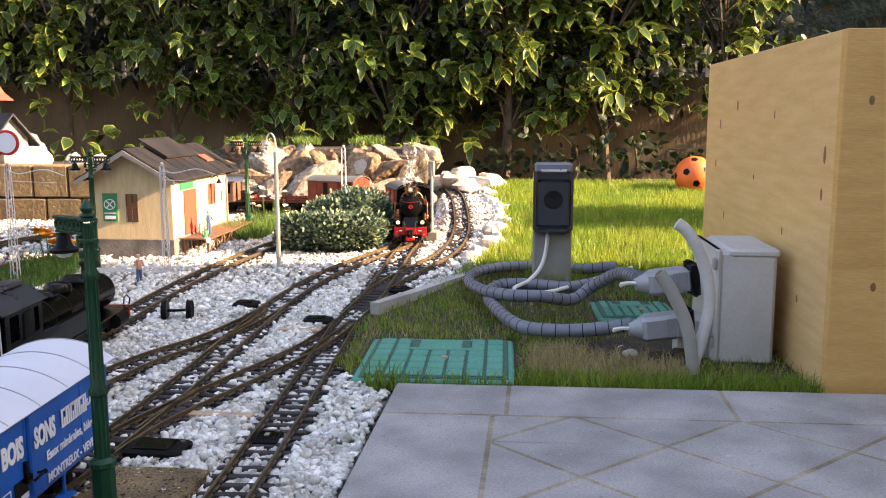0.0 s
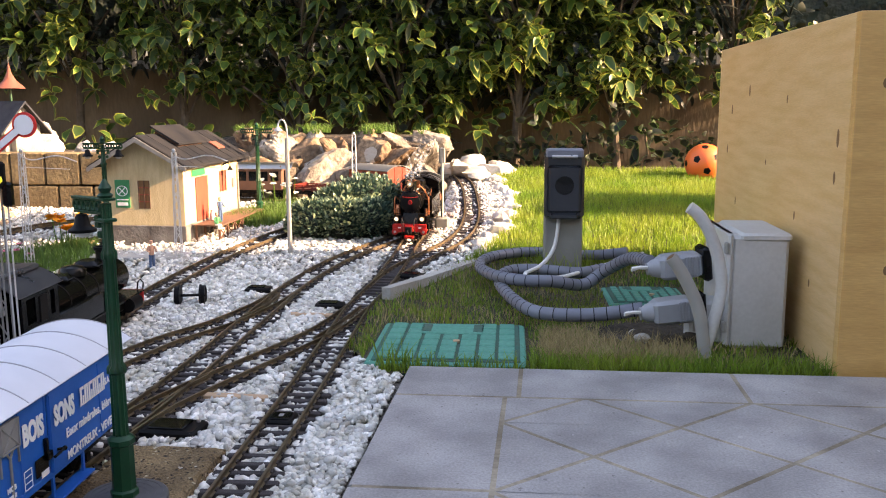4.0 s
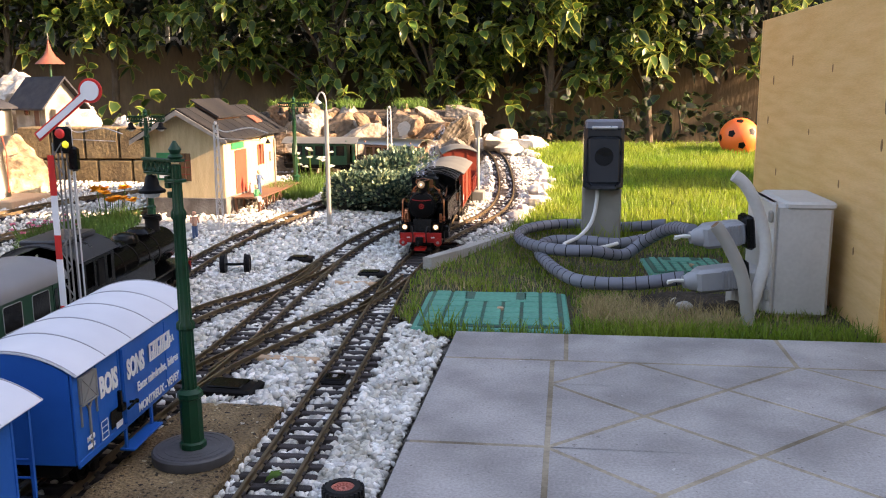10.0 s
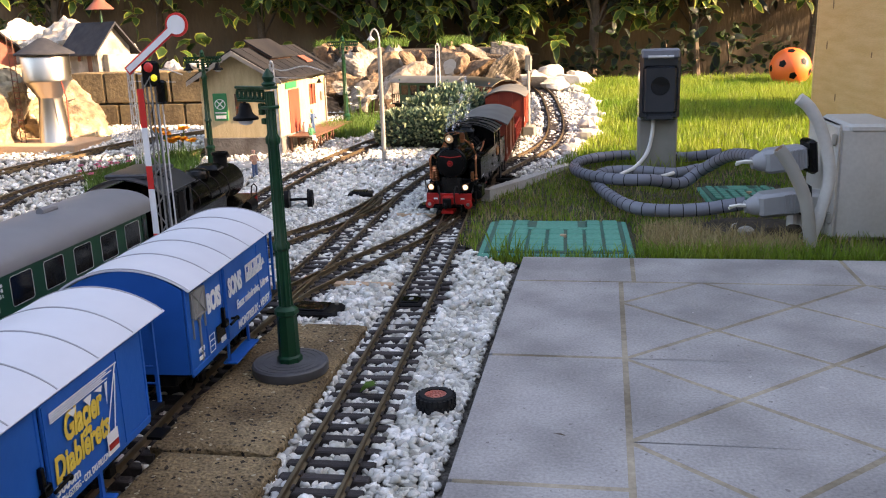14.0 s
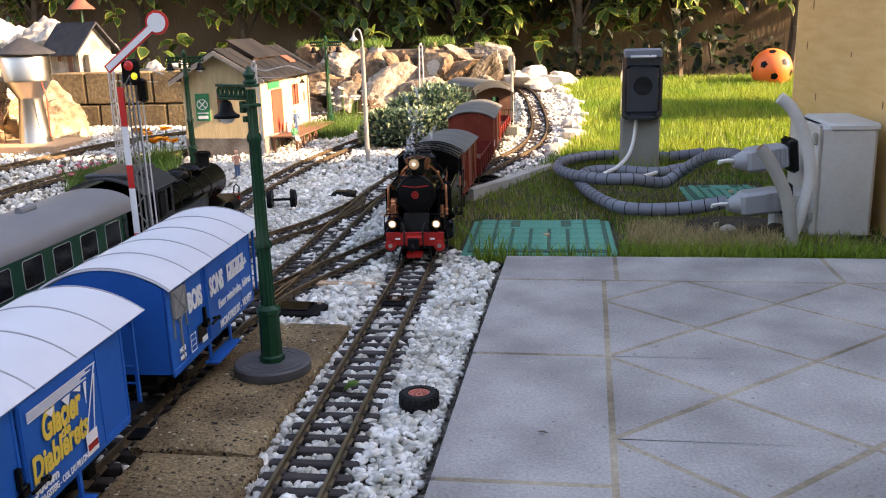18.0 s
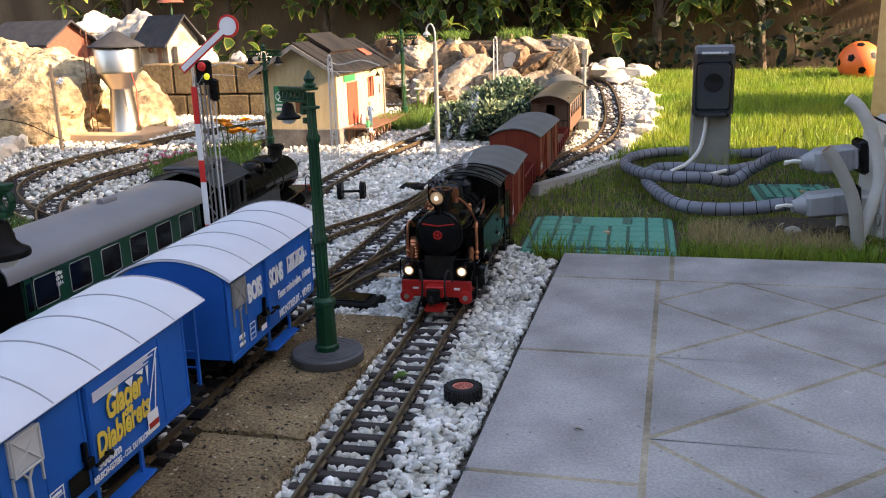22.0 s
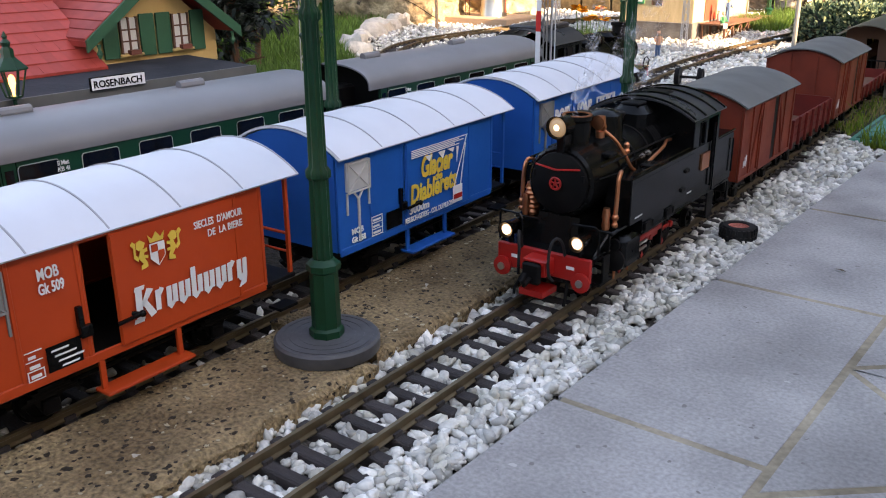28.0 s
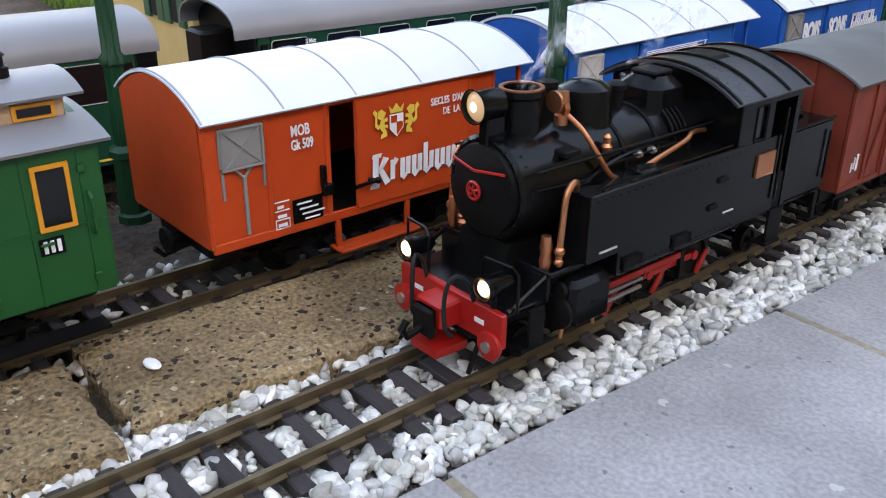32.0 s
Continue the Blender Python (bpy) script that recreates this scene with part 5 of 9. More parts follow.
def express_coach(m, label):
    t = thing("express_coach", label, "railway coach", m, "green coaches at the platform")
    L, W, z0, z1 = .440, .060, .030, .129
    for y in (-.15, .15):
        bogie = part("bogie", Geo().box(-.036, .036, y - .05, y + .05, .012, .028, .003), "matt", t)
        for o in (-.032, .032):
            wheelset(t, y + o, .0145)
    part("underframe", Geo().box(-.045, .045, -.085, .085, .014, .032, .004), "matt", t)
    for s in (-1, 1):
        part("side_wall", Geo().box(s * W - .002, s * W + .002, -L / 2 + .022, L / 2 - .022, z0, z1), "coach_green", t)
        for i in range(6):
            y = -.162 + i * .0630
            part("window", Geo().box(s * (W + .002) - .0010, s * (W + .002) + .0006, y - .0195, y + .0195, .087, .120), "glass", t)
            rim = [(s * (W + .0026), y + sy * .0165 + .0035 * math.cos(a), .1035 + sz * .0135 + .0035 * math.sin(a)) for sy, sz, a0 in ((1, 1, 0), (-1, 1, 90), (-1, -1, 180), (1, -1, 270)) for a in (radians(a0), radians(a0 + 30), radians(a0 + 60), radians(a0 + 90))]
            part("window_frame", Geo().loop(rim, .0004, 4), "silver", t)
        for e in (-1, 1):
            y = e * (L / 2 - .030)
            part("door_window", Geo().box(s * (W + .002) - .001, s * (W + .002) + .0006, y - .004, y + .004, .087, .118), "glass", t)
            part("door_edge", Geo().box(s * (W + .0018), s * (W + .0026), y - .0075, y - .0068, z0, z1).box(s * (W + .0018), s * (W + .0026), y + .0068, y + .0075, z0, z1), "black", t)
        part("trim_line", Geo().box(s * (W + .0018), s * (W + .0026), -L / 2 + .022, L / 2 - .022, z0 + .004, z0 + .006), "yellow", t)
    for y in (-.1385,):
        fit_text(t, "5 Mat", y - .006, y + .006, .1140, .0042, x=.0624, bold=.0001)
        fit_text(t, "KB 4i", y - .006, y + .006, .1080, .0042, x=.0624, bold=.0001)
        fit_text(t, "10,5 t", y - .006, y + .006, .1020, .0042, x=.0624, bold=.0001)
    side_bars(t, "class_number", [quad(.176, .060, .004, .0014), quad(.176, .066, .004, .0014), quad(.176 + .003, .066, .0014, .005), quad(.176, .060, .0014, .006), quad(.176, .071, .004, .0014)], "white", .0626)
    prof = [(.0615, z1 - .004), (.0615, z1)] + [(.0615 * math.cos(a), z1 + .025 * math.sin(a) ** .85) for a in [math.pi * i / 22 for i in range(1, 22)]] + [(-.0615, z1), (-.0615, z1 - .004)]
    part("roof", Geo().shell(prof, "y", -L / 2, L / 2, -.002), "coach_roof", t)
    for e in (-1, 1):
        y = e * (L / 2 - .022)
        part("end_wall", Geo().ext([(W, z0), (W, z1)] + [(.058 * math.cos(a), z1 + .022 * math.sin(a) ** .85) for a in [math.pi * i / 12 for i in range(1, 12)]] + [(-W, z1), (-W, z0)], "y", y - .002, y + .002), "matt", t)
        part("corridor_bellows", Geo().box(-.020, .020, y - .036 if e < 0 else y, y if e < 0 else y + .036, .034, .128, .003), "matt", t)
    for y in (-.145, .060):
        part("roof_vent", Geo().lathe([(.0055, -.016), (.0055, .016)], 10, (.0, y, z1 + .029), Euler((radians(90), 0, 0)).to_matrix()).box(-.003, .003, y - .012, y + .012, z1 + .020, z1 + .029), "coach_roof", t)
    return t


express_coach(d_pose(-0.430), "dark green express coach with a long grey roof")
express_coach(d_pose(-0.9425), "dark green express coach with silver-framed windows at the platform")
express_coach(d_pose(-1.455), "dark green express coach, its end near the station canopy")


def big_engine(m):
    t = thing("tender_engine", "long black standing model steam engine with a closed cab", "steam engine", m)
    back = Euler((radians(-90), 0, 0)).to_matrix()
    part("frame", Geo().box(-.040, .040, -.245, .24, .018, .032, .002), "matt", t)
    for y in (-.17, -.115, -.06, .03, .085, .14):
        wheelset(t, y, .0165)
    wheelset(t, .195, .011)
    part("running_board", Geo().box(-.050, .050, -.24, .24, .036, .040, .001), "black", t)
    b = part("boiler", Geo().lathe([(.0, -.125), (.031, -.125), (.031, .13), (.032, .131), (.032, .218), (.028, .221), (0, .226)], 28, (0, 0, .071), back), "black", t)
    for y in (-.08, -.03, .03, .08, .13):
        part("boiler_band", Geo().lathe([(.0312, y - .0015), (.0319, y - .0015), (.0319, y + .0015), (.0312, y + .0015)], 28, (0, 0, .071), back), "matt", b)
    part("chimney", Geo().lathe([(.014, 0), (.0125, .004), (.0125, .020), (.0155, .022), (.0155, .027), (.011, .027), (.011, .02)], 18, (0, .186, .100)), "matt", t)
    part("chimney_lamp", Geo().lathe([(.006, -.008), (.0075, -.006), (.0075, .006), (.006, .007)], 14, (0, .212, .118), back).box(-.003, .003, .20, .212, .10, .113), "matt", t)
    part("headlamp_lens", Geo().lathe([(.0062, .0071), (.004, .009), (0, .0095)], 14, (0, .212, .118), back), "flame", t)
    part("steam_dome", Geo().box(-.021, .021, .095, .145, .098, .114, .007), "black", t)
    part("steam_dome", Geo().lathe([(.022, 0), (.0215, .008), (.018, .013), (.008, .016), (0, .0165)], 22, (0, .055, .100)), "black", t)
    part("sand_box", Geo().box(-.020, .020, -.02, .02, .098, .110, .005), "black", t)
    part("generator", Geo().cyl((-.014, -.055, .105), (.014, -.055, .105), .008, n=14), "matt", t)
    for s in (-1, 1):
        part("cab_side", Geo().box(s * .052 - .0015, s * .052 + .0015, -.235, -.125, .040, .082), "black", t)
        for a, b in ((-.235, -.222), (-.196, -.186), (-.160, -.150), (-.136, -.125)):
            part("cab_pillar", Geo().box(s * .052 - .0015, s * .052 + .0015, a, b, .082, .116), "black", t)
        part("cab_lintel", Geo().box(s * .052 - .0015, s * .052 + .0015, -.235, -.125, .116, .124), "black", t)
        part("cab_shutter", Geo().box(s * .0535 - .0015, s * .0535 + .0015, -.185, -.162, .078, .115, .001), "matt", t)
    end = [(.0505, .040), (.0505, .124)] + arc(.0505, .124, .018, 10)[1:-1] + [(-.0505, .124), (-.0505, .040)]
    part("cab_front", Geo().ext(end, "y", -.128, -.1255), "black", t)
    part("cab_roof", Geo().shell(arc(.058, .123, .022, 14), "y", -.252, -.116, -.002), "roof_black", t)
    part("roof_hatch", Geo().box(-.030, .030, -.235, -.125, .143, .151, .002), "roof_black", t)
    for s in (-1, 1):
        part("side_tank", Geo().box(s * .044 - .006, s * .044 + .006, -.123, .05, .040, .074, .002), "black", t)
        part("cylinder", Geo().lathe([(.013, -.022), (.013, .022)], 16, (s * .046, .185, .026), Euler((radians(90), 0, 0)).to_matrix()), "matt", t)
        part("handrail", Geo().cyl((s * .034, -.12, .084), (s * .034, .20, .084), .0012, n=6), "black", t)
        part("rod", Geo().box(s * .030 - .001, s * .030 + .001, -.17, .14, .014, .018), "steel", t)
    part("buffer_beam", Geo().box(-.048, .048, .238, .244, .018, .040, .001), "red", t)
    part("coupling_hook", Geo().tube([(0, .242, .028), (0, .254, .026), (0, .258, .033)], .0026, 7).box(-.010, .010, .242, .252, .020, .030, .001), "matt", t)
    for s in (-1, 1):
        part("front_handrail", Geo().tube([(s * .036, .242, .036), (s * .036, .250, .052), (s * .040, .252, .056), (s * .046, .250, .050), (s * .046, .242, .036)], .0015, 6), "matt", t)
    return t


big_engine(d_pose(0.092) @ Matrix.Diagonal((1.10, 1.03, 1.10, 1)))

# ---- the moving train ----
def tank_engine():
    """Local +y is forward; z = 0 is the rail head."""
    t = thing("tank_engine", "black tank engine with red buffer beam and copper pipes", "steam engine")
    fwd = Euler((radians(-90), 0, 0)).to_matrix()
    part("frame", Geo().box(-.022, .022, -.174, .162, .022, .047, .002), "matt", t)
    part("running_board", Geo().box(-.050, .050, .076, .128, .0630, .0665, .0008), "black", t)
    part("running_board", Geo().box(-.051, .051, -.178, .076, .047, .0505, .0008), "black", t)
    part("board_riser", Geo().box(-.048, .048, .1255, .128, .047, .0635, .0005), "black", t)
    b = part("boiler", Geo().lathe([(0, -.045), (.0315, -.045), (.0315, .062), (.0325, .0625), (.0325, .133), (.030, .135), (.0, .1355)], 36, (0, 0, .106), fwd), "black", t, "glossy black boiler")
    for y in (-.02, .012, .045, .066):
        part("boiler_band", Geo().lathe([(.0314, y - .0014), (.0323, y - .0014), (.0323, y + .0014), (.0314, y + .0014)], 36, (0, 0, .106), fwd), "matt", b)
    part("smokebox_door", Geo().lathe([(.028, .135), (.0275, .138), (.018, .141), (.006, .1425), (0, .143)], 32, (0, 0, .106), fwd), "matt", b)
    q = Geo()
    for k in range(24):
        a = k * math.pi / 12
        q.ball((.0303 * math.cos(a), .1352, .106 + .0303 * math.sin(a)), .0008, 6, 4)
    part("rivet_ring", q, "matt", b)
    g = Geo()
    for k in range(28):
        a, c = 2 * math.pi * k / 28, 2 * math.pi * (k + 1) / 28
        g.cyl((.0052 * math.cos(a), .1440, .1070 + .0052 * math.sin(a)), (.0052 * math.cos(c), .1440, .1070 + .0052 * math.sin(c)), .0011, n=5)
    for k in range(5):
        a = 2 * math.pi * k / 5 + .3
        g.cyl((0, .1440, .1070), (.0052 * math.cos(a), .1440, .1070 + .0052 * math.sin(a)), .0009, n=5)
    part("door_handwheel", g, "red", b)
    part("door_bar", Geo().tube([(-.022, .1405, .1215), (0, .1442, .1195), (.022, .1405, .1215)], .0009, 5), "red", b)
    for s in (-1, 1):
        part("door_hinge", Geo().cyl((s * .024, .138, .110), (s * .024, .138, .116), .002, n=8), "matt", b)
    # chimney, dome, sand box
    ch = part("chimney", Geo().lathe([(.016, -.006), (.0135, .0), (.012, .004), (.0128, .028), (.0145, .030), (.0145, .0335), (.0108, .0335), (.0108, .026)], 24, (0, .108, .1290)), "black", t)
    part("chimney_rim", Geo().lathe([(.0112, .0330), (.0135, .0330), (.0135, .0344), (.0112, .0344)], 24, (0, .108, .1290)), "copper", ch)
    part("steam_dome", Geo().lathe([(.020, -.004), (.0185, .0), (.0180, .018), (.0165, .024), (.010, .028), (0, .0295)], 28, (0, .052, .1305)), "black", t)
    part("sand_dome", Geo().box(-.019, .019, -.032, .004, .124, .154, .007), "black", t)
    part("sand_lid", Geo().box(-.010, .010, -.024, -.004, .154, .157, .001), "matt", t)
    part("safety_valve", Geo().lathe([(.0055, 0), (.0055, .012), (.0070, .013), (.0070, .016), (.003, .018)], 14, (0, .022, .136)), "matt", t)
    # pipes and fittings on the boiler
    for y in (-.004, -.0085, -.013, -.0175):
        arcp = [(.0335 * math.cos(radians(q)), y, .106 + .0335 * math.sin(radians(q))) for q in range(15, 166, 10)]
        part("sand_pipe", Geo().tube(arcp, .0009, 5), "matt", b)
    for s in (-1, 1):
        part("boiler_handrail", Geo().cyl((s * .0350, -.040, .1235), (s * .0350, .128, .1235), .0009, n=6), "matt", b)
        for y in (.122, .094, .030, -.010):
            part("rail_knob", Geo().ball((s * .0345, y, .1230), .0016, 7, 5), "matt", b)
        part("check_valve", Geo().lathe([(.003, 0), (.0036, .003), (.0024, .005), (.003, .009), (.0015, .011)], 10, (s * .029, .062, .122)), "copper", b)
        part("wash_plug", Geo().lathe([(.0026, 0), (.0026, .003), (.0014, .003), (.0014, .005)], 8, (s * .0315, .022, .116), Euler((0, radians(90 * s), 0)).to_matrix()), "steel", b)
        part("wash_plug", Geo().lathe([(.0026, 0), (.0026, .003), (.0014, .003), (.0014, .005)], 8, (s * .0315, .036, .116), Euler((0, radians(90 * s), 0)).to_matrix()), "steel", b)
        part("smokebox_step", Geo().box(s * .027 - .005, s * .027 + .005, .088, .102, .1255, .1295, .0008), "matt", b)
        part("oil_line", Geo().tube([(s * .0335, .126, .112), (s * .0345, .085, .110), (s * .0345, .060, .1155), (s * .0345, .0, .1165)], .0007, 5), "matt", b)
        part("ejector_pipe", Geo().tube([tuple(p) for p in smooth_line([(s * .0300, -.040, .126), (s * .0320, .0, .121), (s * .0330, .050, .1175), (s * .0335, .075, .112), (s * .0335, .098, .100)], .008)], .0013, 6), "black", b)
    for y in (.128, .070):
        q = Geo()
        for k in range(30):
            c = 2 * math.pi * k / 30
            q.ball((.0328 * math.cos(c), y, .106 + .0328 * math.sin(c)), .0007, 5, 3)
        part("rivet_row", q, "black", b)
    part("rear_stack", Geo().lathe([(.006, 0), (.006, .026), (.0068, .027), (.0068, .030)], 14, (.010, .076, .130)), "matt", t)
    part("whistle", Geo().lathe([(.002, 0), (.002, .012), (.0032, .013), (.0032, .02), (.001, .022)], 10, (-.008, -.028, .126)), "copper", t)
    # pump and copper pipes
    for s in (-1, 1):
        pm = part("feed_pump", Geo().lathe([(.004, -.010), (.0045, -.004), (.0025, -.003), (.0025, .003), (.0045, .004), (.004, .010)], 12, (s * .014, .088, .150)).lathe([(.0052, -.002), (.0052, .002)], 10, (s * .014, .088, .150), Euler((radians(90), 0, 0)).to_matrix()), "copper", t, "copper-coloured feed pump")
        part("valve_wheel", Geo().lathe([(.0065, 0), (.0065, .002)], 12, (s * .0145, .094, .155), fwd), "copper", pm)
        part("steam_pipe", Geo().tube([tuple(p) for p in smooth_line([(s * .017, .086, .146), (s * .026, .082, .138), (s * .034, .076, .124), (s * .0375, .068, .111), (s * .0395, .060, .1065), (s * .0395, .045, .1075), (s * .0385, .015, .113), (s * .0375, -.008, .1175), (s * .036, -.016, .121), (s * .034, -.034, .119)], .006)], .0017, 8), "copper", t)
        part("injector_pipe", Geo().tube([tuple(p) for p in smooth_line([(s * .040, .100, .106), (s * .0445, .105, .1155), (s * .047, .112, .1165), (s * .0475, .1165, .1105), (s * .048, .1185, .095), (s * .048, .1195, .080), (s * .048, .1200, .0665)], .004)], .0020, 8), "copper", t)
        part("pipe_union", Geo().ball((s * .048, .1196, .078), .0034, 8, 6).ball((s * .048, .1199, .071), .0030, 8, 6), "copper", t)
        part("injector", Geo().lathe([(.0032, 0), (.004, .004), (.0032, .009), (.004, .012), (.003, .02)], 10, (s * .041, .1235, .0665)), "copper", t)
        part("air_pump", Geo().lathe([(.007, 0), (.0075, .003)] + [(.0075 - .0012 * (k % 2), .003 + .0022 * k) for k in range(1, 12)] + [(.006, .030)], 16, (s * .038, .116, .0665)), "copper", t) if s > 0 else None
        # side tanks
        tk = part("side_tank", Geo().ext([(-.052, .0505), (.074, .0505), (.074, .0664), (.103, .0664), (.103, .1085), (-.052, .1085)], "x", s * .030, s * .0545), "black", t, "black riveted side tank")
        for c, d in (((-.052, .1085), (.103, .1085)), ((.103, .1085), (.103, .0670)), ((.074, .0512), (-.052, .0512))):
            part("edge_bead", Geo().cyl((s * .0543, *c), (s * .0543, *d), .0010, n=6), "black", tk)
        for y, z in ((.060, .0565), (.010, .0570)):
            part("hand_hole", Geo().box(s * .0543, s * .0551, y - .009, y + .009, z - .0045, z + .0045, .0012), "matt", tk)
        part("tank_lid", Geo().box(s * .043 - .006, s * .043 + .006, .03, .05, .1085, .111, .001), "black", tk)
        part("tank_coal_rail", Geo().cyl((s * .052, -.045, .111), (s * .052, .095, .111), .0009, n=5), "black", tk)
        for i in range(6):
            part("stanchion", Geo().cyl((s * .052, -.04 + i * .026, .108), (s * .052, -.04 + i * .026, .111), .0008, n=5), "black", tk)
        q = Geo()
        for i in range(22):
            q.ball((s * .0546, -.046 + i * .0068, .1045), .0006, 5, 4).ball((s * .0546, -.046 + i * .0054, .0540), .0006, 5, 4)
        part("rivet_row", q, "black", tk)
        for y, z in ((-.030, .088), (-.022, .070)):
            part("tank_step", Geo().box(s * .0552 - .001, s * .0552 + .001, y - .005, y + .005, z, z + .004, .0005), "matt", tk)
        part("tank_mark", Geo().box(s * .0547 - .0003, s * .0547 + .0003, .076, .092, .0705, .0718), "silver", tk)
        part("tank_mark", Geo().box(s * .0547 - .0003, s * .0547 + .0003, -.048, -.036, .0640, .0652), "silver", tk)
        # cab
        part("cab_side", Geo().box(s * .0525 - .0015, s * .0525 + .0015, -.1005, -.0425, .0505, .1085, .0004), "black", t)
        part("cab_panel", Geo().box(s * .0525 - .0015, s * .0525 + .0015, -.062, -.0425, .1085, .134), "black", t)
        part("cab_panel", Geo().box(s * .0525 - .0015, s * .0525 + .0015, -.084, -.076, .1085, .134), "black", t)
        part("cab_pillar", Geo().box(s * .0525 - .0015, s * .0525 + .0015, -.118, -.1125, .0505, .134), "black", t)
        part("cab_lintel", Geo().box(s * .0525 - .0015, s * .0525 + .0015, -.118, -.0425, .134, .141), "black", t)
        part("low_door", Geo().box(s * .0520 - .0010, s * .0520 + .0010, -.1125, -.1005, .0505, .078, .0004), "matt", t)
        part("window_frame", Geo().loop([(s * .0542, -.0755, .1095), (s * .0542, -.0625, .1095), (s * .0542, -.0625, .133), (s * .0542, -.0755, .133)], .0008, 4), "matt", t)
        part("cab_pane", Geo().box(s * .0522 - .0004, s * .0522 + .0004, -.0755, -.0625, .1095, .133), "glass", t)
        part("cab_bead", Geo().cyl((s * .0542, -.0430, .1085), (s * .0542, -.0430, .140), .0008, n=5).cyl((s * .0542, -.1005, .079), (s * .0542, -.1005, .1085), .0008, n=5), "black", t)
        part("number_plate", Geo().box(s * .0542, s * .0553, -.0920, -.0700, .0815, .0985, .0004), "copper", t, "copper plate")
        part("cab_handrail", Geo().cyl((s * .0560, -.0985, .060), (s * .0560, -.0985, .128), .0011, n=6), "black", t)
        part("cab_steps", Geo().box(s * .050 - .006, s * .050 + .006, -.118, -.098, .022, .024).box(s * .054 - .001, s * .054 + .001, -.117, -.099, .022, .05), "matt", t)
        # cylinders and rods
        cy = part("cylinder", Geo().box(s * .0485 - .0085, s * .0485 + .0085, .079, .115, .0265, .0575, .0035), "black", t, "black cast cylinder block")
        part("cylinder_cover", Geo().lathe([(.0105, .115), (.0105, .1175), (.008, .1185), (0, .119)], 20, (s * .0475, 0, .037), fwd), "matt", cy)
        part("valve_cover", Geo().lathe([(.0055, .115), (.0055, .118), (0, .1185)], 16, (s * .0475, 0, .0515), fwd), "matt", cy)
        for y, z in ((.084, .031), (.110, .031), (.084, .0530), (.110, .0530), (.097, .042)):
            part("bolt", Geo().ball((s * .0570, y, z), .0013, 7, 5, (.6, 1, 1)), "matt", cy)
        part("drain_cock", Geo().cyl((s * .046, .084, .027), (s * .046, .082, .017), .0014, n=6).cyl((s * .046, .110, .027), (s * .046, .112, .017), .0014, n=6), "copper", cy)
        part("connecting_bar", Geo().box(s * .0360 - .001, s * .0360 + .001, -.02, .079, .029, .0335), "red", t, "red slide bar")
        part("brake_hanger", Geo().box(s * .033 - .002, s * .033 + .002, .026, .030, .010, .046).box(s * .033 - .002, s * .033 + .002, -.028, -.024, .010, .046), "matt", t)
        part("deck_strut", Geo().cyl((s * .0455, .1265, .0640), (s * .0455, .1570, .0495), .0016, n=6), "black", t)
        part("slide_bar", Geo().box(s * .042 - .001, s * .042 + .001, .030, .072, .030, .032).box(s * .042 - .001, s * .042 + .001, .030, .072, .024, .026), "steel", t)
        part("sand_pipe", Geo().tube([(s * .030, -.01, .048), (s * .036, .02, .03), (s * .034, .028, .008)], .0013, 6), "matt", t)
    # cab ends, roof, bunker
    part("cab_front", Geo().ext([(.051, .0505), (.051, .140)] + arc(.051, .140, .014, 10)[1:-1] + [(-.051, .140), (-.051, .0505)], "y", -.045, -.042), "black", t)
    part("cab_back", Geo().ext([(.051, .0505), (.051, .140)] + arc(.051, .140, .014, 10)[1:-1] + [(-.051, .140), (-.051, .0505)], "y", -.116, -.113), "black", t)
    part("cab_roof", Geo().shell(arc(.0575, .139, .018, 18), "y", -.124, -.030, -.0018), "roof_black", t)
    for y in (-.118, -.092, -.062, -.034):
        part("roof_band", Geo().shell([(x, z + .0004) for x, z in arc(.0572, .1395, .0185, 18)], "y", y - .0012, y + .0012, -.0022), "black", t)
    part("roof_vent", Geo().box(-.014, .014, -.085, -.060, .153, .160, .002), "matt", t)
    bk = part("bunker", Geo().box(-.0525, .0525, -.177, -.119, .0505, .1060, .0015), "black", t)
    for s in (-1, 1):
        part("bunker_rim", Geo().cyl((s * .0525, -.177, .107), (s * .0525, -.119, .107), .0012, n=6), "black", bk)
        part("grab_iron", Geo().cyl((s * .0545, -.170, .060), (s * .0545, -.170, .098), .0010, n=5), "black", bk)
        part("rear_step", Geo().box(s * .051 - .005, s * .051 + .005, -.172, -.158, .026, .028).box(s * .0545 - .0008, s * .0545 + .0008, -.167, -.162, .026, .05), "matt", bk)
    coal = Geo()
    for i in range(60):
        coal.ball((random.uniform(-.046, .046), random.uniform(-.172, -.124), .106 + random.uniform(0, .007)), random.uniform(.003, .006), 6, 4, (1, .8, .7))
    part("coal", coal, "matt", bk)
    # front end
    fb = part("buffer_beam", Geo().box(-.047, .047, .158, .1625, .027, .0495, .0008), "red", t, "red buffer beam")
    part("front_deck", Geo().box(-.046, .046, .120, .160, .046, .049, .0008), "black", t)
    part("deck_slope", Geo().ext([(.100, .0490), (.142, .0490), (.134, .0760), (.100, .0760)], "x", -.021, .021), "black", t)
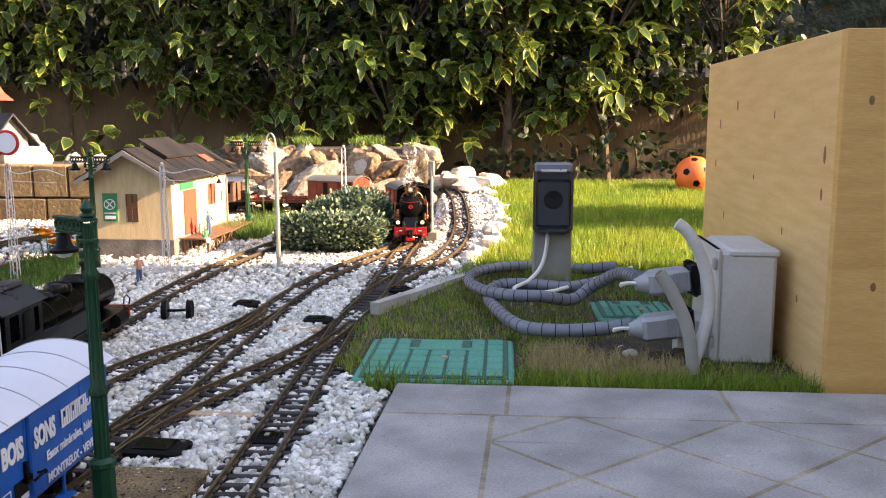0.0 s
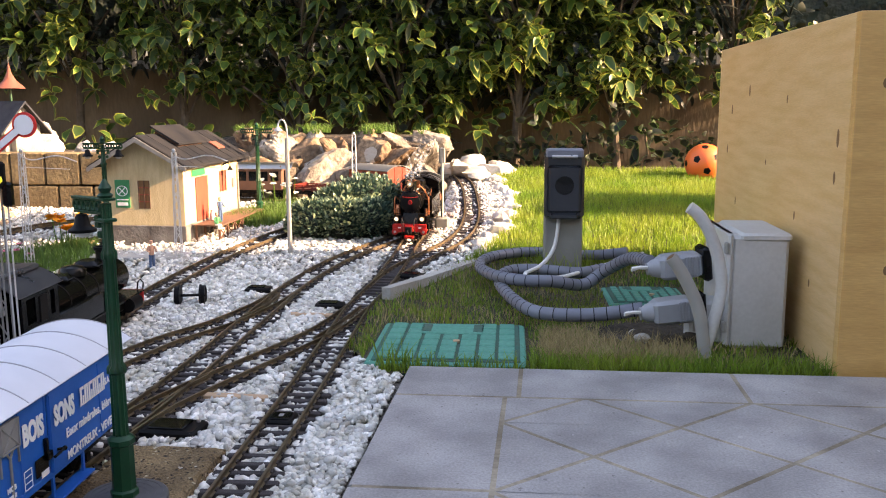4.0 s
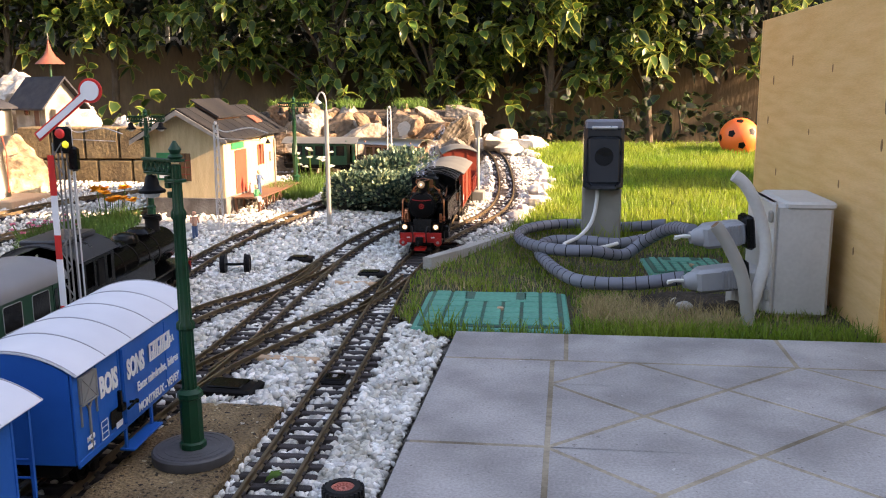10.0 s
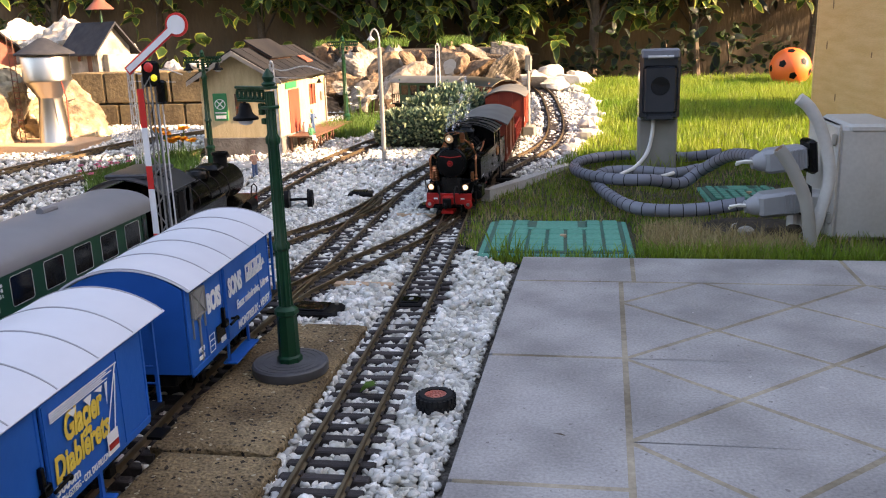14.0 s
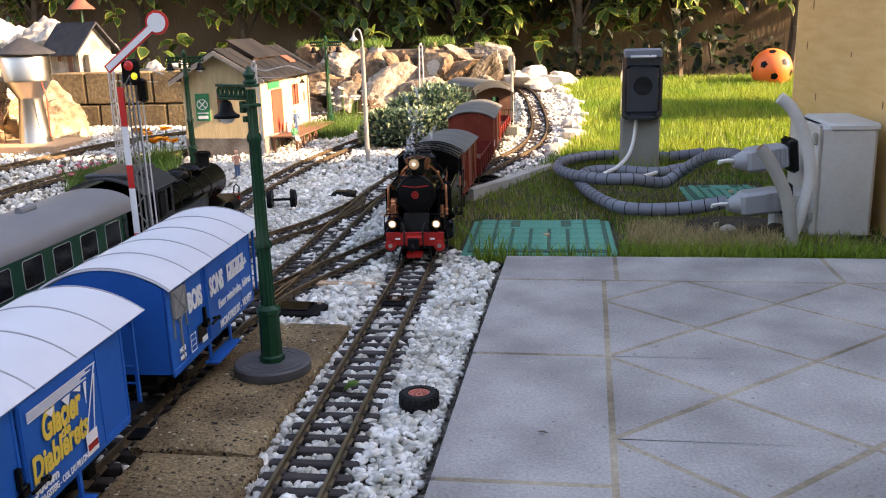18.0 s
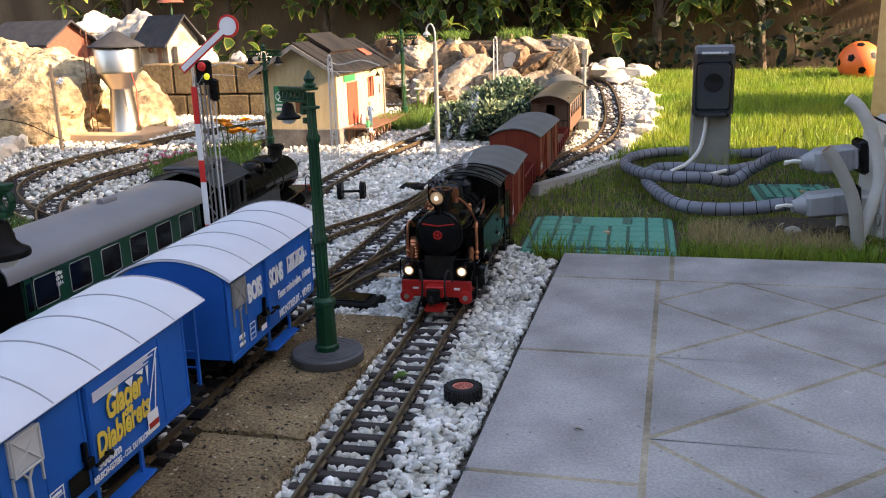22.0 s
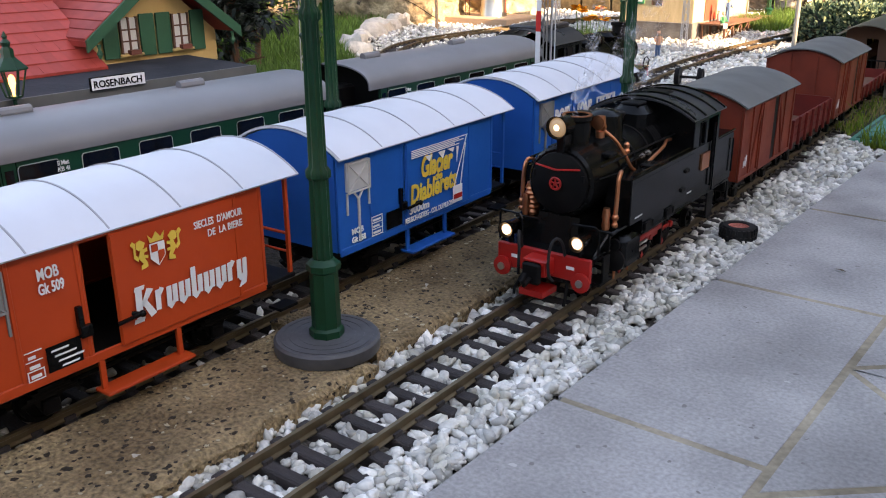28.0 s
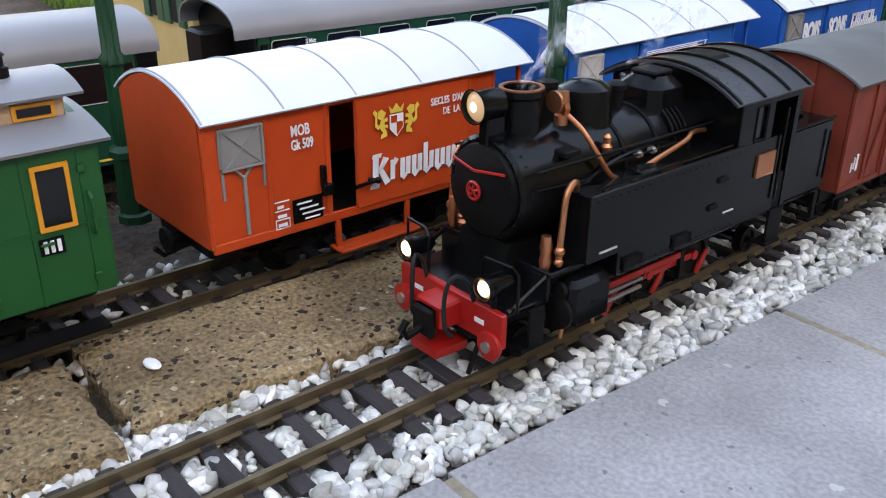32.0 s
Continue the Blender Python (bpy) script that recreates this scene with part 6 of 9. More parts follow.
    for s in (-1, 1):
        lm = part("headlamp", Geo().lathe([(.0045, -.013), (.0062, -.010), (.0066, .0), (.0078, .004), (.0080, .0085), (.0070, .0085), (.0066, .004)], 24, (s * .0355, .160, .064), fwd).cyl((s * .0355, .158, .049), (s * .0355, .158, .058), .0025, n=8), "black", t, "black headlamp, lit")
        part("lamp_lens", Geo().lathe([(.0068, .0045), (.0055, .0062), (.003, .0072), (0, .0076)], 20, (s * .0355, .160, .064), fwd), "lens", lm)
        part("bulb", Geo().ball((s * .0355, .1668, .064), .0048, 12, 8, (1, .35, 1)), "bulb", lm)
        part("front_handrail", Geo().tube([(s * .024, .158, .049), (s * .024, .158, .074), (s * .027, .158, .078), (s * .047, .156, .078), (s * .050, .154, .074), (s * .050, .154, .05)], .0010, 6), "black", t)
        part("brake_hose", Geo().tube([tuple(p) for p in smooth_line([(s * .022, .160, .044), (s * .021, .166, .062), (s * .018, .174, .067), (s * .015, .178, .055), (s * .0155, .178, .034), (s * .019, .172, .026)], .004)], .0014, 7), "rubber", t)
        part("guard_iron", Geo().tube([(s * .022, .155, .024), (s * .026, .166, .010), (s * .0255, .168, .004)], .0016, 6), "matt", t)
        part("deck_step", Geo().box(s * .044 - .007, s * .044 + .007, .125, .150, .022, .0245).box(s * .050 - .001, s * .050 + .001, .132, .144, .022, .048), "matt", t)
    for x in (-.028, .028):
        part("beam_number", Geo().box(x - .004, x + .004, .1624, .1629, .0375, .0405), "white", fb)
        part("side_buffer", Geo().lathe([(.0080, .1625), (.0090, .1645), (.0090, .1665), (.0030, .1675), (0, .1675)], 18, (x * 1.42, 0, .0285), fwd), "red", fb)
        part("buffer_hub", Geo().lathe([(.0035, .1674), (.0035, .1690), (0, .1692)], 12, (x * 1.42, 0, .0285), fwd), "steel", fb)
    cp = part("coupling", Geo().box(-.012, .012, .160, .178, .030, .046, .0015), "red", t, "red coupler pocket")
    part("coupler_plate", Geo().ext([(-.013, .158), (.013, .158), (.012, .182), (-.012, .182)], "z", .0125, .018), "red", cp)
    part("coupler_face", Geo().box(-.009, .009, .178, .184, .024, .044, .002), "matt", cp)
    part("coupling_hook", Geo().tube([(0, .182, .03), (0, .194, .027), (0, .198, .033), (0, .194, .038)], .0024, 7), "matt", cp)
    tl = part("top_lamp", Geo().lathe([(.0070, -.013), (.0085, -.011), (.0085, .004), (.0102, .008), (.0095, .008), (.0085, .005)], 24, (0, .138, .157), fwd).box(-.004, .004, .124, .138, .130, .150, .001), "black", t, "black top headlamp, lit")
    part("lamp_lens", Geo().lathe([(.0086, .0050), (.0068, .0066), (.004, .0076), (0, .0080)], 20, (0, .138, .157), fwd), "lens", tl)
    part("bulb", Geo().ball((0, .1450, .157), .0034, 10, 6, (1, .4, 1)), "bulb", tl)
    wheels = []
    for y in (.052, 0, -.052):
        w = wheelset(t, y, .0175)
        for s in (-1, 1):
            part("counterweight", Geo().box(s * .0275 - .0008, s * .0275 + .0008, -.010, .010, -.014, -.009), "red", w)
            part("crank_pin", Geo().cyl((s * .026, 0, .008), (s * .032, 0, .008), .0018, n=8), "steel", w)
        wheels.append((w, .0175, y))
    for y, r in ((.125, .0105), (-.125, .0105)):
        wheels.append((wheelset(t, y, r), r, y))
    rods = []
    for s in (-1, 1):
        g = Geo().box(s * .0305 - .001, s * .0305 + .001, -.054, .054, -.0022, .0022, .0004)
        for y in (-.052, 0, .052):
            g.cyl((s * .0295, y, 0), (s * .0325, y, 0), .0035, n=12)
        r = new("coupling_rod")
        r.parent = t
        rods.append(r)
        part("rod_bar", g, "red", r, "red coupling rod")
    # thin smoke and leaking steam, as veils that turn slowly on the spot
    veils = []
    rng = random.Random(23)
    spots = [(0, .108, .158, .046, .12, 1.0), (.004, .100, .160, .034, .10, .7)] + [(rng.uniform(-.012, .02), .09 - .028 * k, .158 + .004 * (k % 3), .022 + .004 * (k % 2), .05 + .012 * (k % 3), .5) for k in range(6)] + [(.056, -.065, .075, .016, .04, -.6), (.054, -.105, .040, .014, .035, .5), (.020, -.02, .128, .016, .045, .3)]
    for x, y, z, w, h, lean in spots:
        g = Geo()
        n = 14
        v = []
        for i in range(n + 1):
            u = i / n
            cx = .010 * math.sin(u * 5 + 9 * y) * u
            cy = -h * .9 * u * abs(lean) + .006 * math.sin(u * 7 + 30 * y)
            k = w * (.18 + .8 * u) * (1 - .55 * u * u)
            for q in (-1, -.35, .35, 1):
                v.append((cx + .25 * k * q + .004 * math.sin(3 * q + u * 4), cy + .5 * k * q, h * u * (1 if lean > 0 else .6) + .004 * math.cos(3 * q + u * 3)))
        g.add(v, [(4 * i + q, 4 * i + q + 1, 4 * i + q + 5, 4 * i + q + 4) for i in range(n) for q in range(3)])
        ob = part("smoke_wisp", g, "smoke", t, "thin white wisp of smoke", m=pose(x, y, z))
        veils.append((ob, ob.matrix_basis.copy()))
    return t, wheels, rods, veils


def train_van(label):
    t = thing("covered_wagon", label, "railway van", group="wagons of the moving train")
    L, W, z0, z1 = .205, .053, .040, .128
    running_gear(t, L / 2 - .002, (-.058, .058), .040)
    for s in (-1, 1):
        part("side_wall", Geo().box(s * W - .0015, s * W + .0015, -L / 2, L / 2, z0, z1), "van_brown", t)
        g = Geo()
        for y in (-L / 2, -.066, -.036, .036, .066, L / 2):
            g.box(s * (W + .0022) - .001, s * (W + .0022) + .0012, y - .002, y + .002, z0, z1)
        g.box(s * (W + .0022) - .001, s * (W + .0022) + .0012, -L / 2, L / 2, z0, z0 + .004).box(s * (W + .0022) - .001, s * (W + .0022) + .0012, -L / 2, L / 2, z1 - .004, z1)
        g.cyl((s * (W + .0025), -.064, z0 + .004), (s * (W + .0025), -.038, z1 - .004), .0014, n=5).cyl((s * (W + .0025), .064, z0 + .004), (s * (W + .0025), .038, z1 - .004), .0014, n=5)
        part("side_frame", g, "van_brown", t)
        part("sliding_door", Geo().box(s * (W + .0038) - .001, s * (W + .0038) + .001, -.010, .036, z0 + .002, z1 - .004, .0005), "van_brown", t)
        # no real opening: a black panel on the wall stands for the shaded gap
        part("door_gap", Geo().box(s * (W + .0018) - .0004, s * (W + .0018) + .0006, -.033, -.010, z0 + .003, z1 - .006), "matt", t, "black panel for the shade in the half-open door")
        part("number_stencil", Geo().box(s * (W + .0016), s * (W + .0022), .076, .0785, .054, .068).box(s * (W + .0016), s * (W + .0022), .081, .0825, .056, .066).box(s * (W + .0016), s * (W + .0022), .085, .0865, .054, .062), "white", t)
    for e in (-1, 1):
        part("end_wall", Geo().ext([(W, z0), (W, z1)] + arc(W, z1, .015)[1:-1] + [(-W, z1), (-W, z0)], "y", e * L / 2 - .0015, e * L / 2 + .0015), "van_brown", t)
        for s in (-1, 1):
            part("end_post", Geo().box(s * .02 - .002, s * .02 + .002, e * (L / 2 + .002) - .0012, e * (L / 2 + .002) + .0012, z0, z1 + .012), "van_brown", t)
    part("roof", Geo().shell(arc(.060, z1 - .001, .018, 16), "y", -L / 2 - .007, L / 2 + .007, -.0018), "roof_grey", t)
    return t


def train_open(label, h, L=.215):
    t = thing("open_wagon", label, "railway wagon", group="wagons of the moving train")
    W, z0 = .050, .040
    running_gear(t, L / 2 - .002, (-.06, .06), .040)
    part("floor", Geo().box(-W, W, -L / 2, L / 2, z0, z0 + .004), "deckwood", t)
    for s in (-1, 1):
        for k in range(3):
            part("side_plank", Geo().box(s * W - .0015, s * W + .0015, -L / 2, L / 2, z0 + .002 + k * h / 3, z0 + .0015 + (k + 1) * h / 3 - .0008, .0004), "wag_red", t)
        for i in range(7):
            y = -L / 2 + .004 + i * (L - .008) / 6
            part("stake", Geo().box(s * (W + .003) - .002, s * (W + .003) + .002, y - .0025, y + .0025, z0 - .004, z0 + h + .002, .0006), "wag_red", t)
    for e in (-1, 1):
        part("end_board", Geo().box(-W, W, e * L / 2 - .0015, e * L / 2 + .0015, z0, z0 + h + .004), "wag_red", t)
    return t


def train_coach(label, roof, body):
    t = thing("platform_coach", label, "railway coach", group="wagons of the moving train")
    L, W, z0, z1 = .30, .053, .040, .122
    running_gear(t, L / 2 - .002, (-.09, .09), .040)
    part("floor", Geo().box(-W, W, -L / 2, L / 2, z0 - .002, z0 + .002), "matt", t)
    for s in (-1, 1):
        g = Geo().box(s * W - .0015, s * W + .0015, -L / 2 + .04, L / 2 - .04, z0, .075).box(s * W - .0015, s * W + .0015, -L / 2 + .04, L / 2 - .04, .112, z1)
        for i in range(6):
            y = -L / 2 + .043 + i * (L - .086) / 5
            g.box(s * W - .0015, s * W + .0015, y - .005, y + .005, .075, .112)
        part("side_wall", g, body, t)
        for i in range(5):
            y = -L / 2 + .0645 + i * (L - .086) / 5
            part("window", Geo().box(s * W - .0006, s * W + .0006, y - .017, y + .017, .075, .112), "glass", t)
    for e in (-1, 1):
        y = e * (L / 2 - .04)
        part("end_wall", Geo().box(-W, -.012, y - .0015, y + .0015, z0, z1 + .012).box(.012, W, y - .0015, y + .0015, z0, z1 + .012).box(-.012, .012, y - .0015, y + .0015, .112, z1 + .018), body, t)
        q = Geo().cyl((-W, e * (L / 2 - .004), .075), (W, e * (L / 2 - .004), .075), .0014, n=6)
        for k in range(9):
            x = -W + k * W / 4
            q.cyl((x, e * (L / 2 - .004), z0), (x, e * (L / 2 - .004), .075), .001, n=5)
        for s in (-1, 1):
            q.cyl((s * W, e * (L / 2 - .004), z0), (s * W, e * (L / 2 - .004), z1), .0016, n=6)
        part("balcony_rail", q, "matt", t)
    part("roof", Geo().shell(arc(.060, z1 - .001, .022, 16), "y", -L / 2 - .004, L / 2 + .004, -.002), roof, t)
    return t


ENGINE, ENGINE_WHEELS, ENGINE_RODS, ENGINE_SMOKE = tank_engine()
TRAIN = [
    (ENGINE, 0.0),
    (train_van("brown planked covered wagon with a grey roof, behind the engine"), 0.302),
    (train_open("dark red open wagon with planked sides", .034), 0.532),
    (train_van("brown planked covered wagon with a weathered grey roof"), 0.762),
    (train_open("dark red low-sided wagon with stakes", .018, .25), 1.010),
    (train_coach("small coach with open balconies and a pale roof", "tank", "deckwood"), 1.305),
    (train_coach("small green coach with open balconies at the train's end", "roof_grey", "coach_green"), 1.625),
]

# ---- concrete blocks between the tracks ----
def rough_block(x0, x1, y0, y1, z0, z1, seed):
    nx, ny = 26, 64
    g = Geo()
    v = []
    for j in range(ny + 1):
        for i in range(nx + 1):
            x, y = x0 + (x1 - x0) * i / nx, y0 + (y1 - y0) * j / ny
            e = (i in (0, nx)) or (j in (0, ny))
            k = 0.006 if e else (0.0025 * max(0, noise.noise((x * 60, y * 60, seed + 7)) + .3) if i in (1, nx - 1) or j in (1, ny - 1) else 0.0)
            n1 = noise.noise((x * 40, y * 40, seed))
            n2 = max(0, noise.noise((x * 160, y * 160, seed + 3)) - .25)
            ex = 0.006 * noise.noise((x * 55, y * 55, seed + 9)) if e else 0
            v.append((x + ex, y + ex, z1 + .0010 * n1 - .006 * n2 - k * (0.6 + .4 * n1)))
    n = len(v)
    f = [(j * (nx + 1) + i, j * (nx + 1) + i + 1, (j + 1) * (nx + 1) + i + 1, (j + 1) * (nx + 1) + i) for j in range(ny) for i in range(nx)]
    ring = list(range(nx + 1)) + [(j + 1) * (nx + 1) - 1 for j in range(1, ny + 1)] + [ny * (nx + 1) + i for i in range(nx - 1, -1, -1)] + [j * (nx + 1) for j in range(ny - 1, 0, -1)]
    for level in (1, 2):
        v += [(v[i][0] + .003 * noise.noise((v[i][0] * 70, v[i][1] * 70, seed + level)), v[i][1] + .003 * noise.noise((v[i][0] * 70, v[i][1] * 70, seed + 5 + level)), z1 + (z0 - z1) * level / 2) for i in ring]
    m = len(ring)
    for i in range(m):
        f.append((ring[(i + 1) % m], ring[i], n + i, n + (i + 1) % m))
        f.append((n + (i + 1) % m, n + i, n + m + i, n + m + (i + 1) % m))
    return g.add(v, f)


for k, (y0, y1) in enumerate(((-0.683, -0.335), (-1.034, -0.692), (-1.407, -1.043), (-1.75, -1.416), (-2.1, -1.76))):
    ym = (y0 + y1) / 2
    xr = line_x(ym) - 0.048
    xl = yard_x(ym) + 0.044
    solid("kerb_block", rough_block(xl, xr, y0, y1, -0.05, -0.0035, k * 3.1), "block_pale" if k > 1 else "block", "pitted old concrete block with crumbled edges", "concrete block", pose(0, 0, 0), "blocks between the tracks")
solid("bird_dropping", Geo().ball((0, 0, 0), .008, 10, 6, (1, .55, .3)), "white", "white chip lying on the concrete block", "stone chip", pose(-0.207, -1.377, -0.001, 0, 0, 10), smooth=True)
g = Geo()
for i in range(6):
    a = -.8 + i * .3
    tip = Vector((math.cos(a) * .02, math.sin(a) * .016, .010))
    g.add([(0, 0, 0), tuple(tip * .5 + Vector((-.003, .003, .004))), tuple(tip), tuple(tip * .5 + Vector((.003, -.003, .004)))], [(0, 1, 2, 3)])
solid("weed", g, "wild", "small green weed sprouting between the sleepers", "weed", pose(line_x(-.53) - .008, -.53, -.012))
# toy tyre and dry leaf
t = thing("toy_wheel", "black knobbly toy tyre with an orange rim, lying flat", "toy wheel", pose(-0.048, -0.556, -0.016))
g = Geo().lathe([(.010, .0), (.017, .0), (.0195, .003), (.0195, .014), (.017, .018), (.0115, .018), (.0115, .012)], 32)
for k in range(24):
    a = 2 * math.pi * k / 24
    for z in (.0025, .0105):
        s0 = len(g.v)
        g.box(.0185, .0208, -.0014, .0014, z, z + .006)
        g.moved(pose(0, 0, 0, 0, 0, math.degrees(a) + (7 if z > .005 else 0)), s0)
part("tyre", g, "rubber", t)
g = Geo().lathe([(.0116, .012), (.0116, .0165), (.0100, .0165), (.0095, .0130), (.004, .0125), (.004, .0155), (.002, .0155), (.002, .011)], 28)
for k in range(16):
    s0 = len(g.v)
    g.box(.0055, .0105, -.0006, .0006, .012, .0158)
    g.moved(pose(0, 0, 0, 0, 0, k * 22.5), s0)
part("rim", g, "pink", t, "orange plastic rim")
solid("dry_leaf", Geo().add([(-.007, 0, .0008), (0, -.0016, .002), (.007, 0, .0012), (0, .0016, .0022)], [(0, 1, 2, 3)]), "bark", "small dry brown leaf on the paving", "leaf", pose(0.081, -0.637, 0.0006, 0, 0, -20))

# loose wheel pair standing on the gravel
t = thing("wheel_pair", "loose black pair of wagon wheels on the gravel", "wheels", pose(-0.524, 0.445, gz(-.5, .5) + .0225, 0, 0, 12))
part("axle", Geo().cyl((-.03, 0, 0), (.03, 0, 0), .003, n=8), "matt", t)
for s in (-1, 1):
    part("wheel", Geo().lathe([(0, -.003), (.016, -.003), (.018, -.005), (.0205, -.005), (.0205, .003), (.0228, .003), (.0228, .006), (0, .006)], 22, (s * .026, 0, 0), Euler((0, radians(-90 * s), 0)).to_matrix()), "matt", t)

# ---- wooden crate ----
t = thing("wooden_crate", "large varnished three-layer spruce crate with brown knots", "crate", pose(0.645, 0.01, -0.012))
part("side_panel", Geo().box(0, .018, .018, .872, 0, .540, .001), "wood", t)
part("front_panel", Geo().box(0.0, .75, 0, .018, 0, .540, .001), "wood_front_shade", t, "front board, its dimmer light put into a darker orange")
part("back_panel", Geo().box(0.0, .75, .872, .89, 0, .540, .001), "wood", t)
part("far_panel", Geo().box(.732, .75, .018, .872, 0, .540, .001), "wood", t)
part("top_panel", Geo().box(.018, .732, .018, .872, .515, .536, .001), "wood", t)
random.seed(5)
for y, z, ry, rz in ((.06, .36, .006, .014), (.065, .30, .005, .010), (.33, .42, .004, .008), (.60, .44, .006, .012), (.75, .40, .006, .011), (.45, .30, .004, .006), (.25, .22, .004, .008), (.68, .20, .005, .009), (.78, .31, .006, .010), (.52, .12, .004, .006), (.15, .12, .004, .007)):
    part("knot", Geo().lathe([(1, 0), (.7, .0004), (0, .0006)], 14).moved(Matrix(((0, 0, -1, 0), (ry, 0, 0, y), (0, rz, 0, z), (0, 0, 0, 1)))), "knot", t)
for x, z in ((.10, .33), (.04, .44), (.06, .17), (.16, .25)):
    part("knot", Geo().lathe([(1, 0), (.7, .0004), (0, .0006)], 14).moved(Matrix(((.004, 0, 0, x), (0, 0, -1, 0), (0, .007, 0, z), (0, 0, 0, 1)))), "knot", t)

# ---- garden power post and junction box ----
t = thing("power_post", "grey concrete garden post carrying a black socket box", "power post", pose(0.266, 0.73, gz(.27, .73) - .01))
part("post", Geo().box(-.044, .044, -.028, .028, 0, .162, .004), "post", t)
sk = part("socket_box", Geo().box(-.045, .045, -.055, .03, .158, .312, .008), "smoked", t, "black weatherproof socket box")
part("flap", Geo().box(-.039, .039, -.062, -.052, .172, .282, .007), "smoked", sk)
part("flap_window", Geo().lathe([(.022, 0), (.020, .004), (0, .005)], 24, (0, -.060, .236), Euler((radians(90), 0, 0)).to_matrix()), "glass", sk)
part("hinge", Geo().box(-.042, .042, -.057, -.02, .296, .318, .004), "hose", sk)
part("hinge_knuckle", Geo().cyl((-.028, -.058, .300), (.028, -.058, .300), .004, n=10), "steel", sk)
part("latch", Geo().box(-.030, .030, -.064, -.050, .160, .172, .003), "smoked", sk)
cab = [(.255, .700, .165), (.254, .698, .12), (.243, .69, .07), (.215, .66, .04), (.18, .62, .028), (.20, .58, .026), (.26, .60, .026), (.313, .664, .028), (.386, .764, .030), (.47, .80, .05)]
solid("white_cable", Geo().tube(smooth_line(cab, .01), .0045, 8), "cable", "white cable hanging from the socket box", "cable")


def hose(pts, label, rings):
    t = thing("spiral_hose", label, "hose", group="conduits by the post")
    line = smooth_line(pts, .008)
    part("sleeve", Geo().tube(line, .0125, 14), "hose", t)
    for i in range(2, len(line) - 2, 3):
        if i % 2 or rings:
            d = (line[i + 1] - line[i - 1]).normalized()
            part("wrap_gap", Geo().tube([line[i] - d * .0009, line[i] + d * .0009], .01285, 14), "rubber", t)


hose([(.392, .262, .036), (.318, .272, .022), (.246, .278, .018), (.19, .314, .018), (.145, .442, .020), (.125, .56, .024), (.145, .655, .028), (.21, .665, .030), (.30, .655, .026), (.36, .69, .03)], "grey spiral-wrapped hose looping over the grass", True)
hose([(.402, .262, .122), (.385, .42, .10), (.345, .52, .055), (.30, .50, .030), (.235, .455, .045), (.173, .461, .045), (.112, .54, .040), (.078, .658, .035), (.085, .78, .033), (.143, .85, .035), (.22, .87, .036), (.33, .83, .036), (.43, .80, .05)], "thick grey spiral-wrapped hose coiled round the post", True)

t = thing("junction_box", "large pale grey plastic junction box standing in the grass", "junction box", pose(0.57, 0.27, gz(.57, .3) + .006))
part("body", Geo().box(-.045, .050, -.085, .09, 0, .196, .006), "pvc", t)
part("lid", Geo().box(-.052, -.043, -.090, .095, .004, .200, .004), "pvc", t)
part("top_rim", Geo().box(-.030, .053, -.088, .093, .186, .200, .004), "pvc", t)
for z in (.03, .165):
    part("lid_clip", Geo().box(-.057, -.050, -.092, -.080, z, z + .02, .002), "pvc_dk", t)
for k, (x, y, z, m) in enumerate(((.445, .235, .125, "upper"), (.430, .190, .055, "lower"))):
    c = thing("cable_connector", "pale grey ribbed cable connector clamped to the junction box", "cable connector", pose(x, y, z - .004, 0, -6, 8), "cable connectors")
    part("shell", Geo().box(-.034, .040, -.022, .022, -.021, .021, .006), "shell_grey", c)
    part("nose", Geo().lathe([(.018, 0), (.015, .010), (.011, .016), (.011, .020)], 18, (-.034, 0, 0), Euler((0, radians(-90), 0)).to_matrix()), "shell_grey", c)
    for i in range(6):
        part("rib", Geo().box(.008 + i * .005, .0105 + i * .005, -.0235, .0235, -.0175, .0175, .0006), "shell_grey", c)
    part("clamp", Geo().box(.040, .054, -.026, .026, -.030, .030, .004), "black", c)
    part("wire", Geo().tube([(-.05, .004, 0), (-.066, .008, .002), (-.08, .004, 0)], .003, 6), "cable", c)
    part("wire", Geo().tube([(-.05, -.004, .003), (-.066, -.006, .006), (-.08, 0, .004)], .003, 6), "cable", c)
solid("support_block", Geo().box(-.03, .03, -.03, .03, 0, .075, .005), "pvc", "pale plastic block under the connectors", "block", pose(.495, .235, gz(.5, .25) + .008))
solid("grey_pipe", Geo().tube(smooth_line([(.470, .13, -.02), (.4886, .13, .0443), (.4987, .13, .1107), (.484, .13, .1756), (.4595, .13, .2213), (.432, .13, .2421)], .012), .0098, 14), "pvc", "bent grey plastic conduit rising from the ground", "pipe")
t = thing("cut_pipe", "short grey-brown conduit with an open cut end", "pipe", pose(0, 0, 0))
line = smooth_line([(.476, .12, -.01), (.463, .12, .0651), (.4429, .12, .1116), (.4235, .12, .1439), (.4085, .12, .1622)], .01)
part("tube", Geo().tube(line, .0105, 14), "pvc_dk", t)
# dark disc on the capped end in place of a shaded hollow
part("bore", Geo().tube([line[-1] - (line[-1] - line[-2]).normalized() * .001, line[-1] + (line[-1] - line[-2]).normalized() * .0006], .0075, 14), "knot", t)


